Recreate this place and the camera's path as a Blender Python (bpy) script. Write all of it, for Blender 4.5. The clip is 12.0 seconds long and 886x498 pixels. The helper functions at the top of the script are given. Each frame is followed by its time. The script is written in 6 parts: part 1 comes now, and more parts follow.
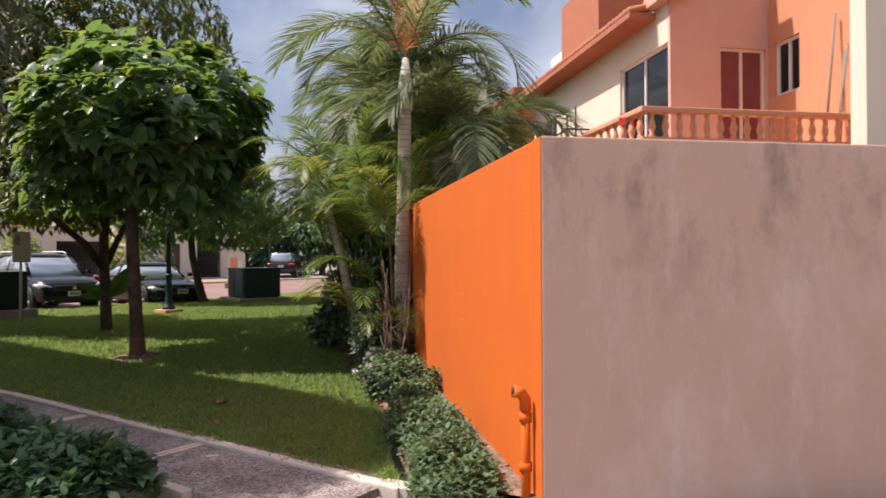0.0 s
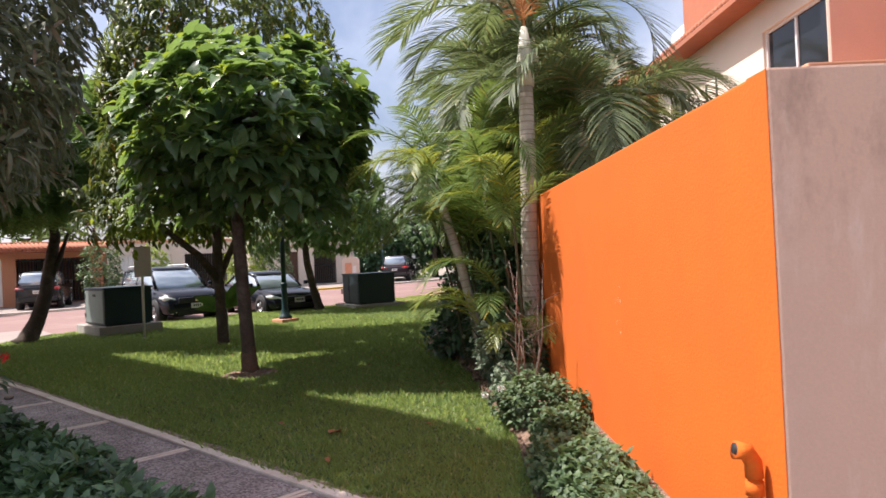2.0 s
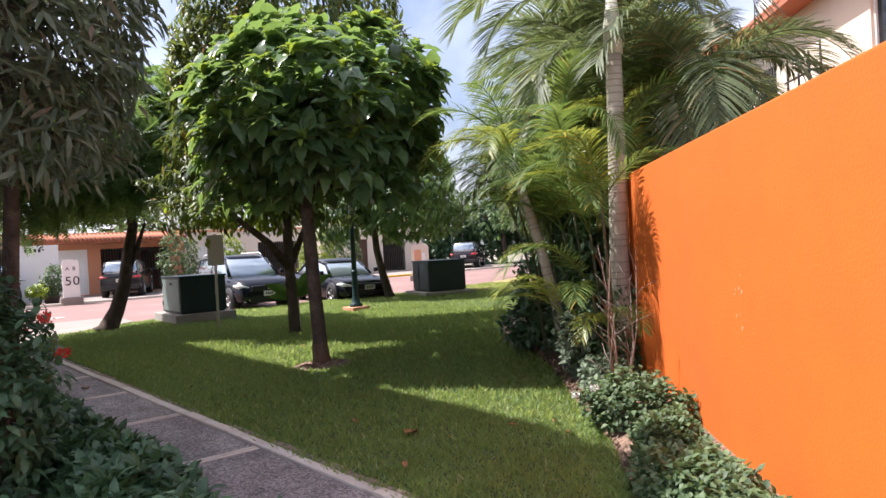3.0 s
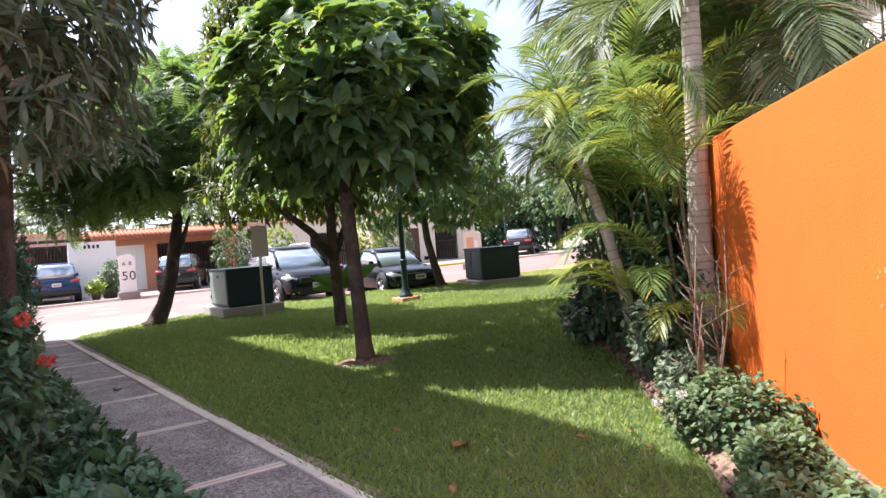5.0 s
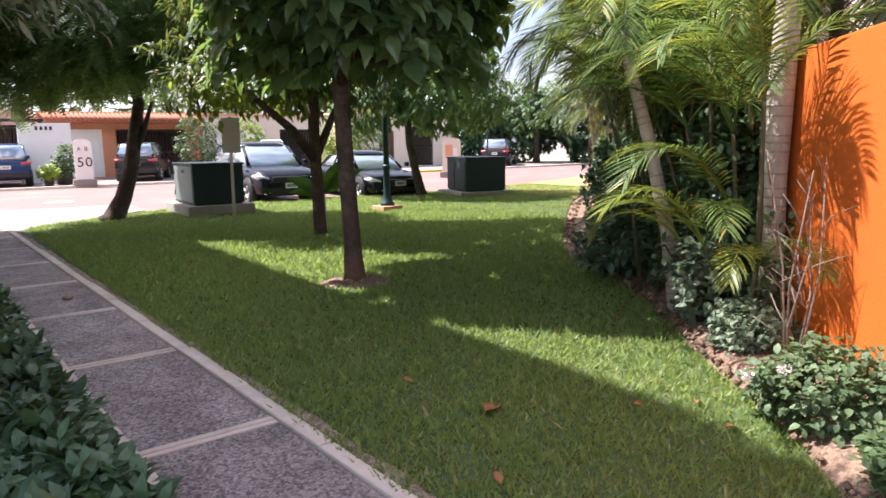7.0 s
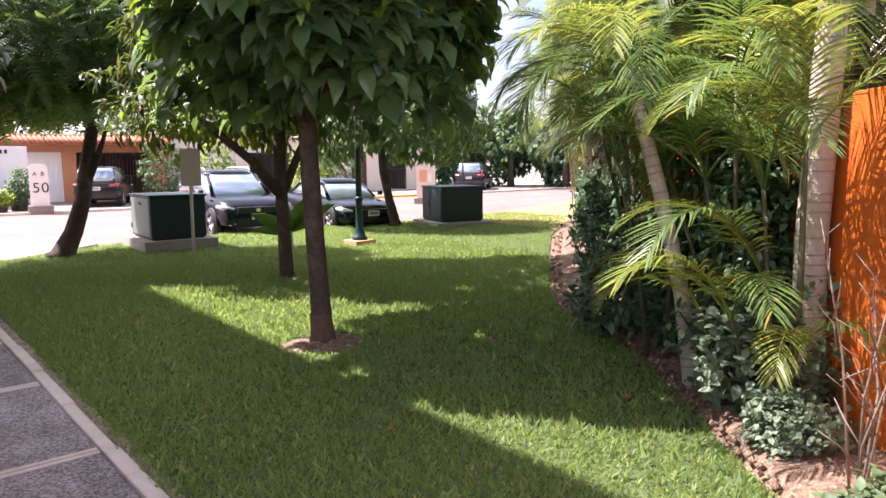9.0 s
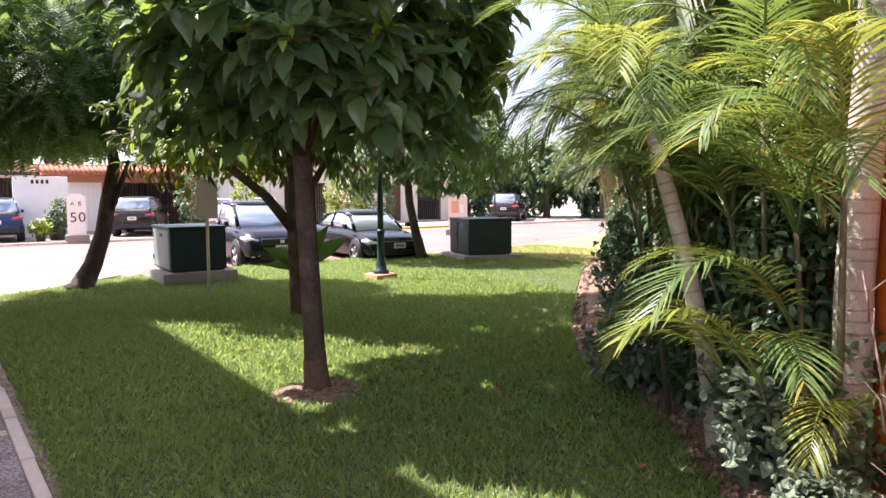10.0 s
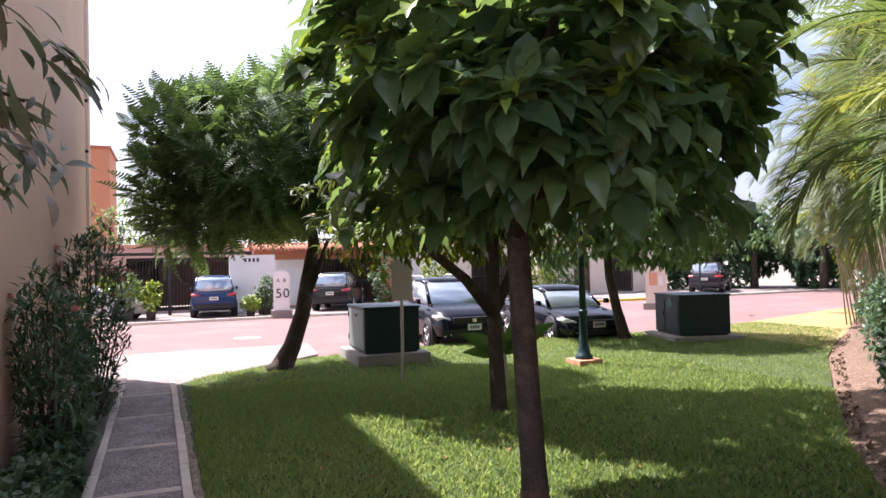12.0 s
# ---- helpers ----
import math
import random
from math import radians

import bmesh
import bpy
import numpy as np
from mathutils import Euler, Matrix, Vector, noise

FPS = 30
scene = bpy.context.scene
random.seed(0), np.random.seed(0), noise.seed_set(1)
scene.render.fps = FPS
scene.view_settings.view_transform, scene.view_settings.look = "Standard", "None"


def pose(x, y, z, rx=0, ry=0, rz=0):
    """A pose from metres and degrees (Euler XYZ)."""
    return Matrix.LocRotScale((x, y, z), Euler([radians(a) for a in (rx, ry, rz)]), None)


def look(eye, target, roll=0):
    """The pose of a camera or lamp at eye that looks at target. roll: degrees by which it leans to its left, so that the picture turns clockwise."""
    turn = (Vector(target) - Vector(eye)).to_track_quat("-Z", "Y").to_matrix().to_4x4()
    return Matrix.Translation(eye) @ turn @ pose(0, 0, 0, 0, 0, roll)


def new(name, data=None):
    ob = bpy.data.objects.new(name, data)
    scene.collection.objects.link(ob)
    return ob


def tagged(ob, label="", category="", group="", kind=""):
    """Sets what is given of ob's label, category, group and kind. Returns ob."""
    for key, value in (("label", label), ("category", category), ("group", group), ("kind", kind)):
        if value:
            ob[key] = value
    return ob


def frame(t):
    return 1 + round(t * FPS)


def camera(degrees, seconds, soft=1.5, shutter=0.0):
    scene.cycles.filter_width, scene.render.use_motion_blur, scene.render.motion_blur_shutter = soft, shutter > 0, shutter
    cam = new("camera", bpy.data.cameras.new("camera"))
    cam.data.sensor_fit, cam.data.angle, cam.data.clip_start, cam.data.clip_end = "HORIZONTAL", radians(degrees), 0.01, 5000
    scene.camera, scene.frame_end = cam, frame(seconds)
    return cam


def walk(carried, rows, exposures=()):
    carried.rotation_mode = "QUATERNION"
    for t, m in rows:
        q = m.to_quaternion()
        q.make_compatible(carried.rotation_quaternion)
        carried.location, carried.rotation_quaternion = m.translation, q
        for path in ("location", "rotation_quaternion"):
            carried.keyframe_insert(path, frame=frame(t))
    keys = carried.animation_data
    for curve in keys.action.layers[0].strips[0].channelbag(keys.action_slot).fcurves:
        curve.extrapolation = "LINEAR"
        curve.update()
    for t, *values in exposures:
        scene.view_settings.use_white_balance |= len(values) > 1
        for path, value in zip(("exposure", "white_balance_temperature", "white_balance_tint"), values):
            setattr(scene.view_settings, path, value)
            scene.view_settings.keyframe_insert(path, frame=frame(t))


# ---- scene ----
cam = camera(65.4, 12.0, soft=1.5, shutter=0.15)
PATH = [
    (0, (-0.583, 0.502, 1.437), (-1.763, 2.116, 1.453), -0.3),
    (0.5, (-0.768, 0.759, 1.442), (-2.145, 2.209, 1.424), -0.4),
    (1, (-1.072, 0.855, 1.442), (-2.363, 2.383, 1.434), -1.9),
    (1.5, (-1.244, 0.963, 1.444), (-2.499, 2.52, 1.442), -0.4),
    (2, (-1.414, 1.228, 1.455), (-2.836, 2.634, 1.476), -2.7),
    (2.5, (-1.633, 1.375, 1.452), (-3.149, 2.678, 1.488), -0.9),
    (3, (-1.855, 1.483, 1.454), (-3.408, 2.743, 1.446), -3.2),
    (3.2, (-1.914, 1.577, 1.447), (-3.507, 2.786, 1.44), -2.8),
    (4.8, (-2.32, 1.969, 1.417), (-4.024, 3.016, 1.441), -2.4),
    (5, (-2.469, 2.0, 1.407), (-4.116, 3.135, 1.376), -4.5),
    (5.5, (-2.675, 2.098, 1.404), (-4.36, 3.174, 1.364), -4.4),
    (6, (-2.888, 2.266, 1.42), (-4.655, 3.202, 1.4), -4.2),
    (6.5, (-3.196, 2.262, 1.401), (-4.969, 3.17, 1.226), -2.2),
    (7, (-3.521, 2.243, 1.459), (-5.098, 3.434, 1.153), -0.8),
    (7.5, (-3.533, 2.418, 1.586), (-5.038, 3.713, 1.346), -1.2),
    (7.6, (-3.527, 2.48, 1.604), (-5.127, 3.658, 1.373), -2.1),
    (9.3, (-4.291, 2.829, 1.708), (-5.808, 4.112, 1.477), -0.6),
    (9.5, (-4.289, 2.972, 1.727), (-5.801, 4.27, 1.557), -2.5),
    (10, (-4.408, 3.24, 1.725), (-6.018, 4.416, 1.561), -0.4),
    (10.5, (-4.735, 3.318, 1.762), (-6.293, 4.568, 1.671), 1.3),
    (11, (-4.932, 3.302, 1.797), (-6.64, 4.341, 1.762), -0.1),
    (11.5, (-5.189, 3.469, 1.855), (-7.035, 4.238, 1.841), -3.0),
    (12, (-5.523, 3.5, 1.866), (-7.387, 4.225, 1.911), -1.4),
]
walk(cam, [(t, look(eye, target, roll)) for t, eye, target, roll in PATH],
     exposures=[(0, 0.44, 6500, 18), (1.5, 0.70, 6400, 18), (3, 1.05, 6100, 18), (5.5, 1.50, 6000, 18), (7, 1.42, 6050, 18), (9.5, 1.68, 6150, 24), (10.5, 1.66, 6100, 24), (11, 1.52, 6000, 24), (12, 1.22, 5950, 24)])

# ---- light ----
SUN_XY = Vector((-0.80, -0.60)).normalized()
SUN_ELEV = radians(57)
to_sun = Vector((SUN_XY.x * math.cos(SUN_ELEV), SUN_XY.y * math.cos(SUN_ELEV), math.sin(SUN_ELEV)))
world = bpy.data.worlds.new("sky")
scene.world = world
world.use_nodes = True
wn = world.node_tree
sky = wn.nodes.new("ShaderNodeTexSky")
sky.sky_type = "NISHITA"
sky.sun_disc = False
sky.sun_elevation = SUN_ELEV
sky.sun_rotation = math.atan2(to_sun.x, to_sun.y)
sky.dust_density = 4.0
# thin bright clouds in the sky
wco = wn.nodes.new("ShaderNodeTexCoord")
wno = wn.nodes.new("ShaderNodeTexNoise")
wno.inputs["Scale"].default_value = 2.2
wno.inputs["Detail"].default_value = 6
wra = wn.nodes.new("ShaderNodeValToRGB")
wra.color_ramp.elements[0].position, wra.color_ramp.elements[1].position = 0.42, 0.74
wmx = wn.nodes.new("ShaderNodeMix")
wmx.data_type = "RGBA"
wmx.inputs[7].default_value = (9.0, 9.2, 9.6, 1)
wn.links.new(wco.outputs["Generated"], wno.inputs["Vector"])
wn.links.new(wno.outputs["Fac"], wra.inputs["Fac"])
wn.links.new(wra.outputs["Color"], wmx.inputs[0])
wn.links.new(sky.outputs["Color"], wmx.inputs[6])
wn.links.new(wmx.outputs[2], wn.nodes["Background"].inputs["Color"])
wn.nodes["Background"].inputs["Strength"].default_value = 0.10
sun_data = bpy.data.lights.new("sun", "SUN")
sun_data.energy, sun_data.angle, sun_data.color = 5.0, radians(0.6), (1.0, 0.94, 0.84)
sun = new("sun", sun_data)
sun.matrix_world = look(to_sun * 60, (0, 0, 0))

# ---- materials ----
RNG = np.random.default_rng(7)


def mat(name, c1, c2=None, rough=0.8, scale=6.0, fine=60.0, bump=0.15, metal=0.0, c3=None, stain=0.0, spec=0.4, coat=0.0, vary=0.0, dist=0.01):
    """Two scales of noise between two colours, a stain colour at a larger scale, and fine relief."""
    m = bpy.data.materials.new(name)
    m.use_nodes = True
    nt = m.node_tree
    p = nt.nodes["Principled BSDF"]
    c2 = c2 or c1
    tc = nt.nodes.new("ShaderNodeTexCoord")
    n1 = nt.nodes.new("ShaderNodeTexNoise")
    n1.inputs["Scale"].default_value, n1.inputs["Detail"].default_value = scale, 5
    n2 = nt.nodes.new("ShaderNodeTexNoise")
    n2.inputs["Scale"].default_value, n2.inputs["Detail"].default_value = fine, 3
    for n in (n1, n2):
        nt.links.new(tc.outputs["Object"], n.inputs["Vector"])
    add = nt.nodes.new("ShaderNodeMath")
    add.operation = "ADD"
    nt.links.new(n1.outputs["Fac"], add.inputs[0])
    nt.links.new(n2.outputs["Fac"], add.inputs[1])
    half = nt.nodes.new("ShaderNodeMapRange")
    half.inputs[1].default_value, half.inputs[2].default_value = 0.65, 1.35
    nt.links.new(add.outputs[0], half.inputs[0])
    mx = nt.nodes.new("ShaderNodeMix")
    mx.data_type = "RGBA"
    mx.inputs[6].default_value, mx.inputs[7].default_value = (*c1, 1), (*c2, 1)
    nt.links.new(half.outputs[0], mx.inputs[0])
    out = mx.outputs[2]
    if c3 is not None:
        n3 = nt.nodes.new("ShaderNodeTexNoise")
        n3.inputs["Scale"].default_value, n3.inputs["Detail"].default_value, n3.inputs["Roughness"].default_value = scale * 0.22, 7, 0.65
        nt.links.new(tc.outputs["Object"], n3.inputs["Vector"])
        r3 = nt.nodes.new("ShaderNodeMapRange")
        r3.inputs[1].default_value, r3.inputs[2].default_value, r3.inputs[4].default_value = 0.5, 0.72, stain
        nt.links.new(n3.outputs["Fac"], r3.inputs[0])
        m3 = nt.nodes.new("ShaderNodeMix")
        m3.data_type = "RGBA"
        m3.inputs[7].default_value = (*c3, 1)
        nt.links.new(r3.outputs[0], m3.inputs[0])
        nt.links.new(out, m3.inputs[6])
        out = m3.outputs[2]
    if vary:
        oi = nt.nodes.new("ShaderNodeObjectInfo")
        rv = nt.nodes.new("ShaderNodeMapRange")
        rv.inputs[3].default_value, rv.inputs[4].default_value = 1 - vary, 1 + vary
        nt.links.new(oi.outputs["Random"], rv.inputs[0])
        hv = nt.nodes.new("ShaderNodeHueSaturation")
        nt.links.new(rv.outputs[0], hv.inputs["Value"])
        nt.links.new(out, hv.inputs["Color"])
        out = hv.outputs[0]
    nt.links.new(out, p.inputs["Base Color"])
    p.inputs["Roughness"].default_value, p.inputs["Metallic"].default_value = rough, metal
    p.inputs["Specular IOR Level"].default_value = spec
    p.inputs["Coat Weight"].default_value = coat
    p.inputs["Coat Roughness"].default_value = 0.05
    if bump:
        b = nt.nodes.new("ShaderNodeBump")
        b.inputs["Strength"].default_value, b.inputs["Distance"].default_value = bump, dist
        nt.links.new(add.outputs[0], b.inputs["Height"])
        nt.links.new(b.outputs[0], p.inputs["Normal"])
    return m


def leaf_mat(name, dark, light, through_col, rough=0.4, share=0.3, per_object=False, spec=0.4, dry=None, dry_share=0.0):
    """Leaf: glossy skin and light that passes through; shade varies leaf by leaf."""
    m = bpy.data.materials.new(name)
    m.use_nodes = True
    nt = m.node_tree
    p = nt.nodes["Principled BSDF"]
    if per_object:
        rnd = nt.nodes.new("ShaderNodeObjectInfo").outputs["Random"]
    else:
        rnd = nt.nodes.new("ShaderNodeNewGeometry").outputs["Random Per Island"]
    ramp = nt.nodes.new("ShaderNodeValToRGB")
    e = ramp.color_ramp.elements
    e[0].color, e[1].color = (*dark, 1), (*light, 1)
    if dry:
        e[1].position = 1 - dry_share
        k = e.new(min(0.999, 1 - dry_share + 0.02))
        k.color = (*dry, 1)
    nt.links.new(rnd, ramp.inputs[0])
    tc = nt.nodes.new("ShaderNodeTexCoord")
    nz = nt.nodes.new("ShaderNodeTexNoise")
    nz.inputs["Scale"].default_value = 25
    nt.links.new(tc.outputs["Object"], nz.inputs["Vector"])
    hv = nt.nodes.new("ShaderNodeHueSaturation")
    rv = nt.nodes.new("ShaderNodeMapRange")
    rv.inputs[1].default_value, rv.inputs[2].default_value, rv.inputs[3].default_value, rv.inputs[4].default_value = 0.3, 0.7, 0.8, 1.2
    nt.links.new(nz.outputs["Fac"], rv.inputs[0])
    nt.links.new(rv.outputs[0], hv.inputs["Value"])
    nt.links.new(ramp.outputs[0], hv.inputs["Color"])
    nt.links.new(hv.outputs[0], p.inputs["Base Color"])
    p.inputs["Roughness"].default_value = rough
    p.inputs["Specular IOR Level"].default_value = spec
    tr = nt.nodes.new("ShaderNodeBsdfTranslucent")
    tm = nt.nodes.new("ShaderNodeMix")
    tm.data_type, tm.blend_type = "RGBA", "MIX"
    tm.inputs[0].default_value = 0.6
    tm.inputs[7].default_value = (*through_col, 1)
    nt.links.new(hv.outputs[0], tm.inputs[6])
    nt.links.new(tm.outputs[2], tr.inputs["Color"])
    mix = nt.nodes.new("ShaderNodeMixShader")
    mix.inputs[0].default_value = share
    nt.links.new(p.outputs[0], mix.inputs[1])
    nt.links.new(tr.outputs[0], mix.inputs[2])
    nt.links.new(mix.outputs[0], nt.nodes["Material Output"].inputs["Surface"])
    return m


def streak_mat(name, base, dark, pale):
    """Rendered wall with rain streaks that run down from the coping, and pale patches."""
    m = mat(name, base, tuple(0.93 * c for c in base), rough=0.9, scale=3, fine=90, bump=0.25, c3=pale, stain=0.5)
    nt = m.node_tree
    p = nt.nodes["Principled BSDF"]
    src = p.inputs["Base Color"].links[0].from_socket
    tc = nt.nodes.new("ShaderNodeTexCoord")
    mp = nt.nodes.new("ShaderNodeMapping")
    mp.inputs["Scale"].default_value = (1.5, 1.5, 0.75)
    nt.links.new(tc.outputs["Object"], mp.inputs["Vector"])
    nz = nt.nodes.new("ShaderNodeTexNoise")
    nz.inputs["Scale"].default_value, nz.inputs["Detail"].default_value, nz.inputs["Roughness"].default_value = 1.6, 8, 0.7
    nt.links.new(mp.outputs[0], nz.inputs["Vector"])
    mr = nt.nodes.new("ShaderNodeMapRange")
    mr.inputs[1].default_value, mr.inputs[2].default_value, mr.inputs[4].default_value = 0.50, 0.70, 0.9
    nt.links.new(nz.outputs["Fac"], mr.inputs[0])
    sx = nt.nodes.new("ShaderNodeSeparateXYZ")
    nt.links.new(tc.outputs["Object"], sx.inputs[0])
    hz = nt.nodes.new("ShaderNodeMapRange")
    hz.inputs[1].default_value, hz.inputs[2].default_value, hz.inputs[3].default_value = 1.0, 2.06, 0.12
    nt.links.new(sx.outputs["Z"], hz.inputs[0])
    mu = nt.nodes.new("ShaderNodeMath")
    mu.operation = "MULTIPLY"
    nt.links.new(mr.outputs[0], mu.inputs[0])
    nt.links.new(hz.outputs[0], mu.inputs[1])
    mx = nt.nodes.new("ShaderNodeMix")
    mx.data_type = "RGBA"
    mx.inputs[7].default_value = (*dark, 1)
    nt.links.new(mu.outputs[0], mx.inputs[0])
    nt.links.new(src, mx.inputs[6])
    # pale lime runs, patchy and drawn out downwards
    mp2 = nt.nodes.new("ShaderNodeMapping")
    mp2.inputs["Scale"].default_value = (3.4, 3.4, 1.1)
    nt.links.new(tc.outputs["Object"], mp2.inputs["Vector"])
    nz2 = nt.nodes.new("ShaderNodeTexNoise")
    nz2.inputs["Scale"].default_value, nz2.inputs["Detail"].default_value, nz2.inputs["Roughness"].default_value = 1.3, 9, 0.72
    nt.links.new(mp2.outputs[0], nz2.inputs["Vector"])
    mr2 = nt.nodes.new("ShaderNodeMapRange")
    mr2.inputs[1].default_value, mr2.inputs[2].default_value, mr2.inputs[4].default_value = 0.52, 0.74, 0.5
    nt.links.new(nz2.outputs["Fac"], mr2.inputs[0])
    mx2 = nt.nodes.new("ShaderNodeMix")
    mx2.data_type = "RGBA"
    mx2.inputs[7].default_value = (*pale, 1)
    nt.links.new(mr2.outputs[0], mx2.inputs[0])
    nt.links.new(mx.outputs[2], mx2.inputs[6])
    nt.links.new(mx2.outputs[2], p.inputs["Base Color"])
    return m


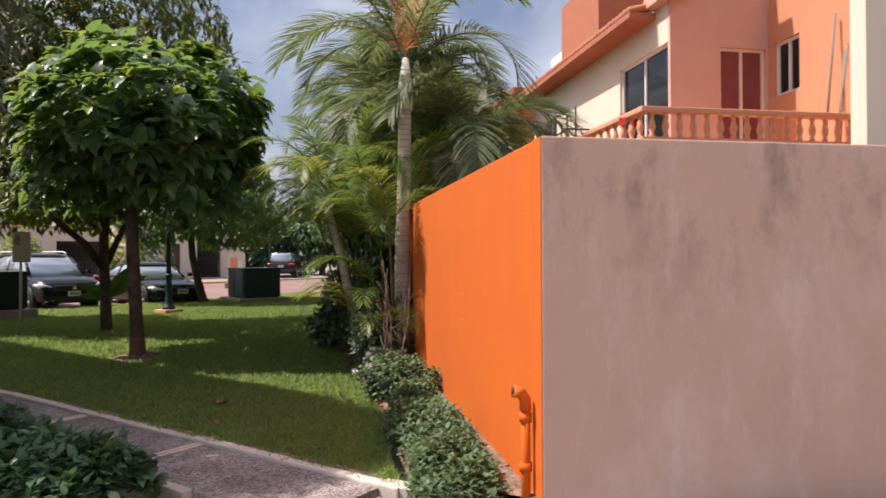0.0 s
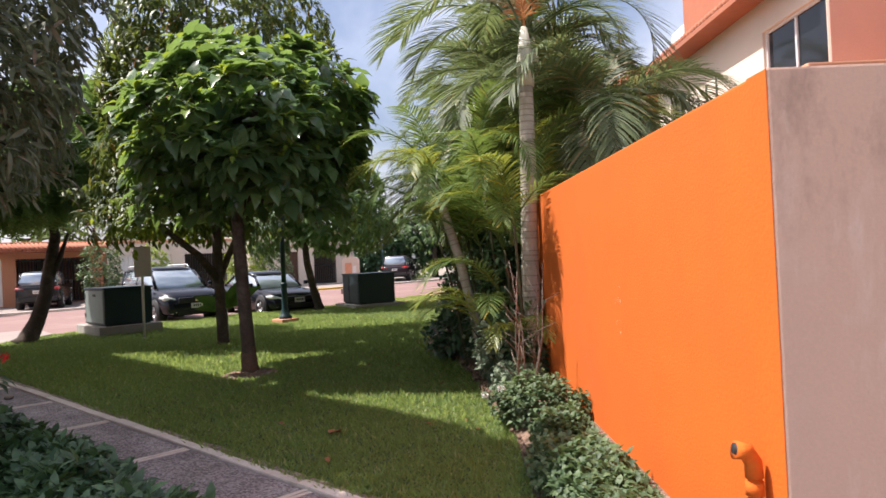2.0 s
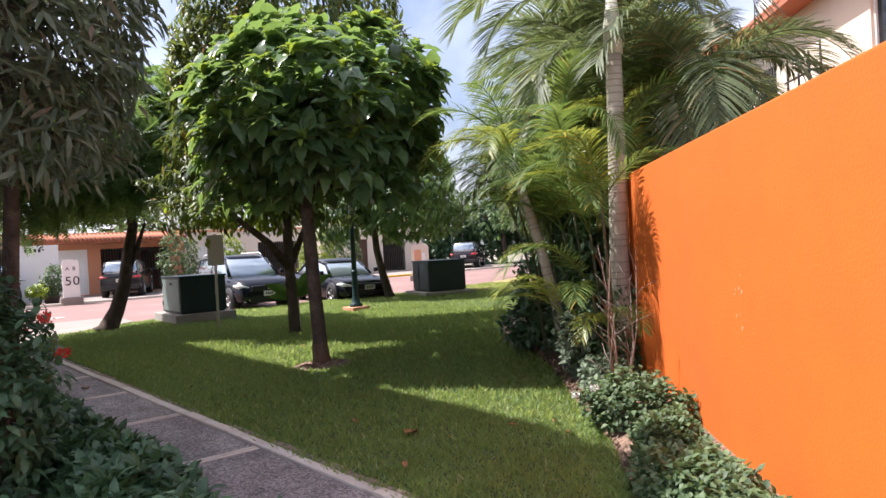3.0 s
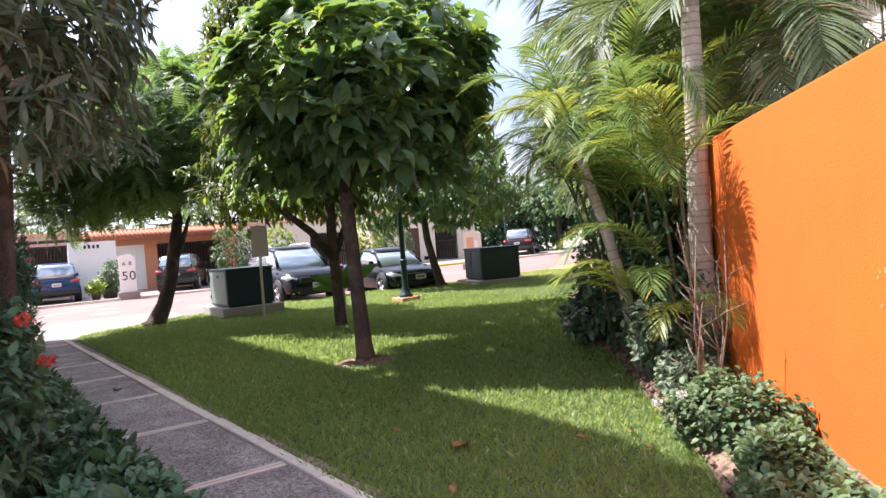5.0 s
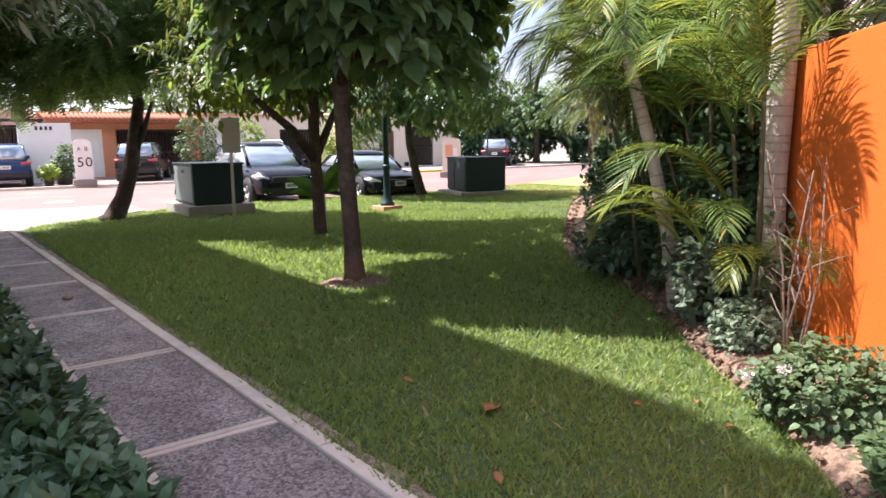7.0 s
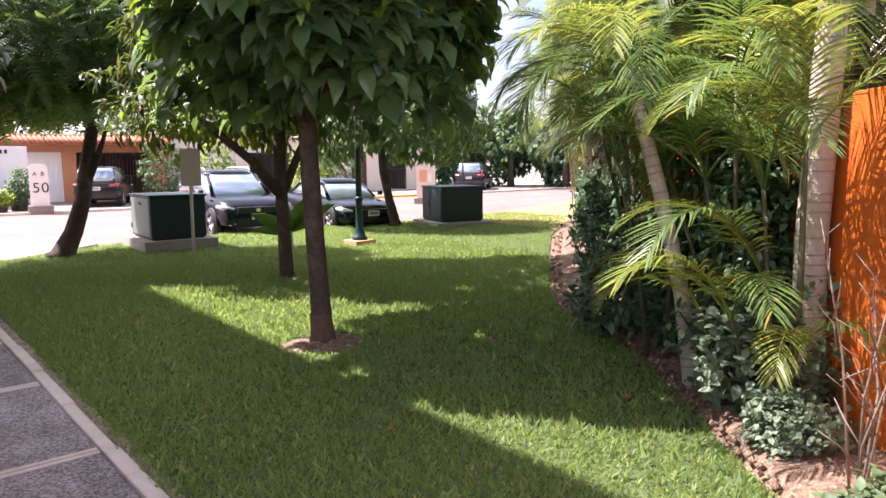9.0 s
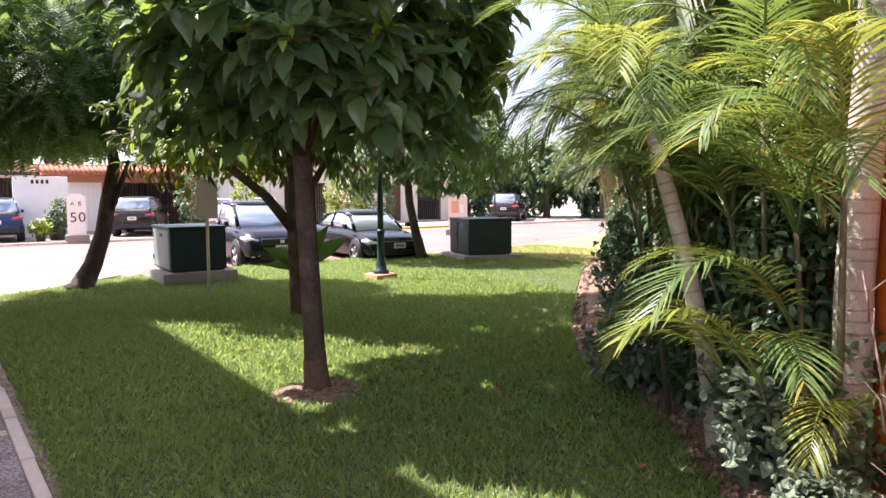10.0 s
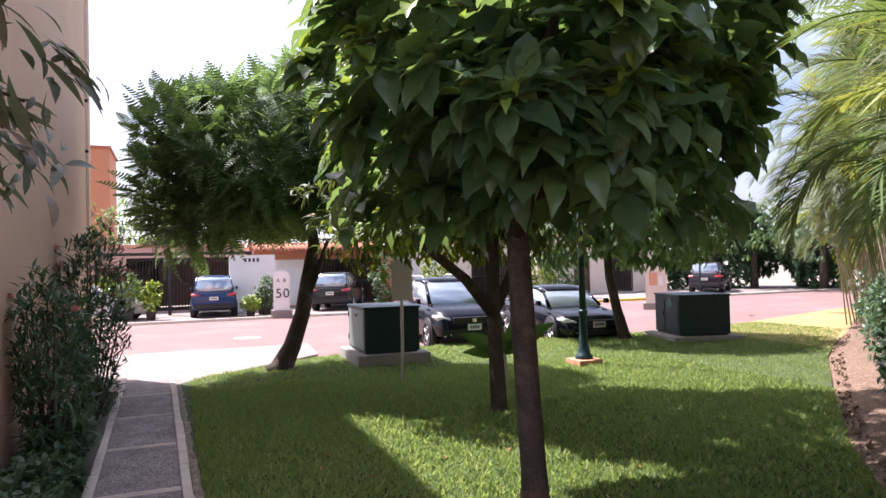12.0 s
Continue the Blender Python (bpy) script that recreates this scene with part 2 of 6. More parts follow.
M = {
    "orange": mat("orange_render", (0.60, 0.124, 0.007), (0.53, 0.106, 0.006), 0.85, 2.5, 70, 0.25, c3=(0.50, 0.095, 0.014), stain=0.55),
    "pinkwall": streak_mat("pink_render", (0.62, 0.405, 0.305), (0.20, 0.14, 0.115), (0.78, 0.64, 0.56)),
    "pinkhouse": mat("pink_house_paint", (0.58, 0.36, 0.29), (0.52, 0.32, 0.26), 0.9, 2, 60, 0.15, c3=(0.45, 0.28, 0.23), stain=0.4),
    "salmon": mat("salmon_house_paint", (0.56, 0.25, 0.14), (0.50, 0.225, 0.125), 0.9, 2, 60, 0.15, c3=(0.5, 0.22, 0.12), stain=0.4),
    "peach": mat("peach_house_paint", (0.76, 0.53, 0.37), (0.70, 0.48, 0.33), 0.9, 1.2, 60, 0.2, c3=(0.62, 0.43, 0.31), stain=0.5),
    "cream": mat("cream_paint", (0.72, 0.62, 0.52), (0.66, 0.57, 0.47), 0.85, 2, 60, 0.12, c3=(0.55, 0.46, 0.38), stain=0.4),
    "white": mat("white_paint", (0.80, 0.79, 0.76), (0.74, 0.73, 0.70), 0.7, 3, 60, 0.08, c3=(0.62, 0.6, 0.55), stain=0.3),
    "terra": mat("terracotta_paint", (0.42, 0.15, 0.08), (0.35, 0.12, 0.065), 0.85, 4, 50, 0.2, c3=(0.28, 0.12, 0.08), stain=0.5),
    "rail": mat("apricot_balustrade", (0.70, 0.36, 0.22), (0.62, 0.30, 0.18), 0.85, 6, 60, 0.15, c3=(0.4, 0.2, 0.13), stain=0.4),
    "concrete": mat("concrete", (0.40, 0.37, 0.33), (0.32, 0.295, 0.26), 0.92, 5, 120, 0.35, c3=(0.22, 0.2, 0.17), stain=0.5),
    "kerb": mat("kerb_concrete", (0.70, 0.62, 0.55), (0.56, 0.49, 0.42), 0.92, 7, 110, 0.5, c3=(0.25, 0.2, 0.15), stain=0.6),
    "aggregate": mat("exposed_aggregate", (0.12, 0.10, 0.098), (0.36, 0.315, 0.305), 0.85, 3, 130, 0.7, c3=(0.20, 0.17, 0.15), stain=0.5, vary=0.10),
    "paver": mat("pink_pavers", (0.24, 0.145, 0.13), (0.205, 0.125, 0.11), 0.9, 2, 14, 0.3, c3=(0.34, 0.24, 0.21), stain=0.5),
    "apron": mat("pale_concrete", (0.29, 0.24, 0.215), (0.24, 0.20, 0.18), 0.9, 2, 70, 0.25, c3=(0.42, 0.38, 0.33), stain=0.4),
    "soil": mat("dry_soil", (0.28, 0.185, 0.13), (0.165, 0.108, 0.074), 0.95, 9, 60, 0.9, c3=(0.30, 0.20, 0.14), stain=0.5, dist=0.03),
    "sand": mat("sandy_soil", (0.36, 0.29, 0.23), (0.20, 0.15, 0.115), 0.95, 9, 60, 0.9, c3=(0.15, 0.13, 0.08), stain=0.5, dist=0.03),
    "tancane": mat("pale_tan_cane", (0.40, 0.33, 0.24), (0.29, 0.24, 0.17), 0.7, 10, 60, 0.2, c3=(0.2, 0.18, 0.09), stain=0.5),
    "greencane": mat("green_cane", (0.11, 0.105, 0.05), (0.06, 0.06, 0.03), 0.7, 10, 60, 0.2),
    "lawn": mat("lawn_turf", (0.050, 0.082, 0.028), (0.095, 0.125, 0.045), 0.95, 1.4, 45, 0.9, c3=(0.10, 0.12, 0.04), stain=0.35, dist=0.03),
    "drygrass": mat("dry_grass", (0.42, 0.30, 0.14), (0.34, 0.27, 0.11), 0.95, 2, 40, 0.7, c3=(0.2, 0.22, 0.07), stain=0.5, dist=0.03),
    "ground": mat("ground", (0.30, 0.26, 0.21), (0.24, 0.21, 0.17), 0.95, 1.0, 30, 0.4, c3=(0.2, 0.2, 0.1), stain=0.5),
    "green_metal": mat("dark_green_enamel", (0.009, 0.028, 0.029), (0.013, 0.038, 0.038), 0.5, 4, 60, 0.05, c3=(0.035, 0.05, 0.045), stain=0.35),
    # paler copy of the green enamel, for the lit side of a box
    "pale_green_metal": mat("pale_green_enamel", (0.16, 0.21, 0.19), (0.20, 0.25, 0.23), 0.55, 4, 60, 0.05, c3=(0.10, 0.14, 0.13), stain=0.4),
    "pole": mat("green_pole_enamel", (0.008, 0.03, 0.032), (0.012, 0.045, 0.045), 0.4, 10, 60, 0.05),
    "bark": mat("brown_bark", (0.105, 0.078, 0.06), (0.055, 0.042, 0.033), 0.95, 14, 60, 1.0, c3=(0.24, 0.19, 0.145), stain=0.65, dist=0.02),
    "bark_red": mat("red_brown_trunk_foot", (0.17, 0.10, 0.068), (0.10, 0.062, 0.043), 0.95, 14, 60, 1.0, dist=0.02),
    "palm_trunk": mat("ringed_palm_trunk", (0.50, 0.46, 0.39), (0.36, 0.32, 0.26), 0.9, 12, 70, 0.5, c3=(0.16, 0.13, 0.1), stain=0.5),
    "ring": mat("palm_leaf_scar", (0.33, 0.29, 0.235), (0.27, 0.235, 0.19), 0.95, 20, 80, 0.5),
    "shaft": mat("palm_crownshaft", (0.52, 0.52, 0.40), (0.56, 0.52, 0.42), 0.6, 8, 60, 0.15),
    "cane": mat("brown_cane", (0.20, 0.145, 0.09), (0.14, 0.105, 0.065), 0.6, 10, 60, 0.2, c3=(0.14, 0.1, 0.06), stain=0.5),
    "twig": mat("dry_twig", (0.26, 0.21, 0.17), (0.16, 0.125, 0.10), 0.9, 20, 80, 0.3),
    "tyre": mat("tyre_rubber", (0.018, 0.018, 0.018), (0.028, 0.027, 0.026), 0.85, 20, 90, 0.2),
    "alloy": mat("alloy", (0.55, 0.55, 0.56), (0.5, 0.5, 0.51), 0.3, 10, 60, 0.0, metal=0.9),
    "black_plastic": mat("black_plastic", (0.015, 0.015, 0.016), (0.022, 0.022, 0.023), 0.55, 20, 80, 0.05),
    "black_iron": mat("black_iron", (0.02, 0.018, 0.018), (0.035, 0.03, 0.028), 0.6, 20, 80, 0.1),
    "chrome": mat("chrome", (0.7, 0.7, 0.7), None, 0.15, 5, 50, 0.0, metal=1.0),
    "lamp_glass": mat("headlamp_glass", (0.80, 0.82, 0.80), (0.62, 0.64, 0.62), 0.12, 8, 40, 0.0, spec=0.8, coat=1.0),
    "tail_red": mat("red_tail_light", (0.45, 0.015, 0.012), (0.35, 0.01, 0.01), 0.2, 8, 40, 0.0, coat=1.0),
    "amber": mat("amber_lens", (0.6, 0.13, 0.02), None, 0.25, 8, 40, 0.0),
    "plate": mat("number_plate", (0.72, 0.72, 0.70), (0.66, 0.66, 0.64), 0.5, 10, 50, 0.0),
    "dark_glass": mat("dark_glazing", (0.012, 0.014, 0.018), (0.016, 0.018, 0.022), 0.08, 3, 30, 0.0, spec=0.25),
    # pale blue base imitates sky mirrored in the windscreens
    "car_glass": mat("sky_pale_car_glass", (0.33, 0.40, 0.46), (0.37, 0.44, 0.50), 0.05, 3, 30, 0.0, metal=0.5, spec=1.0, coat=1.0),
    "alu": mat("white_aluminium", (0.74, 0.74, 0.73), (0.68, 0.68, 0.67), 0.4, 6, 50, 0.0),
    "curtain": mat("dusty_red_curtain", (0.22, 0.06, 0.055), (0.16, 0.045, 0.042), 0.9, 6, 60, 0.3),
    "red_cloth": mat("red_cloth", (0.55, 0.03, 0.03), (0.42, 0.02, 0.02), 0.9, 8, 60, 0.4),
    "yellow": mat("yellow_kerb_paint", (0.75, 0.46, 0.04), (0.65, 0.38, 0.04), 0.8, 8, 60, 0.2),
    "stone": mat("grey_stone", (0.34, 0.29, 0.24), (0.24, 0.2, 0.17), 0.9, 14, 60, 0.5),
    "pot": mat("dark_flower_pot", (0.06, 0.05, 0.045), (0.09, 0.07, 0.06), 0.8, 8, 50, 0.2),
    "ink": mat("black_letters_and_bore", (0.02, 0.02, 0.02), None, 0.7, 8, 50, 0.0),
    "wood": mat("dark_door_wood", (0.09, 0.045, 0.025), (0.06, 0.03, 0.018), 0.6, 8, 50, 0.2),
    "dead_leaf": mat("dead_leaf", (0.33, 0.15, 0.06), (0.22, 0.09, 0.04), 0.8, 30, 90, 0.2),
    "noni": leaf_mat("broad_glossy_leaf", (0.036, 0.080, 0.038), (0.140, 0.225, 0.092), (0.40, 0.60, 0.12), 0.28, 0.34, spec=0.55),
    "noni_one": leaf_mat("broad_glossy_leaf_single", (0.036, 0.080, 0.038), (0.140, 0.225, 0.092), (0.40, 0.60, 0.12), 0.28, 0.34, per_object=True, spec=0.55),
    "noni_new": leaf_mat("young_bright_leaf", (0.13, 0.21, 0.03), (0.24, 0.34, 0.05), (0.5, 0.62, 0.06), 0.35, 0.35),
    "mango": leaf_mat("narrow_olive_leaf", (0.035, 0.065, 0.015), (0.10, 0.14, 0.03), (0.32, 0.40, 0.06), 0.45, 0.3, dry=(0.30, 0.16, 0.03), dry_share=0.07),
    "limeleaf": leaf_mat("yellow_green_leaf", (0.07, 0.13, 0.02), (0.24, 0.31, 0.03), (0.5, 0.6, 0.05), 0.4, 0.42),
    "feather": leaf_mat("feathery_leaf", (0.040, 0.088, 0.036), (0.140, 0.220, 0.080), (0.36, 0.55, 0.11), 0.5, 0.38),
    "cane_leaf": leaf_mat("lance_leaf", (0.068, 0.090, 0.058), (0.170, 0.200, 0.130), (0.28, 0.34, 0.14), 0.4, 0.38, dry=(0.22, 0.16, 0.11), dry_share=0.05),
    "hedge": leaf_mat("hedge_leaf", (0.034, 0.076, 0.040), (0.10, 0.175, 0.080), (0.16, 0.30, 0.07), 0.38, 0.22),
    "shrub": leaf_mat("grey_green_shrub_leaf", (0.040, 0.080, 0.035), (0.125, 0.185, 0.080), (0.25, 0.36, 0.10), 0.55, 0.25),
    "palegreen": leaf_mat("pale_variegated_leaf", (0.075, 0.115, 0.07), (0.22, 0.28, 0.18), (0.3, 0.4, 0.2), 0.55, 0.2),
    "flower": leaf_mat("red_flower_petal", (0.55, 0.03, 0.025), (0.75, 0.09, 0.05), (0.8, 0.1, 0.05), 0.6, 0.25),
    "pinkflower": leaf_mat("pink_flower_petal", (0.55, 0.14, 0.14), (0.7, 0.3, 0.28), (0.8, 0.3, 0.3), 0.6, 0.25),
    "whiteflower": leaf_mat("white_flower_petal", (0.75, 0.75, 0.7), (0.8, 0.8, 0.78), (0.8, 0.8, 0.7), 0.6, 0.25),
    "frond": leaf_mat("palm_leaflet", (0.045, 0.090, 0.026), (0.14, 0.21, 0.055), (0.36, 0.50, 0.09), 0.42, 0.32, dry=(0.32, 0.26, 0.05), dry_share=0.06),
    "frond_lime": leaf_mat("yellow_palm_leaflet", (0.10, 0.155, 0.03), (0.28, 0.33, 0.06), (0.60, 0.64, 0.09), 0.4, 0.38, dry=(0.5, 0.28, 0.03), dry_share=0.06),
    "frond_grey": leaf_mat("grey_palm_leaflet", (0.055, 0.085, 0.042), (0.16, 0.20, 0.095), (0.33, 0.41, 0.13), 0.55, 0.34, dry=(0.3, 0.2, 0.1), dry_share=0.1),
    "grass": leaf_mat("grass_blade", (0.062, 0.124, 0.040), (0.215, 0.295, 0.095), (0.58, 0.72, 0.16), 0.6, 0.45, dry=(0.40, 0.37, 0.20), dry_share=0.07),
    "frond_dry": leaf_mat("orange_dry_leaflet", (0.40, 0.15, 0.05), (0.55, 0.25, 0.08), (0.7, 0.3, 0.08), 0.6, 0.35),
    "banana": leaf_mat("banana_leaf", (0.05, 0.12, 0.025), (0.08, 0.17, 0.03), (0.25, 0.45, 0.05), 0.3, 0.3),
}


def car_paint(name, c):
    return mat(name, c, tuple(x * 0.85 for x in c), 0.16, 6, 200, 0.0, spec=0.35, c3=tuple(x * 1.3 + 0.003 for x in c), stain=0.3)


def speckle(m, scale, low, high):
    """Chips of stone, each of its own shade, over a material's colour."""
    nt = m.node_tree
    p = nt.nodes["Principled BSDF"]
    src = p.inputs["Base Color"].links[0].from_socket
    tc = nt.nodes.new("ShaderNodeTexCoord")
    vo = nt.nodes.new("ShaderNodeTexVoronoi")
    vo.inputs["Scale"].default_value = scale
    nt.links.new(tc.outputs["Object"], vo.inputs["Vector"])
    sp = nt.nodes.new("ShaderNodeSeparateColor")
    nt.links.new(vo.outputs["Color"], sp.inputs[0])
    mr = nt.nodes.new("ShaderNodeMapRange")
    mr.inputs[3].default_value, mr.inputs[4].default_value = low, high
    nt.links.new(sp.outputs[0], mr.inputs[0])
    hv = nt.nodes.new("ShaderNodeHueSaturation")
    nt.links.new(mr.outputs[0], hv.inputs["Value"])
    nt.links.new(src, hv.inputs["Color"])
    nt.links.new(hv.outputs[0], p.inputs["Base Color"])


speckle(M["aggregate"], 75, 0.45, 1.75)
speckle(M["soil"], 40, 0.6, 1.45)
speckle(M["sand"], 45, 0.6, 1.45)
M["navy_paint"] = car_paint("navy_paint", (0.007, 0.009, 0.016))
M["black_paint"] = car_paint("black_paint", (0.005, 0.006, 0.009))
M["blue_paint"] = car_paint("blue_paint", (0.02, 0.045, 0.12))
M["grey_paint"] = car_paint("charcoal_paint", (0.018, 0.018, 0.018))
M["van_paint"] = car_paint("dark_van_paint", (0.025, 0.018, 0.022))
M["white_paint"] = car_paint("white_car_paint", (0.6, 0.6, 0.6))


# ---- mesh tools ----
def raw(name, v, f, material, parent=None, smooth=False, label="", loc=None):
    """One mesh object from arrays: v (n, 3), f (m, k) with k corners each."""
    v, f = np.asarray(v, np.float32), np.asarray(f, np.int32)
    me = bpy.data.meshes.new(name)
    k = f.shape[1]
    me.vertices.add(len(v))
    me.vertices.foreach_set("co", v.ravel())
    me.loops.add(f.size)
    me.loops.foreach_set("vertex_index", f.ravel())
    me.polygons.add(len(f))
    me.polygons.foreach_set("loop_start", np.arange(0, f.size, k, dtype=np.int32))
    if smooth:
        me.polygons.foreach_set("use_smooth", np.ones(len(f), bool))
    me.update(calc_edges=True)
    me.materials.append(material)
    return link(name, me, parent, label, loc)


def link(name, me, parent=None, label="", loc=None):
    ob = new(name, me)
    if parent is not None:
        ob.parent = parent
    if loc is not None:
        ob.location = loc
    if label:
        ob["label"] = label
    return ob


def part(name, bm, material, parent=None, label="", smooth=False):
    """Links a bmesh as one mesh object under a thing or a part."""
    me = bpy.data.meshes.new(name)
    bm.normal_update()
    bm.to_mesh(me)
    bm.free()
    if smooth:
        me.polygons.foreach_set("use_smooth", np.ones(len(me.polygons), bool))
    me.materials.append(material)
    return link(name, me, parent, label)


def thing(name, at, rz=0.0, label="", category="", group="", kind=""):
    """The empty at a thing's base, tagged."""
    ob = new(name)
    ob.location, ob.rotation_euler = at, (0, 0, rz)
    return tagged(ob, label, category, group, kind)


def box(bm, x0, x1, y0, y1, z0, z1, bevel=0.0, m=None):
    r = bmesh.ops.create_cube(bm, size=1)
    vs = r["verts"]
    for v in vs:
        v.co = Vector((x0 + (v.co.x + 0.5) * (x1 - x0), y0 + (v.co.y + 0.5) * (y1 - y0), z0 + (v.co.z + 0.5) * (z1 - z0)))
    if bevel:
        es = list({e for v in vs for e in v.link_edges})
        r = bmesh.ops.bevel(bm, geom=es, offset=bevel, segments=2, affect="EDGES", profile=0.6)
        vs = list({v for f in r["faces"] for v in f.verts} | {v for v in vs if v.is_valid})
    if m is not None:
        bmesh.ops.transform(bm, matrix=m, verts=vs)
    return vs


def boxed(name, dims, material, parent=None, label="", bevel=0.01, m=None):
    bm = bmesh.new()
    box(bm, *dims, bevel=bevel, m=m)
    return part(name, bm, material, parent, label)


def tube_arrays(points, radii, sides=10, cap=True, wob=0.0):
    """A tube along points, as vertices and quads."""
    pts = [Vector(p) for p in points]
    v, f = [], []
    n = len(pts)
    ref = Vector((0.3, 1, 0.2)).normalized()
    for i, p in enumerate(pts):
        d = (pts[min(i + 1, n - 1)] - pts[max(i - 1, 0)]).normalized()
        a = d.cross(ref)
        if a.length < 0.05:
            a = d.cross(Vector((1, 0, 0)))
        a.normalize()
        b = d.cross(a)
        for j in range(sides):
            t = 2 * math.pi * j / sides
            r = radii[i] * (1 + wob * math.sin(3 * t + i * 1.3) + wob * 0.6 * math.sin(5 * t - i))
            v.append(p + a * (r * math.cos(t)) + b * (r * math.sin(t)))
    for i in range(n - 1):
        for j in range(sides):
            k = (j + 1) % sides
            f.append((i * sides + j, i * sides + k, (i + 1) * sides + k, (i + 1) * sides + j))
    if cap:
        for i, flip in ((0, True), (n - 1, False)):
            c = len(v)
            v.append(pts[i])
            for j in range(0, sides, 2):
                q = (i * sides + j, i * sides + (j + 1) % sides, i * sides + (j + 2) % sides, c)
                f.append(q[::-1] if flip else q)
    return np.array([tuple(x) for x in v]), np.array(f)


def join_arrays(items):
    vs, fs, o = [], [], 0
    for v, f in items:
        vs.append(v)
        fs.append(f + o)
        o += len(v)
    return np.concatenate(vs), np.concatenate(fs)


def tube(name, points, radii, material, parent=None, sides=10, label="", wob=0.0):
    v, f = tube_arrays(points, radii, sides, wob=wob)
    return raw(name, v, f, material, parent, True, label)


def lathe(name, profile, material, parent=None, sides=20, axis="z", m=None, label=""):
    """A turned body from (radius, height) pairs."""
    v, f = [], []
    for r, h in profile:
        for j in range(sides):
            t = 2 * math.pi * j / sides
            v.append((r * math.cos(t), r * math.sin(t), h))
    for i in range(len(profile) - 1):
        for j in range(sides):
            k = (j + 1) % sides
            f.append((i * sides + j, i * sides + k, (i + 1) * sides + k, (i + 1) * sides + j))
    v = np.array(v)
    if m is not None:
        v = np.array([tuple(m @ Vector(x)) for x in v])
    return raw(name, v, f, material, parent, True, label)


def slab_poly(name, outline, z0, z1, material, parent=None, label=""):
    """A flat prism on an outline of (x, y)."""
    bm = bmesh.new()
    top = [bm.verts.new((x, y, z1)) for x, y in outline]
    low = [bm.verts.new((x, y, z0)) for x, y in outline]
    n = len(outline)
    bm.faces.new(top)
    bm.faces.new(low[::-1])
    for i in range(n):
        bm.faces.new((low[i], low[(i + 1) % n], top[(i + 1) % n], top[i]))
    bmesh.ops.recalc_face_normals(bm, faces=bm.faces)
    return part(name, bm, material, parent, label)


# ---- leaves ----
def blade(length, width, segs=4, fold=0.25, arch=0.25, wave=0.0, belly=0.45, stalk=0.0):
    """A leaf along +y with a folded midrib, an arched length and a wavy rim; quads."""
    v, f = [], []
    for i in range(segs + 1):
        t = i / segs
        w = width * 0.5 * (math.sin(math.pi * min(1, max(0.0, t)) ** (math.log(0.5) / math.log(belly)))) if 0 < t < 1 else width * 0.02
        y = stalk + length * t
        z = -arch * length * t * t + 0.35 * arch * length * t
        for s in (-1, 0, 1):
            v.append((s * w, y, z + (abs(s) * w * fold) + (wave * width * math.sin(i * 2.4 + s) if s else 0)))
    for i in range(segs):
        for s in (0, 1):
            a = i * 3 + s
            f.append((a, a + 1, a + 4, a + 3))
    return np.array(v), np.array(f)


def facing(d, up):
    """Rotation matrices (n, 3, 3) that take +y to d and +z near up."""
    d = d / np.linalg.norm(d, axis=1, keepdims=True)
    x = np.cross(d, up)
    x /= np.maximum(np.linalg.norm(x, axis=1, keepdims=True), 1e-6)
    z = np.cross(x, d)
    return np.stack([x, d, z], axis=2)


def spread(tmpl, pos, rot, size):
    """All copies of a leaf in one set of arrays."""
    v, f = tmpl
    n, k = len(pos), len(v)
    allv = np.einsum("nij,kj->nki", rot, v) * size[:, None, None] + pos[:, None, :]
    allf = f[None] + (np.arange(n) * k)[:, None, None]
    return allv.reshape(-1, 3), allf.reshape(-1, f.shape[1])


def unit(n, rng):
    d = rng.normal(size=(n, 3))
    return d / np.linalg.norm(d, axis=1, keepdims=True)


def crown_points(n, centre, radii, rng, lump=0.22, inner=0.55, floor=-0.9, lobes=7):
    """Places of twig tips in a lumpy, gappy crown, with the way out of it at each."""
    d = unit(n * 3, rng)
    d = d[d[:, 2] > floor][:n]
    k = unit(lobes, rng)
    g = np.max(d @ k.T, axis=1)
    r = (1 - lump) + lump * 1.6 * np.clip((g - 0.55) / 0.45, 0, 1)
    r *= inner + (1 - inner) * rng.random(len(d)) ** 0.35
    return np.asarray(centre) + d * np.asarray(radii) * r[:, None], d


def rosettes(tips, out, per, rng, droop=0.35, open_=0.9, jitter=0.04):
    """Leaves in whorls at twig tips: places, ways and ups."""
    n = len(tips)
    pos = np.repeat(tips, per, axis=0) + rng.normal(scale=jitter, size=(n * per, 3))
    o = np.repeat(out, per, axis=0)
    side = np.cross(o, unit(n * per, rng))
    side /= np.maximum(np.linalg.norm(side, axis=1, keepdims=True), 1e-6)
    d = o * (1 - open_ * rng.random((n * per, 1)) * 0.8) + side * open_
    d[:, 2] -= droop * (0.5 + rng.random(n * per))
    up = o * 0.6 + np.array([0, 0, 1.0])
    return pos, d, up


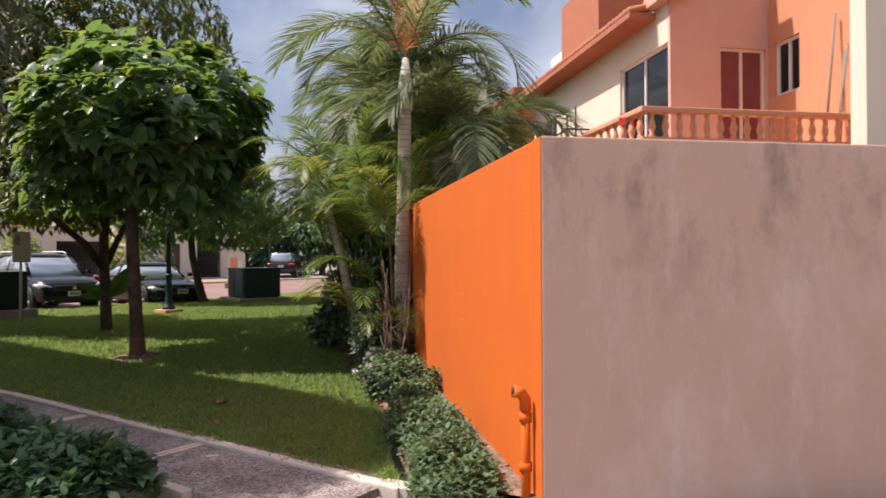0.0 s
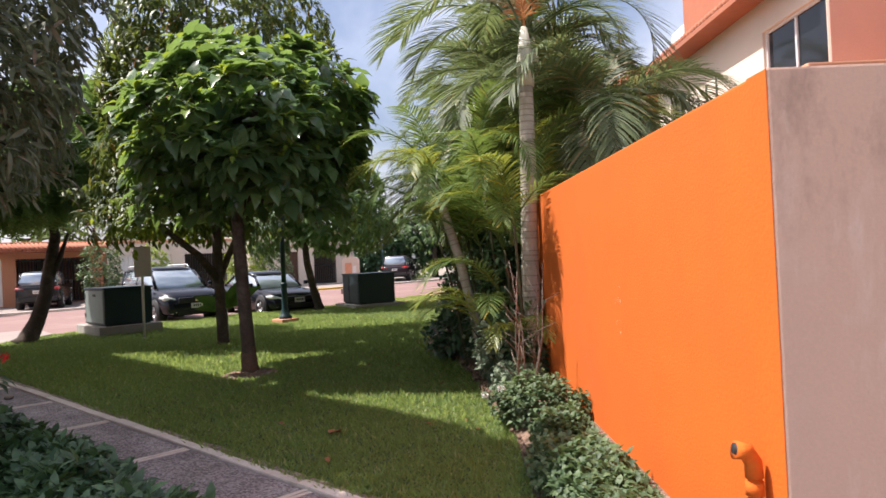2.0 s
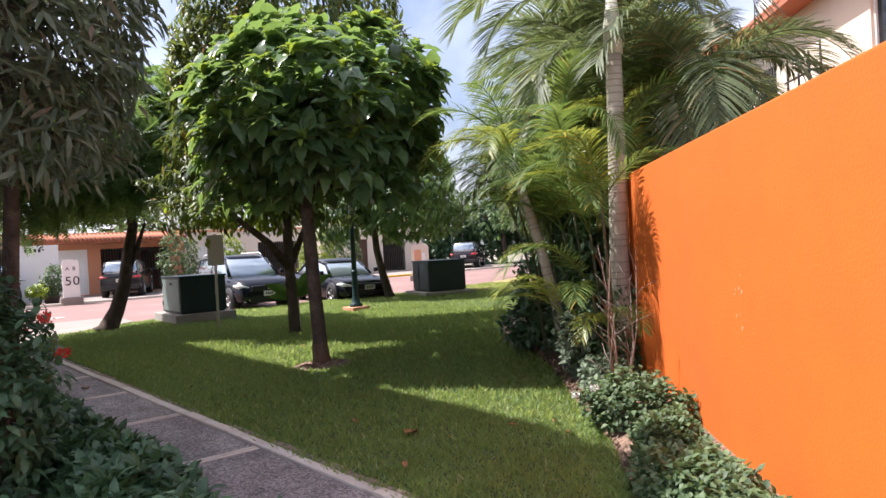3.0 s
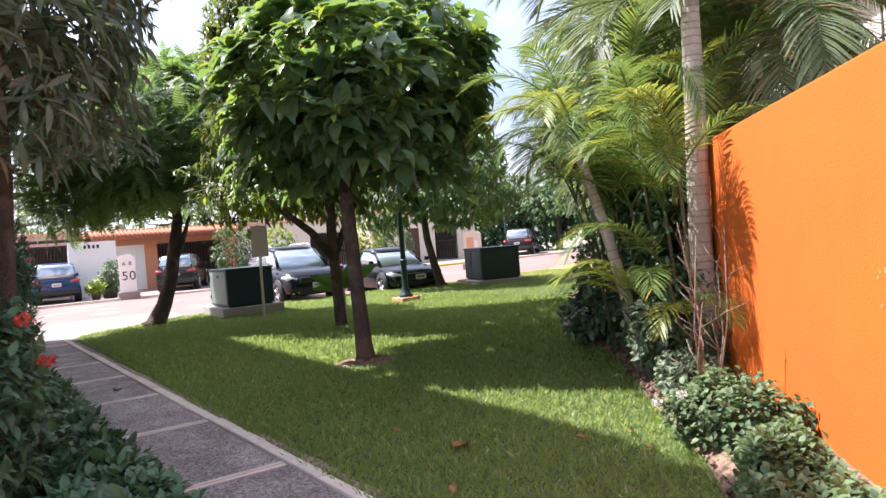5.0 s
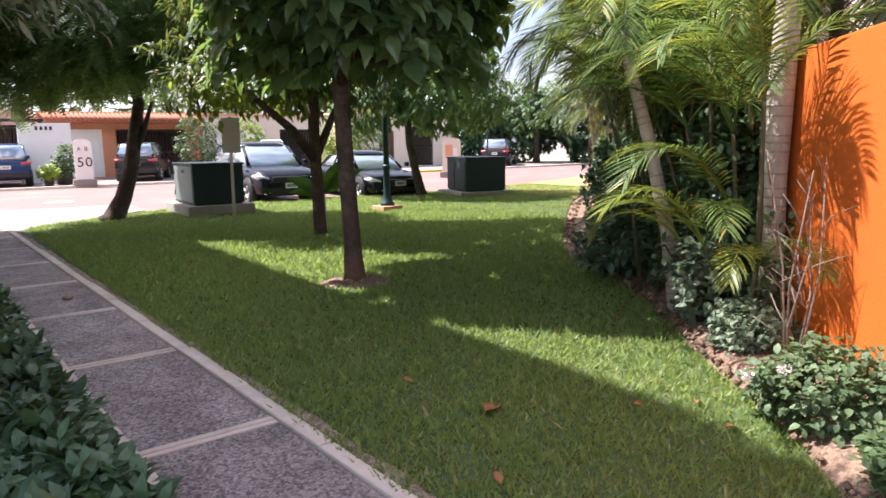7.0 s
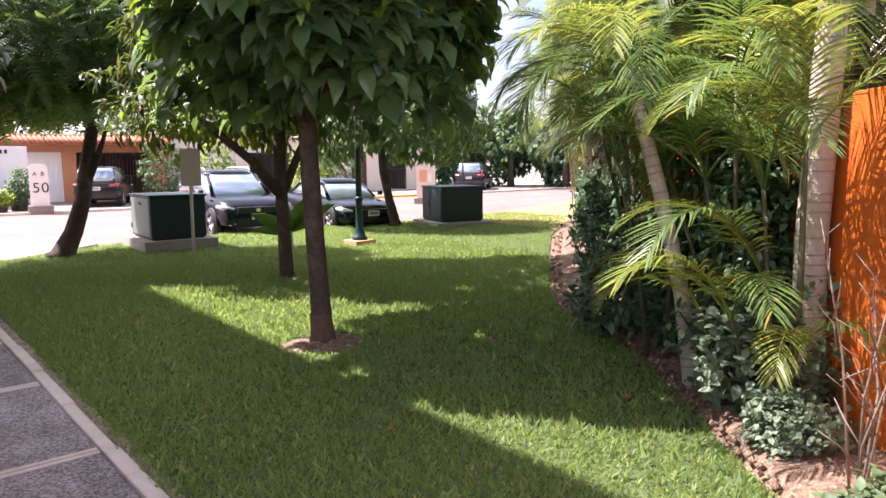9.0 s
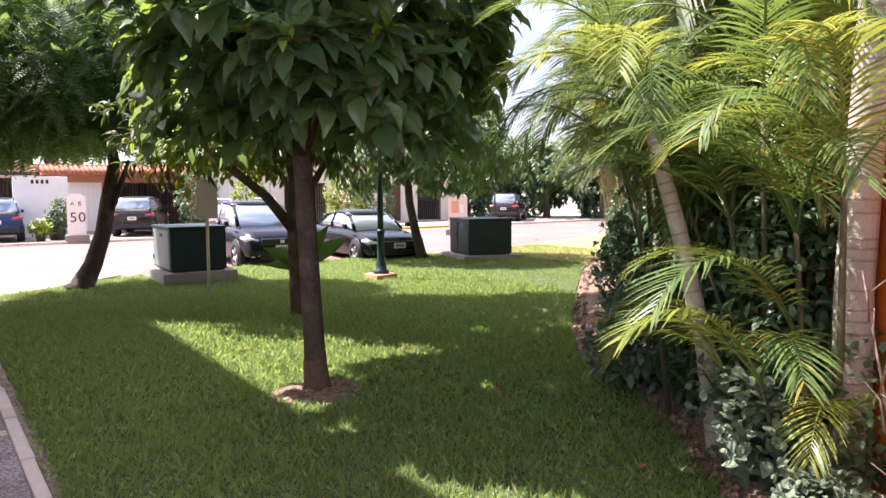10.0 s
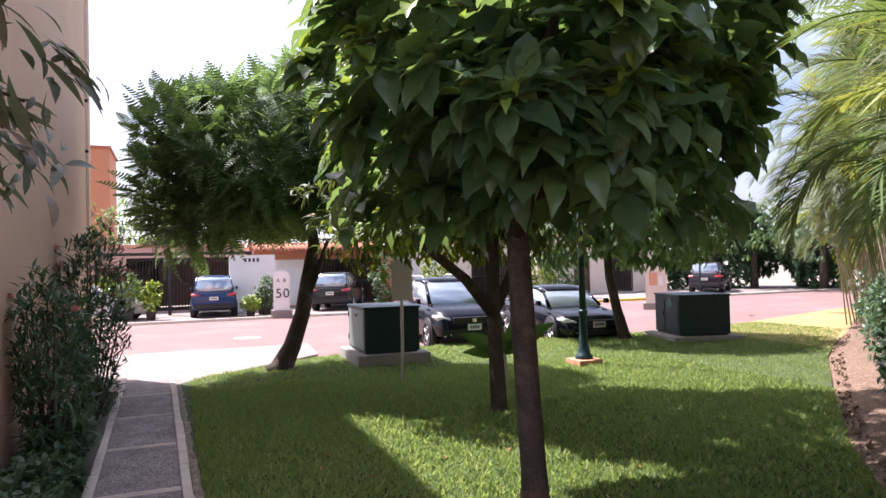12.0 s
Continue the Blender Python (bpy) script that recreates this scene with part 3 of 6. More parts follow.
def branches(name, base, top, tips, rng, parent, material, n=9, r0=0.09, thick=0.035):
    """Trunk with flared foot as one part, and limbs that fork towards the crown."""
    base, top = Vector(base), Vector(top)
    items = []
    for i in range(n):
        t = tips[int(rng.integers(len(tips)))]
        a = base.lerp(top, 0.80 + 0.2 * rng.random())
        b = Vector(t)
        mid = a.lerp(b, 0.5) + Vector((0, 0, -0.12 + 0.3 * rng.random())) * (b - a).length * 0.4
        q = [a, a.lerp(mid, 0.5), mid, mid.lerp(b, 0.6), b]
        items.append(tube_arrays(q, [thick, thick * 0.85, thick * 0.6, thick * 0.4, thick * 0.18], 6))
    v, f = join_arrays(items)
    return raw(name, v, f, material, parent, True)


# ---- ground ----
BED = [(-5.05, 5.55), (-5.45, 5.85), (-5.9, 6.2), (-6.5, 6.7), (-7.25, 7.35), (-8.3, 8.1), (-9.3, 8.6), (-10.4, 9.6), (-11.3, 10.6), (-12.3, 11.7), (-13.5, 13.1), (-14.8, 14.6), (-17.0, 17.6), (-19.5, 21.0), (-23.0, 25.5)]


def sheet(name, x0, x1, y0, y1, z, material, cells=40):
    """A gently uneven sheet."""
    xs, ys = np.linspace(x0, x1, cells), np.linspace(y0, y1, cells)
    v = np.array([(x, y, z) for y in ys for x in xs])
    f = np.array([(j * cells + i, j * cells + i + 1, (j + 1) * cells + i + 1, (j + 1) * cells + i) for j in range(cells - 1) for i in range(cells - 1)])
    return raw(name, v, f, material)


tagged(sheet("ground", -400, 400, -400, 400, -0.16, M["ground"], 30), "dusty earth ground reaching the horizon", "ground", kind="structure")
tagged(sheet("road", -33.2, -20.6, -60, 80, -0.10, M["paver"], 60), "pale pink paved estate road in full sun", "road", kind="structure")
tagged(sheet("pavement", -41.0, -33.4, -60, 80, -0.04, M["apron"], 40), "pale concrete forecourt along the far houses", "pavement", kind="structure")
tagged(slab_poly("pavement_apron", [(-17.7, 2.42), (-17.7, 3.42), (-17.9, 3.68), (-18.6, 4.1), (-19.6, 5.2), (-20.7, 6.4), (-23.0, 6.6), (-23.0, 1.6), (-19.7, 1.9)], -0.15, -0.03, M["apron"]),
       "pale concrete ramp where the path meets the road", "pavement", kind="structure")
tagged(slab_poly("pavement_entry", [(-4.5, -6), (6, -6), (6, 8), (1.2, 8), (-2.25, 3.86), (-3.35, 3.62), (-3.35, 2.84), (-4.5, 2.5)], -0.15, -0.012, M["aggregate"]),
       "worn exposed aggregate paving at the passage", "pavement", kind="structure")
tagged(slab_poly("pavement_side", [(-4.5, -6), (-4.5, 1.55), (-10.6, 1.55), (-10.6, -6)], -0.15, -0.02, M["apron"]),
       "sunlit pale concrete yard behind the hedge", "pavement", kind="structure")

LAWN = [(-3.3, 3.76), (-10.0, 3.60), (-17.6, 3.40), (-18.4, 4.0), (-19.6, 5.6), (-20.3, 7.2), (-20.45, 9.0), (-20.4, 12.5), (-20.2, 15.0), (-20.6, 18.0), (-23.0, 25.5)]
lawn = slab_poly("lawn", LAWN + BED[::-1] + [(-4.3, 4.75)], -0.15, 0.0, M["lawn"])
tagged(lawn, "mown green lawn in patches of sun and tree shade", "lawn", kind="structure")
tagged(slab_poly("lawn_strip", [(-10.4, 2.08), (-10.4, 2.64), (-17.6, 2.44), (-19.5, 2.1)], -0.15, -0.005, M["lawn"]), "narrow grass strip between path and house", "lawn", kind="structure")
tagged(slab_poly("grass_dry", [(-15.7, 15.75), (-20.15, 15.9), (-20.6, 18.0), (-23.2, 25.6), (-22.2, 25.2), (-19.0, 20.8)], -0.05, 0.008, M["drygrass"]), "sunburnt yellow grass beside the road", "grass", kind="structure")

# soil of the planting bed, heaped up towards the wall
bm = bmesh.new()
rows = []
back = [(-2.25, 3.80), (-3.2, 4.70), (-4.2, 5.62), (-5.3, 6.68), (-6.0, 7.6), (-7.0, 8.8), (-8.0, 9.9), (-8.9, 11.0), (-10.0, 12.2), (-11.2, 13.8), (-12.4, 15.4), (-13.6, 17.0), (-15.5, 19.6), (-18, 23), (-21.5, 27.5)]
edge = [(-3.2, 3.80), (-3.8, 4.35), (-4.5, 5.0)] + BED[2:]
edge = edge[:15]
for i, ((ex, ey), (bx, by)) in enumerate(zip(edge, back)):
    row = []
    for j in range(7):
        t = j / 6
        x, y = ex + (bx - ex) * t, ey + (by - ey) * t
        z = (-0.03 if j == 0 else 0.03 + 0.10 * math.sin(t * 1.6)) + 0.03 * noise.noise((x * 2, y * 2, 0))
        row.append(bm.verts.new((x, y, z)))
    rows.append(row)
for a, b in zip(rows, rows[1:]):
    for j in range(6):
        bm.faces.new((a[j], b[j], b[j + 1], a[j + 1]))
bmesh.ops.recalc_face_normals(bm, faces=bm.faces)
soil = tagged(part("soil_bed", bm, M["soil"], smooth=True), "dry brown soil of the planting bed", "soil", kind="structure")
rr = np.random.default_rng(3)
ct = []
for i in range(420):
    k = int(rr.integers(0, 13))
    t = rr.random()
    (x0, y0), (x1, y1) = edge[k], edge[k + 1]
    s = 0.012 + 0.03 * rr.random() ** 2
    bx, by = back[k]
    w = 0.06 + 0.25 * rr.random()
    p = np.array((x0 + (x1 - x0) * t + (bx - x0) * w * 0.3, y0 + (y1 - y0) * t + (by - y0) * w * 0.3, 0.035))
    o = np.array([(1, 0, 0), (-1, 0, 0), (0, 1, 0), (0, -1, 0), (0, 0, 1), (0, 0, -1)]) * s * (0.7 + 0.6 * rr.random((6, 1)))
    f = np.array([(0, 2, 4), (2, 1, 4), (1, 3, 4), (3, 0, 4), (2, 0, 5), (1, 2, 5), (3, 1, 5), (0, 3, 5)])
    ct.append((p + o, f))
v, f = join_arrays(ct)
tagged(raw("soil_clods", v, f, M["soil"]), "loose clods of dry soil along the bed", "soil", kind="stuff")

# path: slabs of exposed aggregate between pale joints and kerb strips
path = thing("path", (0.09, 0.235, 0), 0.022, "narrow footpath of exposed aggregate slabs with pale joints", "path", kind="structure")
JOINTS = [-3.4] + [-5.22 - 1.68 * k for k in range(9)]
for a, b in zip(JOINTS, JOINTS[1:]):
    boxed("slab", (b + 0.046, a - 0.046, 2.87, 3.555, -0.14, 0.0), M["aggregate"], path, bevel=0.006)
for a in JOINTS[1:]:
    bm = bmesh.new()
    box(bm, a - 0.045, a - 0.003, 2.872, 3.553, -0.14, 0.007, 0.004)
    box(bm, a + 0.007, a + 0.044, 2.872, 3.553, -0.14, 0.004, 0.004)
    part("joint", bm, M["kerb"], path)
for k in range(15):
    x1, x0 = -3.3 - 1.04 * k, -3.3 - 1.04 * (k + 1) + 0.006
    j = 0.006 * math.sin(k * 2.1)
    boxed("kerb_strip", (x0, x1, 3.557, 3.645 + j, -0.14, 0.022 + j * 0.5), M["kerb"], path, bevel=0.012)
    if k > 0:
        boxed("kerb_strip", (x0, x1, 2.785 + j, 2.868, -0.14, 0.018), M["kerb"], path, bevel=0.012)
bm = bmesh.new()
box(bm, -0.62, 0.62, -0.06, 0.06, -0.14, 0.025, 0.012, pose(-2.85, 3.70, 0, 0, 0, 8))
part("kerb_strip", bm, M["kerb"], path)

# strip of bare earth between the kerb and the grass
bm = bmesh.new()
n_ = 90
rows_ = []
for i in range(n_):
    x = -3.3 - 14.4 * i / (n_ - 1)
    y0 = 3.62 + 0.235 + 0.022 * x
    w_ = 0.09 + 0.05 * noise.noise((x * 1.7, 2.0, 0)) + 0.04 * noise.noise((x * 6, 5.0, 0))
    rows_.append([bm.verts.new((x, y0, -0.02)), bm.verts.new((x, y0 + w_ * 0.5, 0.012)), bm.verts.new((x, y0 + w_, 0.014)), bm.verts.new((x, y0 + w_ + 0.03, -0.03))])
for a, b in zip(rows_, rows_[1:]):
    for j in range(3):
        bm.faces.new((a[j], b[j], b[j + 1], a[j + 1]))
bmesh.ops.recalc_face_normals(bm, faces=bm.faces)
tagged(part("soil_edge", bm, M["sand"], smooth=True), "worn strip of bare soil beside the kerb", "soil", kind="structure")

# ---- garden wall ----
W0 = Vector((-2.31, 3.75, 0))
ANG = math.atan2(0.687, -0.727)
# local x runs along the orange wall, local -y into the neighbour's plot
wall = thing("garden_wall", W0, ANG, "rendered garden wall, orange on the lawn side, stained pink at its end", "wall", kind="structure")
bm = bmesh.new()
box(bm, 0.148, 10.4, -0.15, 0.0, -0.15, 2.06, 0.012)
part("orange_face", bm, M["orange"], wall, "bright orange rendered wall")
bm = bmesh.new()
box(bm, -0.004, 0.147, -5.6, 0.003, -0.15, 2.062, 0.01)
bm2 = part("pink_face", bm, M["pinkwall"], wall, "dusty pink render with dark rain stains")
bm = bmesh.new()
box(bm, 0.0, 0.1485, 0.0035, 0.0065, -0.15, 2.058)
part("orange_edge", bm, M["orange"], wall)
boxed("orange_return", (10.25, 10.4, -6.0, -0.152, -0.15, 2.05), M["orange"], wall, bevel=0.01)
# chipped paint on the orange face
bm = bmesh.new()
for i in range(11):
    cx, cz = 2.05 + 0.05 * RNG.normal(), 1.10 + 0.10 * RNG.normal()
    r = 0.003 + 0.007 * RNG.random() ** 2
    vs = [bm.verts.new((cx + r * (0.6 + 0.6 * RNG.random()) * math.cos(t), 0.0035, cz + 1.7 * r * (0.6 + 0.6 * RNG.random()) * math.sin(t))) for t in np.linspace(0, 5.4, 7)]
    bm.faces.new(vs)
part("chipped_paint", bm, M["rail"], wall, "pale chips where the paint has flaked")

pipe = thing("drain_pipe", W0, ANG, "orange painted drain pipe with an open elbow against the wall", "pipe")
tube("pipe_stem", [(0.15, 0.05, -0.05), (0.15, 0.05, 0.3), (0.15, 0.05, 0.6)], [0.026] * 3, M["orange"], pipe, 14)
tube("elbow", [(0.15, 0.05, 0.585), (0.15, 0.052, 0.64), (0.15, 0.075, 0.68), (0.15, 0.12, 0.69)], [0.033, 0.033, 0.033, 0.035], M["orange"], pipe, 14)
# closed black disc at the elbow's mouth, painted shade of a hollow pipe
tube("bore", [(0.15, 0.10, 0.688), (0.15, 0.1215, 0.6905)], [0.026, 0.026], M["ink"], pipe, 14, "black disc standing for the shade inside the bore")
for zz in (0.25, 0.52):
    lathe("collar", [(0.027, zz), (0.034, zz), (0.034, zz + 0.05), (0.027, zz + 0.05)], M["orange"], pipe, 14, m=Matrix.Translation((0.15, 0.05, 0)))

def ab(a, b):
    """Ground place from metres along the orange wall and metres behind its face."""
    return W0.x - 0.727 * a + 0.687 * b, W0.y + 0.687 * a + 0.727 * b


# ---- neighbour's house behind the wall (local x along the facade, -y away from the lawn) ----
house = thing("house", W0 + Matrix.Rotation(ANG, 3, "Z") @ Vector((0.628, -0.211, -0.259)), ANG, "two-storey pink and orange house with a balustraded balcony", "house", kind="structure")


def holed(name, a0, a1, z0, z1, thick, holes, place, material, parent, label=""):
    """A wall panel in local (a, z) with rectangular openings through it; place maps (a, depth, z)."""
    xs = sorted({a0, a1, *[h[0] for h in holes], *[h[1] for h in holes]})
    zs = sorted({z0, z1, *[h[2] for h in holes], *[h[3] for h in holes]})
    solid = {}
    for i in range(len(xs) - 1):
        for j in range(len(zs) - 1):
            cx, cz = (xs[i] + xs[i + 1]) / 2, (zs[j] + zs[j + 1]) / 2
            solid[i, j] = not any(h[0] < cx < h[1] and h[2] < cz < h[3] for h in holes)
    bm = bmesh.new()
    vert = {}

    def at(i, j, d):
        if (i, j, d) not in vert:
            vert[i, j, d] = bm.verts.new(place(xs[i], d * thick, zs[j]))
        return vert[i, j, d]
    for (i, j), s in solid.items():
        if not s:
            continue
        bm.faces.new((at(i, j, 0), at(i + 1, j, 0), at(i + 1, j + 1, 0), at(i, j + 1, 0)))
        bm.faces.new((at(i, j, 1), at(i, j + 1, 1), at(i + 1, j + 1, 1), at(i + 1, j, 1)))
        for (di, dj, p, q) in ((-1, 0, (0, 0), (0, 1)), (1, 0, (1, 0), (1, 1)), (0, -1, (0, 0), (1, 0)), (0, 1, (0, 1), (1, 1))):
            if not solid.get((i + di, j + dj), False):
                bm.faces.new((at(i + p[0], j + p[1], 0), at(i + q[0], j + q[1], 0), at(i + q[0], j + q[1], 1), at(i + p[0], j + p[1], 1)))
    bmesh.ops.recalc_face_normals(bm, faces=bm.faces)
    return part(name, bm, material, parent, label)


def window(parent, name, a0, a1, z0, z1, place, panes=2, frame_mat=None, glass=None, depth=0.08, fr=0.045, label=""):
    """A framed window: frame, mullions and panes, set in an opening."""
    fm, gm = frame_mat or M["alu"], glass or M["dark_glass"]

    def bx(nm, x0, x1, y0, y1, zz0, zz1, mt, par):
        bm = bmesh.new()
        vs = box(bm, x0, x1, y0, y1, zz0, zz1)
        for v in vs:
            v.co = place(v.co.x, v.co.y, v.co.z)
        bmesh.ops.recalc_face_normals(bm, faces=bm.faces)
        return part(nm, bm, mt, par)
    bm = bmesh.new()
    for q in ((a0, a0 + fr, z0, z1), (a1 - fr, a1, z0, z1), (a0 + fr, a1 - fr, z0, z0 + fr), (a0 + fr, a1 - fr, z1 - fr, z1)):
        box(bm, q[0], q[1], depth - 0.03, depth + 0.03, q[2], q[3])
    for v in bm.verts:
        v.co = place(v.co.x, v.co.y, v.co.z)
    bmesh.ops.recalc_face_normals(bm, faces=bm.faces)
    w = part(name, bm, fm, parent, label)
    step = (a1 - a0) / panes
    for k in range(panes):
        bx("pane", a0 + k * step + fr * 0.6, a0 + (k + 1) * step - fr * 0.6, depth + 0.004, depth + 0.014, z0 + fr * 0.6, z1 - fr * 0.6, gm, w)
        if k:
            bx("mullion", a0 + k * step - fr * 0.5, a0 + k * step + fr * 0.5, depth - 0.025, depth + 0.025, z0 + fr, z1 - fr, fm, w)
    return w


lawn_side = lambda b: (lambda a, d, z: Vector((a, -(b + d), z)))
path_side = lambda a: (lambda b, d, z: Vector((a + d, -b, z)))
holed("wall", 6.892, 13.9, -0.15, 5.62, 0.2, [(6.91, 8.72, 3.15, 4.9), (12.2, 13.0, 3.9, 4.72)], lawn_side(4.5), M["cream"], house, "cream-pink upper wall under the eave")
window(house, "window", 6.91, 8.72, 3.15, 4.9, lawn_side(4.5), 2, label="white framed sliding balcony window")
window(house, "window", 12.2, 13.0, 3.9, 4.72, lawn_side(4.5), 2, frame_mat=M["black_iron"])
for k in range(7):
    tube("window_bar", [(12.25 + k * 0.117, -4.47, 3.9), (12.25 + k * 0.117, -4.47, 4.72)], [0.011] * 2, M["black_iron"], house, 6)
holed("wall", 4.496, 6.27, -0.15, 7.6, 0.06, [(5.38, 6.22, 3.2, 4.83)], path_side(6.83), M["pinkhouse"], house)
w = window(house, "window", 5.38, 6.22, 3.2, 4.83, path_side(6.83), 2, frame_mat=M["cream"], glass=M["curtain"], label="window with a dusty red curtain")
holed("wall", 2.6, 6.826, -0.15, 7.6, 0.2, [(6.08, 6.68, 4.0, 4.88)], lawn_side(6.27), M["salmon"], house, "sunlit orange wing wall")
window(house, "window", 6.08, 6.68, 4.0, 4.88, lawn_side(6.27), 2, label="small sliding window in the orange wing")
holed("wall", 4.702, 10.0, -0.15, 5.6, 0.2, [], path_side(13.7), M["pinkhouse"], house)
boxed("wall", (2.6, 13.7, -10.2, -10.0, -0.15, 7.6), M["pinkhouse"], house)
boxed("roof_slab", (7.035, 13.9, -10.0, -4.704, 5.45, 5.6), M["terra"], house)
boxed("roof_slab", (2.6, 7.03, -10.0, -6.48, 7.45, 7.6), M["terra"], house)
bm = bmesh.new()
box(bm, 6.5, 7.4, -4.72, -4.32, 5.56, 7.6, 0.01)
part("corner_block", bm, M["pinkhouse"], house)
house.scale = (1.18, 1.18, 1.18)
# eave: slab with a sloping tiled face and single tiles
bm = bmesh.new()
box(bm, 7.3, 14.3, -4.5, -4.02, 5.40, 5.50, 0.01)
part("eave", bm, M["terra"], house, "terracotta painted eave slab")
tile_me = None
for k in range(46):
    x = 7.35 + k * 0.152
    pts = [(x, -4.02, 5.52), (x, -4.26, 5.585), (x, -4.62, 5.68)]
    if tile_me is None:
        v, f = tube_arrays([(p[0] - x, p[1], p[2]) for p in pts], [0.07, 0.065, 0.06], 8)
        ob = raw("roof_tile", v, f, M["terra"], house, True)
        tile_me = ob.data
    else:
        ob = link("roof_tile", tile_me, house)
    ob.location = (x, 0, 0.006 * math.sin(k * 1.7))
# roof blocks beyond the eave
boxed("roof_block", (13.2, 15.9, -9.0, -6.0, 3.0, 8.7), M["terra"], house, "orange stair tower with pale sunlit side")
boxed("tower_face", (15.902, 17.1, -8.6, -6.1, 3.0, 7.5), M["white"], house)
boxed("parapet", (10.6, 11.6, -5.9, -5.4, 5.6, 6.3), M["white"], house, "pale parapet step")
boxed("parapet", (12.3, 13.3, -5.9, -5.4, 5.6, 6.15), M["white"], house)
boxed("parapet_coping", (10.5, 11.7, -5.95, -5.35, 6.3, 6.36), M["rail"], house)
boxed("parapet_coping", (12.2, 13.4, -5.95, -5.35, 6.15, 6.21), M["rail"], house)
tube("roof_spout", [(17.3, -5.9, 7.0), (17.6, -5.8, 7.0), (17.7, -5.8, 7.15)], [0.02] * 3, M["black_iron"], house, 6)
# balcony
balcony = thing("balcony", W0 + Vector((0, 0, 0.0)), ANG, "apricot painted balcony with turned balusters", "balcony", kind="structure")
boxed("balcony_slab", (6.0, 14.0, -5.5, -3.52, 2.95, 3.1), M["rail"], balcony, "balcony floor slab")
boxed("balcony_slab", (6.0, 8.68, -7.58, -5.502, 2.95, 3.1), M["rail"], balcony)
boxed("balcony_wall", (6.15, 14.0, -5.5, -3.72, -0.2, 2.948), M["pinkhouse"], balcony)
rail = [((6.0, -3.62), (6.0, -7.2)), ((6.0, -3.62), (8.6, -3.62))]
bal = [(0.032, 0.0), (0.045, 0.01), (0.045, 0.04), (0.028, 0.06), (0.05, 0.13), (0.056, 0.17), (0.04, 0.24), (0.026, 0.30), (0.042, 0.33), (0.042, 0.36)]
bal_me = None
for (p, q), n in zip(rail, (16, 9)):
    for k in range(n):
        t = (k + 0.5) / n
        x, y = p[0] + (q[0] - p[0]) * t, p[1] + (q[1] - p[1]) * t
        if bal_me is None:
            ob = lathe("baluster", bal, M["rail"], balcony, 12)
            bal_me = ob.data
        else:
            ob = link("baluster", bal_me, balcony)
        ob.location = (x, y, 3.16)
boxed("bottom_rail", (5.93, 6.07, -7.2, -3.55, 3.1, 3.16), M["rail"], balcony)
boxed("handrail", (5.91, 6.09, -7.2, -3.53, 3.52, 3.61), M["rail"], balcony, bevel=0.02)
boxed("handrail", (6.092, 8.6, -3.71, -3.53, 3.52, 3.605), M["rail"], balcony, bevel=0.02)
boxed("bottom_rail", (6.072, 8.6, -3.69, -3.55, 3.1, 3.16), M["rail"], balcony)
rack = thing("metal_rack", W0 + Vector((0, 0, 0.0)), ANG, "rusty black metal frame standing on the balcony", "rack")
for (x, y, z) in ((8.75, -3.45, 4.05), (8.75, -3.62, 4.2), (9.5, -3.45, 4.1), (9.5, -3.62, 4.0)):
    tube("upright", [(x, y, 3.1), (x, y, z)], [0.02] * 2, M["black_iron"], rack, 6)
for z in (3.45, 3.75):
    tube("crossbar", [(8.65, -3.45, z), (9.6, -3.45, z)], [0.018] * 2, M["black_iron"], rack, 6)
    tube("crossbar", [(8.75, -3.4, z + 0.02), (8.75, -3.9, z + 0.02)], [0.018] * 2, M["black_iron"], rack, 6)
cloth = thing("cloth", W0 + Vector((0, 0, 0.0)), ANG, "red cloth hung over the balcony rail", "cloth")
bm = bmesh.new()
g = [[bm.verts.new((6.45 + 0.012 * math.sin(j * 2 + i), -3.62 + 0.105 * math.cos(math.pi * j / 8) * (1 + 0.05 * math.sin(i * 2.3)), (3.625 if 2 < j < 6 else 3.625 - 0.10 * min(abs(j - 2), abs(j - 6)) - 0.02 * math.sin(i))) ) for j in range(9)] for i in range(6)]
for i in range(6):
    for j in range(9):
        g[i][j].co.x += i * 0.045
for i in range(5):
    for j in range(8):
        bm.faces.new((g[i][j], g[i + 1][j], g[i + 1][j + 1], g[i][j + 1]))
bmesh.ops.solidify(bm, geom=bm.faces[:], thickness=0.006)
part("folded_cloth", bm, M["red_cloth"], cloth, smooth=True)
for k, (x0, x1, zt) in enumerate(((6.70, 6.80, 5.5), (6.45, 6.52, 4.9), (6.35, 6.60, 4.8))):
    pl = thing("wooden_pole", W0 + Vector((0, 0, 0.0)), ANG, "thin weathered pole leaning on the orange wing", "pole", group="poles on the balcony")
    tube("pole", [(x0, -7.2, 3.1), (x1, -7.52, zt)], [0.022] * 2, M["twig"], pl, 7)

near = thing("side_house", W0, ANG, "cream house end with a tall aluminium window", "house", kind="structure")
holed("wall", 4.05, 9.0, -0.15, 6.4, 0.2, [(4.28, 5.8, 1.9, 5.2)], path_side(2.3), M["cream"], near)
window(near, "window", 4.28, 5.8, 1.9, 5.2, path_side(2.3), 2, glass=M["dark_glass"], fr=0.06)
bm = bmesh.new()
box(bm, 2.36, 2.42, -5.74, -4.34, 3.35, 3.41)
part("transom", bm, M["alu"], near)
boxed("wall", (2.3, 2.5, -9.0, -4.0, 6.4, 6.5), M["cream"], near)

# second house of the row, farther along
far = thing("row_house", W0, ANG, "orange and white upper storey of the next house", "house", kind="structure")
boxed("wall", (18.5, 27.0, -12.0, -5.2, -0.15, 5.3), M["white"], far)
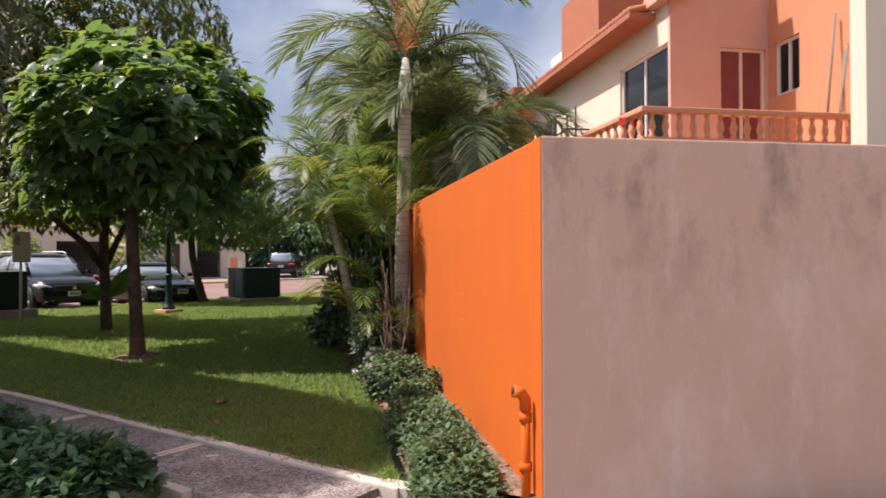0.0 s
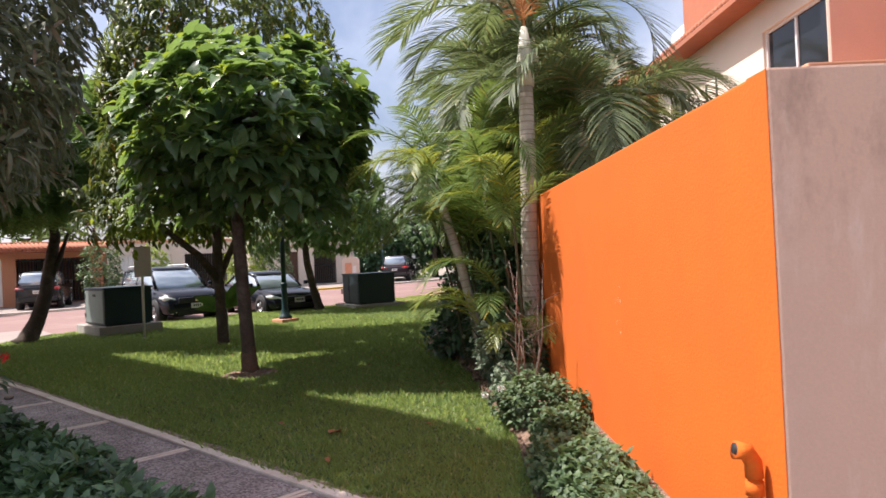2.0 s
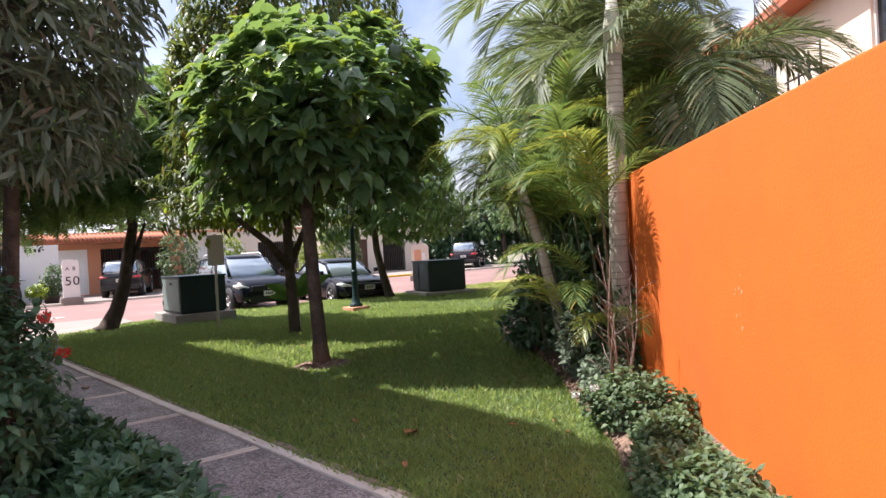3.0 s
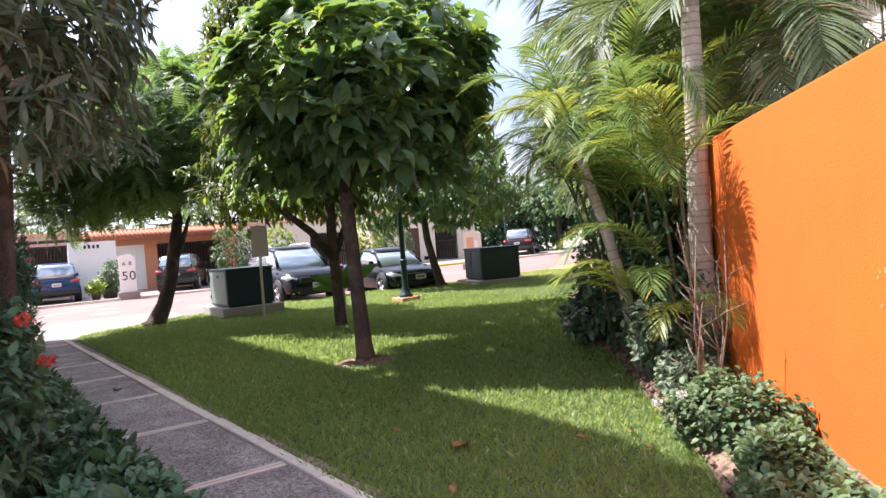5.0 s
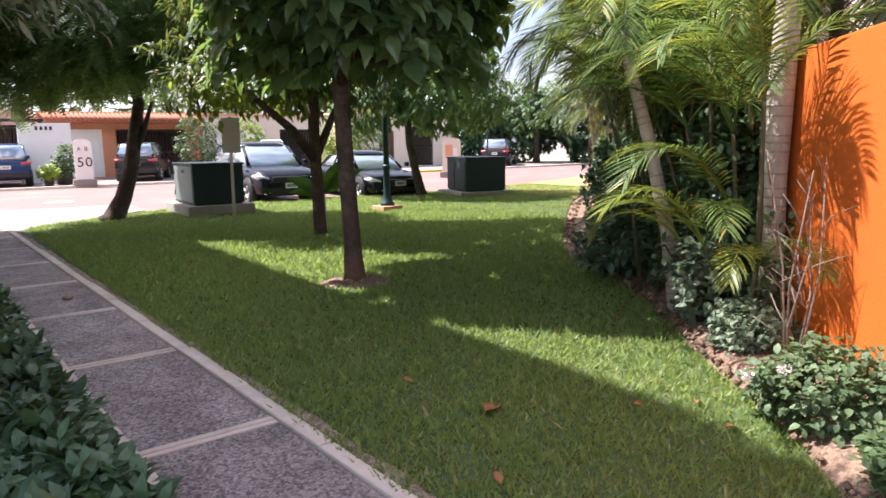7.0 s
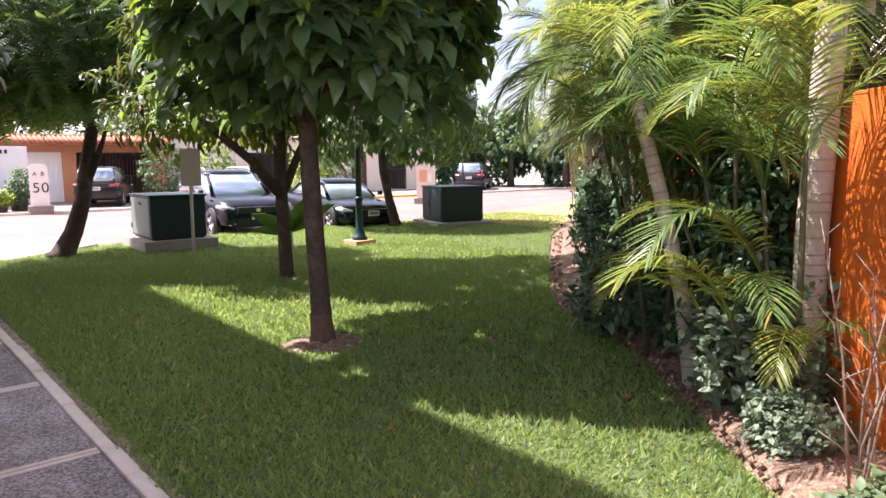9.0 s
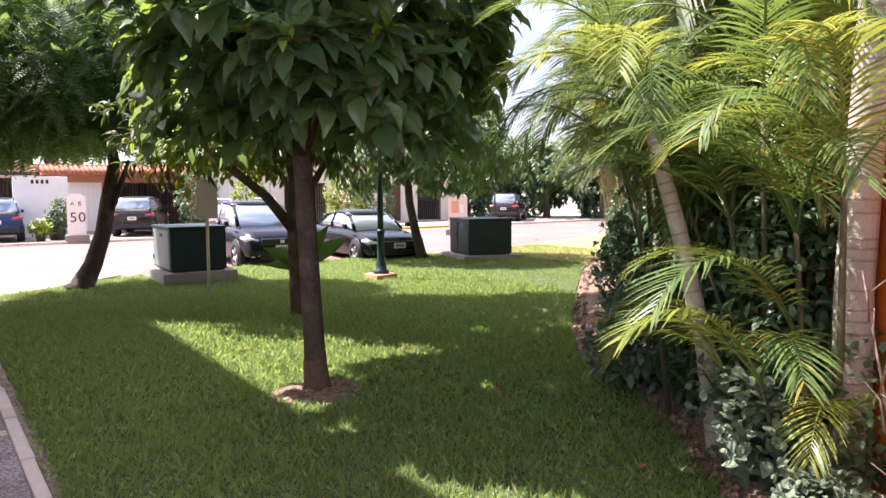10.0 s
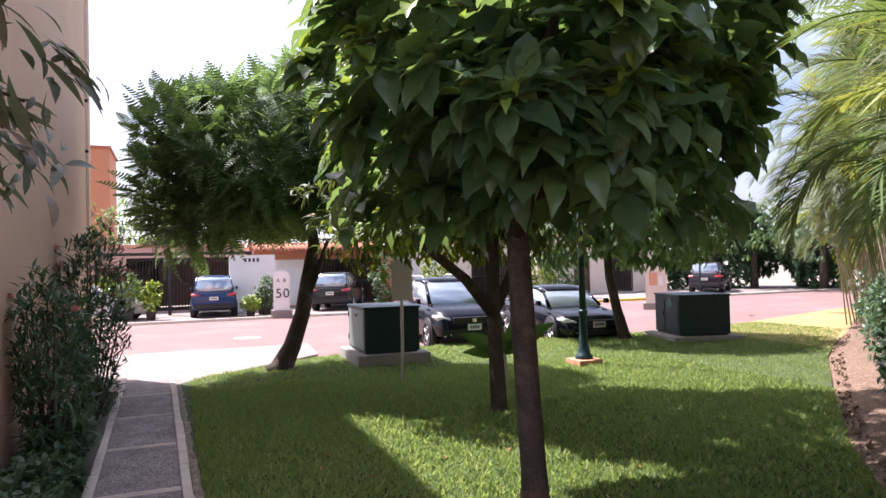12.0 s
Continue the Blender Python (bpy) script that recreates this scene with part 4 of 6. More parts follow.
boxed("wall", (21.0, 26.0, -11.0, -6.0, 5.3, 7.6), M["terra"], far)
boxed("parapet", (18.4, 27.1, -12.1, -5.1, 5.3, 5.55), M["terra"], far)
window(far, "window", 20.0, 21.2, 3.3, 4.5, lawn_side(5.1), 2)

# ---- peach house beside the path ----
peach = thing("peach_house", (0, 0, 0), 0, "tall plain peach house wall beside the path", "house", kind="structure")
PX0, PX1, PY, PH = -19.65, -10.0, 2.05, 8.75
boxed("wall", (PX0, PX1, PY - 0.2, PY, -0.15, PH), M["peach"], peach, "peach wall with a shallow corner band")
boxed("wall", (PX0, PX0 + 0.2, -8.0, PY - 0.202, -0.15, PH), M["peach"], peach)
boxed("wall", (PX1 - 0.2, PX1, -8.0, PY - 0.202, -0.15, PH), M["peach"], peach)
boxed("wall", (PX0, PX1, -8.2, -8.002, -0.15, PH), M["peach"], peach)
boxed("roof", (PX0 + 0.202, PX1 - 0.202, -8.0, PY - 0.202, PH - 0.3, PH - 0.15), M["terra"], peach)
boxed("corner_band", (PX0 - 0.03, PX0 + 0.30, PY + 0.002, PY + 0.03, -0.15, PH + 0.01), M["peach"], peach)
tube("cable", [(PX0 + 0.5, PY + 0.02, 0.0), (PX0 + 0.5, PY + 0.02, PH - 0.1)], [0.012] * 2, M["cream"], peach, 6)
for z in (2.2, 4.0, 4.9):
    boxed("conduit_clip", (PX0 + 0.46, PX0 + 0.54, PY + 0.002, PY + 0.05, z, z + 0.05), M["black_plastic"], peach)


# ---- trees ----
def tree_trunk(parent, base, bends, radii, material, sides=12, name="trunk"):
    pts = [Vector(base) + Vector(b) for b in bends]
    return tube(name, pts, radii, material, parent, sides, wob=0.05)


NONI_AT = (-9.82, 5.82)
NONI = [blade(0.35, 0.20, 7, 0.24, 0.40, 0.06, 0.48), blade(0.31, 0.17, 7, 0.40, 0.75, 0.07, 0.5), blade(0.40, 0.225, 7, 0.18, 0.24, 0.06, 0.5)]


def noni_tree(at):
    rng = np.random.default_rng(11)
    t = thing("noni_tree", at, 0, "round-headed tree with big glossy dark green leaves", "tree")
    tree_trunk(t, (0, 0, -0.05), [(0.0, 0, 0), (0.005, 0.0, 0.12), (0.0, -0.01, 0.5), (-0.015, -0.03, 1.0), (-0.035, -0.05, 1.6), (-0.05, -0.07, 2.2), (-0.05, -0.06, 2.9)], [0.15, 0.105, 0.09, 0.087, 0.084, 0.078, 0.05], M["bark"])
    tube("trunk_foot", [(0, 0, -0.04), (0.005, 0, 0.1), (0.0, -0.01, 0.30)], [0.158, 0.112, 0.098], M["bark_red"], t, 12, "red-brown bare foot of the trunk", wob=0.05)
    c = np.array((-0.06, 0.34, 3.0))
    tips, out = crown_points(310, c, (1.46, 1.48, 1.34), rng, lump=0.40, inner=0.78, floor=-0.50, lobes=17)
    tips2, out2 = crown_points(190, c + np.array((0, 0, -0.12)), (1.2, 1.2, 1.0), rng, lump=0.2, inner=0.35, floor=-0.75)
    branches("limb", (0, 0, 0), (-0.05, -0.07, 2.5), tips, rng, t, M["bark"], 18, thick=0.042)
    allt, allo = np.concatenate([tips, tips2]), np.concatenate([out, out2])
    turned = allo * np.array([0.8, 0.8, 0.35]) + np.array([0, 0, 0.55])
    pos, d, up = rosettes(allt, turned, 9, rng, 0.04, 1.05, 0.03)
    d[:, 2] -= 0.55 * np.clip((3.3 - pos[:, 2]) / 0.9, 0, 1) * rng.random(len(pos))
    up = up + 0.30 * rng.normal(size=up.shape)
    size = 0.48 + 0.55 * rng.random(len(pos))
    rot = facing(d, up)
    kind = rng.integers(0, 3, len(pos))
    # leaves on the sides that the path and the lawn pass are single parts
    near_i = np.where((pos[:, 0] > 0.75) & (pos[:, 2] < 3.5))[0][:290]
    single = np.zeros(len(pos), bool)
    single[near_i] = True
    for k in range(3):
        s = (kind == k) & ~single
        v, f = spread(NONI[k], pos[s], rot[s], size[s])
        ob = raw("foliage", v, f, M["noni"], t, True)
        ob["kind"] = "stuff"
    mes = []
    for k in range(3):
        me = bpy.data.meshes.new("leaf")
        me.from_pydata([tuple(q) for q in NONI[k][0]], [], [tuple(int(i) for i in q) for q in NONI[k][1]])
        me.polygons.foreach_set("use_smooth", np.ones(len(me.polygons), bool))
        me.materials.append(M["noni_one"])
        mes.append(me)
    for i in near_i:
        ob = link("leaf", mes[kind[i]], t)
        m = Matrix([list(r) for r in rot[i]]).to_4x4()
        ob.matrix_local = Matrix.Translation(pos[i]) @ m @ Matrix.Scale(float(size[i]), 4)
    # bright young leaves at the top of the twigs
    s = rng.random(len(tips)) < 0.75
    s &= tips[:, 2] > 2.7
    p2, d2, u2 = rosettes(tips[s] + out[s] * 0.08, out[s] * 0.7 + np.array([0, 0, 0.6]), 4, rng, 0.0, 0.75, 0.02)
    v, f = spread(NONI[1], p2, facing(d2, u2), 0.34 + 0.30 * rng.random(len(p2)))
    ob = raw("young_leaves", v, f, M["noni_new"], t, True, "bright young leaves")
    ob["kind"] = "stuff"


def leafy_tree(name, at, label, bends, radii, centre, rad, n, per, tmpl, leafm, seed, lump=0.25, inner=0.5, floor=-0.85, limbs=14, droop=0.5, extra=(), bark="bark", size0=0.75):
    rng = np.random.default_rng(seed)
    t = thing(name, at, 0, label, "tree")
    tree_trunk(t, (0, 0, -0.05), bends, radii, M[bark])
    tips, out = crown_points(n, centre, rad, rng, lump, inner, floor, 8)
    branches("limb", (0, 0, 0), bends[-1], tips, rng, t, M[bark], limbs, thick=radii[-1] * 0.7)
    for e in extra:
        tube("limb", *e, M[bark], t, 8)
    pos, d, up = rosettes(tips, out, per, rng, droop, 0.95)
    v, f = spread(tmpl, pos, facing(d, up), size0 + 0.5 * rng.random(len(pos)))
    ob = raw("crown", v, f, M[leafm], t, True)
    ob["kind"] = "stuff"
    return t, rng


def feather_leaf(length=0.42, pairs=13):
    items = []
    for k in range(pairs):
        y = length * (0.12 + 0.86 * k / (pairs - 1))
        w = 0.10 * math.sin(math.pi * (0.18 + 0.75 * k / (pairs - 1)))
        z = -0.25 * length * (y / length) ** 2
        for s in (-1, 1):
            items.append((np.array([(0, y - 0.014, z), (s * w * 0.6, y - 0.006, z - 0.008), (s * w * 1.02, y + 0.024, z - 0.014), (0, y + 0.014, z)]), np.array([(0, 1, 2, 3)])))
    items.append((np.array([(-0.003, 0, 0), (0.003, 0, 0), (0.002, length, -0.25 * length), (-0.002, length, -0.25 * length)]), np.array([(0, 1, 2, 3)])))
    return join_arrays(items)


TINY = blade(0.058, 0.042, 3, 0.25, 0.3)
MANGO = blade(0.21, 0.055, 4, 0.2, 0.5)
SMALL = blade(0.11, 0.055, 3, 0.2, 0.35)
LANCE = blade(0.20, 0.042, 4, 0.25, 0.3)

# ---- palms ----
def frond_arrays(length, pairs, leaflet, rise, droop, rng, width=0.028, vee=0.5):
    """A feather palm leaf from the origin, along +y at first; returns leaflets and midrib."""
    n = 14
    spine = []
    ang = rise
    p = np.array((0.0, 0.0, 0.0))
    for i in range(n + 1):
        spine.append(p.copy())
        ang -= droop / n * (0.4 + 1.2 * i / n)
        p = p + np.array((0, math.cos(ang), math.sin(ang))) * length / n
    spine = np.array(spine)
    items = []
    for k in range(pairs):
        t = 0.16 + 0.84 * k / (pairs - 1)
        q = t * n
        i = min(int(q), n - 1)
        o = spine[i] + (spine[i + 1] - spine[i]) * (q - i)
        dirn = spine[i + 1] - spine[i]
        dirn /= np.linalg.norm(dirn)
        upv = np.cross((1.0, 0, 0), dirn)
        ll = leaflet * (0.35 + 0.75 * math.sin(math.pi * min(1, 0.12 + 0.86 * t))) * (0.9 + 0.2 * rng.random())
        for s in (-1, 1):
            fwd = 0.55 + 0.7 * t + 0.12 * rng.normal()
            d = np.array((s, 0, 0)) + dirn * fwd + upv * (vee + 0.1 * rng.normal())
            d /= np.linalg.norm(d)
            wv = np.cross(d, upv)
            wv /= np.linalg.norm(wv)
            w = width * (0.8 + 0.4 * rng.random())
            pts = []
            for a, ww in ((0.0, 0.35), (0.35, 1.0), (0.7, 0.75), (1.0, 0.06)):
                c = o + d * ll * a + np.array((0, 0, -1.0)) * ll * 0.42 * a * a
                pts += [c - wv * w * ww * 0.5, c + wv * w * ww * 0.5]
            items.append((np.array(pts), np.array([(0, 1, 3, 2), (2, 3, 5, 4), (4, 5, 7, 6)])))
    return join_arrays(items), tube_arrays(spine, [0.016 - 0.012 * i / n for i in range(n + 1)], 5)


def frond_mesh(rng, length, pairs, leaflet, rise, droop, leafm, width=0.028, vee=0.5):
    (v, f), (v2, f2) = frond_arrays(length, pairs, leaflet, rise, droop, rng, width, vee)
    vv, ff = join_arrays([(v, f), (v2, f2)])
    me = bpy.data.meshes.new("frond")
    me.from_pydata(vv.tolist(), [], ff.tolist())
    me.materials.append(leafm)
    return me


frng = np.random.default_rng(21)
FR = {
    "lime": [frond_mesh(frng, 1.25 + 0.15 * i, 36, 0.44, 1.15 - 0.2 * i, 1.5 + 0.25 * i, M["frond_lime"], 0.019, 0.35) for i in range(4)],
    "green": [frond_mesh(frng, 1.5 + 0.2 * i, 40, 0.5, 1.15 - 0.22 * i, 1.5 + 0.2 * i, M["frond"], 0.022, 0.35) for i in range(4)],
    "grey": [frond_mesh(frng, 2.0 + 0.2 * i, 62, 0.62, 0.95 - 0.25 * i, 1.6 + 0.2 * i, M["frond_grey"], 0.026) for i in range(4)],
    "dry": [frond_mesh(frng, 1.3 + 0.1 * i, 48, 0.4, 1.25, 0.8, M["frond_dry"], 0.024) for i in range(4)],
}


def hang(parent, at, kind, k, az, lift, size):
    """One frond from a place, towards an azimuth (degrees from +y, to the left), lifted."""
    ob = link("frond", FR[kind][k], parent)
    ob.matrix_local = Matrix.Translation(at) @ Matrix.Rotation(radians(az), 4, "Z") @ Matrix.Rotation(radians(lift), 4, "X") @ Matrix.Scale(size, 4)
    return ob


def palm(name, at, label, spine, r0, r1, sets, shaft=0.5, seed=1, rings=True, bark="palm_trunk", single=(), shaft_mat="shaft"):
    """A palm: ringed trunk along spine, green shaft, fronds round the top. sets: (kind, count, lift in degrees, size); single: (kind, form, azimuth, lift, size)."""
    rng = np.random.default_rng(seed)
    t = thing(name, at, 0, label, "palm tree")
    pts = [Vector(p) for p in spine]
    n = len(pts)
    # smooth resampling along the spine
    fine = []
    for i in range(n - 1):
        for k in range(5):
            fine.append(pts[i].lerp(pts[i + 1], k / 5))
    fine.append(pts[-1])
    fn = len(fine)
    tube("trunk", fine, [r0 + (r1 - r0) * i / (fn - 1) for i in range(fn)], M[bark], t, 12)
    if rings:
        items = []
        total = sum((fine[i + 1] - fine[i]).length for i in range(fn - 1))
        cnt = int(total / 0.085)
        for k in range(1, cnt):
            q = (k + 0.25 * rng.normal()) / cnt * (fn - 1)
            q = min(max(q, 0.1), fn - 1.1)
            i = min(int(q), fn - 2)
            c = fine[i].lerp(fine[i + 1], q - i)
            d = (fine[i + 1] - fine[i]).normalized()
            r = r0 + (r1 - r0) * q / (fn - 1)
            items.append(tube_arrays([c - d * 0.008, c, c + d * 0.006], [r * 1.0, r * 1.03, r * 1.0], 12, cap=False))
        v, f = join_arrays(items)
        raw("ringed_bark", v, f, M["ring"], t, True)["kind"] = "stuff"
    top = fine[-1]
    d = (fine[-1] - fine[-3]).normalized()
    if shaft:
        tube("crownshaft", [top - d * 0.02, top + d * shaft * 0.4, top + d * shaft], [r1 * 1.25, r1 * 1.2, r1 * 0.5], M[shaft_mat], t, 12)
    crown = top + d * shaft * 0.85
    az = rng.random() * 6.28
    for kind, count, lift, size in sets:
        for k in range(count):
            az += 2.4
            me = FR[kind][int(rng.integers(4))]
            ob = link("frond", me, t)
            m = Matrix.Translation(crown + Vector((0, 0, 0.05 * rng.normal()))) @ Matrix.Rotation(az + 0.2 * rng.normal(), 4, "Z") @ Matrix.Rotation(radians(lift + 9 * rng.normal()), 4, "X") @ Matrix.Scale(float(size * (0.88 + 0.24 * rng.random())), 4)
            ob.matrix_local = m
    for kind, k, a, lift, size in single:
        hang(t, crown, kind, k, a, lift, size)
    return t


def clump(name, at, label, stems, seed, kinds=("green", "lime"), spreadr=0.5, hmax=1.6, size=0.9, per=4, fan=(0, 360), lift=5, stalk="greencane", lean=0.35):
    """A clumping palm: thin canes from one root, each with a few fronds."""
    rng = np.random.default_rng(seed)
    t = thing(name, at, 0, label, "palm tree")
    for s in range(stems):
        a = radians(fan[0] + (fan[1] - fan[0]) * (s + rng.random()) / stems)
        r = spreadr * rng.random()
        b = Vector((r * math.cos(a), r * math.sin(a), -0.03))
        h = hmax * (0.5 + 0.5 * rng.random())
        tip = b + Vector((lean * h * math.cos(a) * rng.random(), lean * h * math.sin(a) * rng.random(), h))
        mid = b.lerp(tip, 0.5) + Vector((-0.04 * math.cos(a), -0.04 * math.sin(a), 0.05))
        tube("cane", [b, mid, tip], [0.020, 0.016, 0.012], M[stalk], t, 8)
        for k in range(per):
            ob = link("frond", FR[kinds[int(rng.integers(len(kinds)))]][int(rng.integers(4))], t)
            ob.matrix_local = Matrix.Translation(tip) @ Matrix.Rotation(a - 1.57 + (2.1 if fan[1] - fan[0] > 300 else 0.75) * (k - (0 if fan[1] - fan[0] > 300 else (per - 1) / 2)) + (0.7 if fan[1] - fan[0] > 300 else 0.25) * rng.normal(), 4, "Z") @ Matrix.Rotation(radians(lift + 12 * rng.normal()), 4, "X") @ Matrix.Scale(float(size * (0.75 + 0.4 * rng.random())), 4)
    return t


# ---- shrubs ----
def shrub(name, at, label, rad, n, tmpl, leafm, seed, size=1.0, stems=8, stem_mat="bark", per=5, lump=0.25, droop=0.2, category="shrub", flowers=0, flowerm=None, inner=0.35, zc=0.5, flower_size=1.0):
    rng = np.random.default_rng(seed)
    t = thing(name, at, 0, label, category)
    tips, out = crown_points(n, (0, 0, rad[2] * zc * 2 * 0.5), (rad[0], rad[1], rad[2] * 0.55), rng, lump, inner, -0.9, 9)
    tips[:, 2] = np.maximum(tips[:, 2], 0.04)
    items = []
    for k in range(stems):
        b = tips[int(rng.integers(len(tips)))]
        f0 = Vector((b[0] * 0.25, b[1] * 0.25, -0.03))
        items.append(tube_arrays([f0, f0.lerp(Vector(b), 0.5) + Vector((0, 0, 0.05)), Vector(b)], [0.016, 0.012, 0.005], 6))
    v, f = join_arrays(items)
    raw("stem_tangle", v, f, M[stem_mat], t, True)["kind"] = "stuff"
    pos, d, up = rosettes(tips, out + np.array([0, 0, 0.5]), per, rng, droop, 0.9, 0.03)
    pos[:, 2] = np.maximum(pos[:, 2], 0.03)
    v, f = spread(tmpl, pos, facing(d, up), size * (0.7 + 0.6 * rng.random(len(pos))))
    ob = raw("foliage", v, f, M[leafm], t, True)
    ob["kind"] = "stuff"
    if flowers:
        petal = blade(0.022, 0.014, 2, 0.2, 0.2)
        far_out = np.argsort(-np.einsum("ij,ij->i", tips / np.array(rad), out))[: max(flowers * 3, 3)]
        pick = rng.choice(far_out, min(flowers, len(far_out)), replace=False)
        for i in pick:
            c = tips[i] + out[i] * 0.07
            m = 46
            dd = unit(m, rng)
            dd = dd + out[i] * 0.9
            pp = c + unit(m, rng) * 0.035 * flower_size * np.array((1, 1, 0.7))
            v, f = spread(petal, pp, facing(dd, unit(m, rng)), flower_size * (0.8 + 0.6 * rng.random(m)))
            raw("flower_head", v, f, M[flowerm], t, True)
    return t


def hedge_row(name, outline_fn, x0, x1, label, n, tmpl, leafm, seed, height, size=1.0, top_fn=None):
    """Low planting that fills a strip: leaves all over its lumpy top and sides."""
    rng = np.random.default_rng(seed)
    t = thing(name, (0, 0, 0), 0, label, "hedge")
    x = x0 + (x1 - x0) * rng.random(n)
    lo, hi = outline_fn(x)
    u = rng.random(n)
    y = lo + (hi - lo) * u
    edge_ = np.minimum(np.minimum(u, 1 - u) * 4, 1) ** 0.5
    hh = np.array([height * (0.8 + 0.30 * noise.noise((a * 1.6, b * 1.6, seed)) + 0.25 * noise.noise((a * 5, b * 5, seed))) for a, b in zip(x, y)]) * (0.25 + 0.75 * edge_)
    ends = np.minimum(np.minimum(np.abs(x - x0), np.abs(x - x1)) / 0.35, 1) ** 0.5
    hh *= 0.3 + 0.7 * ends
    z = hh * (0.25 + 0.75 * rng.random(n) ** 0.3)
    tips = np.stack([x, y, np.maximum(z, 0.03)], axis=1)
    out = unit(n, rng) * 0.7 + np.array([0, 0, 0.9])
    pos, d, up = rosettes(tips, out, 5, rng, 0.25, 0.9, 0.025)
    pos[:, 2] = np.maximum(pos[:, 2], 0.02)
    v, f = spread(tmpl, pos, facing(d, up), size * (0.7 + 0.6 * rng.random(len(pos))))
    ob = raw("foliage", v, f, M[leafm], t, True)
    ob["kind"] = "stuff"
    items = []
    for k in range(60):
        i = int(rng.integers(n))
        items.append(tube_arrays([(x[i], y[i], -0.02), (x[i] + 0.03, y[i], z[i] * 0.5), tuple(tips[i])], [0.008, 0.006, 0.003], 5))
    v, f = join_arrays(items)
    raw("stem_tangle", v, f, M["bark"], t, True)["kind"] = "stuff"
    return t


noni_tree((*NONI_AT, 0))
t2, rng2 = leafy_tree("tall_tree", (-13.45, 7.28, -0.02), "tall tree with narrow olive leaves and forked trunk",
                      [(0, 0, 0), (0, 0.01, 0.15), (-0.02, 0.0, 0.8), (0.0, -0.03, 1.4), (0.03, -0.05, 2.0), (0.0, 0.0, 3.6)], [0.155, 0.105, 0.093, 0.09, 0.083, 0.055],
                      (-0.7, 0.1, 4.9), (2.4, 2.6, 2.7), 1900, 9, MANGO, "mango", 31, 0.3, 0.5, -0.8, 18, 0.6,
                      extra=(([(0, 0, 1.2), (0.1, -0.45, 1.7), (0.2, -1.0, 2.1), (0.2, -1.6, 2.6)], [0.08, 0.065, 0.05, 0.02]), ([(0, 0, 1.3), (-0.1, 0.35, 1.9), (-0.1, 0.8, 2.6)], [0.07, 0.055, 0.03])))
low, lowo = crown_points(340, (-0.7, 0.1, 2.75), (1.7, 2.1, 0.85), rng2, 0.35, 0.35)
p_, d_, u_ = rosettes(low, lowo, 7, rng2, 0.6, 0.9)
v, f = spread(MANGO, p_, facing(d_, u_), 0.7 + 0.5 * rng2.random(len(p_)))
raw("low_foliage", v, f, M["mango"], t2, True, "dark hanging foliage")["kind"] = "stuff"
low, lowo = crown_points(190, (-0.3, -0.75, 2.35), (1.0, 1.7, 0.55), rng2, 0.3, 0.3)
p_, d_, u_ = rosettes(low, lowo, 5, rng2, 0.7, 0.9)
v, f = spread(SMALL, p_, facing(d_, u_), 0.9 + 0.6 * rng2.random(len(p_)))
ob = raw("low_leaves", v, f, M["limeleaf"], t2, True, "sparse yellow-green hanging leaves")
ob["kind"] = "stuff"
leafy_tree("jacaranda_tree", (-18.6, 5.25, -0.03), "leaning tree with feathery dark green leaves", [(0, 0, 0), (0.0, 0.06, 0.1), (-0.02, 0.28, 0.5), (-0.03, 0.48, 1.1), (-0.05, 0.58, 1.7), (-0.05, 0.72, 2.4), (0, 0.6, 3.3)], [0.30, 0.21, 0.165, 0.145, 0.135, 0.11, 0.06],
           (0.5, 0.32, 3.6), (2.05, 2.1, 1.85), 1200, 8, feather_leaf(0.50, 11), "feather", 41, 0.55, 0.38, -0.62, 16, 0.22, extra=(([(-0.03, 0.5, 1.2), (0.05, 0.75, 1.8), (0.1, 0.95, 2.4)], [0.07, 0.06, 0.03]),))
leafy_tree("street_tree", (-19.3, 13.45, -0.02), "slender leaning tree with dense dark crown", [(0, 0, 0), (0, -0.05, 0.2), (0, -0.22, 0.8), (0, -0.38, 1.5), (0, -0.45, 2.3), (0, -0.4, 3.1)], [0.2, 0.14, 0.115, 0.105, 0.09, 0.05],
           (0.3, -0.3, 3.25), (2.2, 2.6, 1.6), 1200, 8, MANGO, "feather", 51, 0.3, 0.45, -0.85, 12, 0.6, size0=1.0)

# ring of bare soil and stones round the noni tree
bm = bmesh.new()
c0 = bm.verts.new((*NONI_AT, 0.06))
ring = [bm.verts.new((NONI_AT[0] + (0.37 + 0.08 * math.sin(3 * a + 1)) * math.cos(a), NONI_AT[1] + (0.42 + 0.08 * math.cos(4 * a)) * math.sin(a), 0.004)) for a in np.linspace(0, 6.1, 22)]
inner_ring = [bm.verts.new((NONI_AT[0] + 0.19 * math.cos(a), NONI_AT[1] + 0.19 * math.sin(a), 0.045 + 0.02 * math.sin(5 * a))) for a in np.linspace(0, 6.1, 22)]
for i in range(22):
    j = (i + 1) % 22
    bm.faces.new((ring[i], ring[j], inner_ring[j], inner_ring[i]))
    bm.faces.new((inner_ring[i], inner_ring[j], c0))
tagged(part("soil_ring", bm, M["soil"], smooth=True), "ring of bare brown soil round the tree foot", "soil", kind="structure")


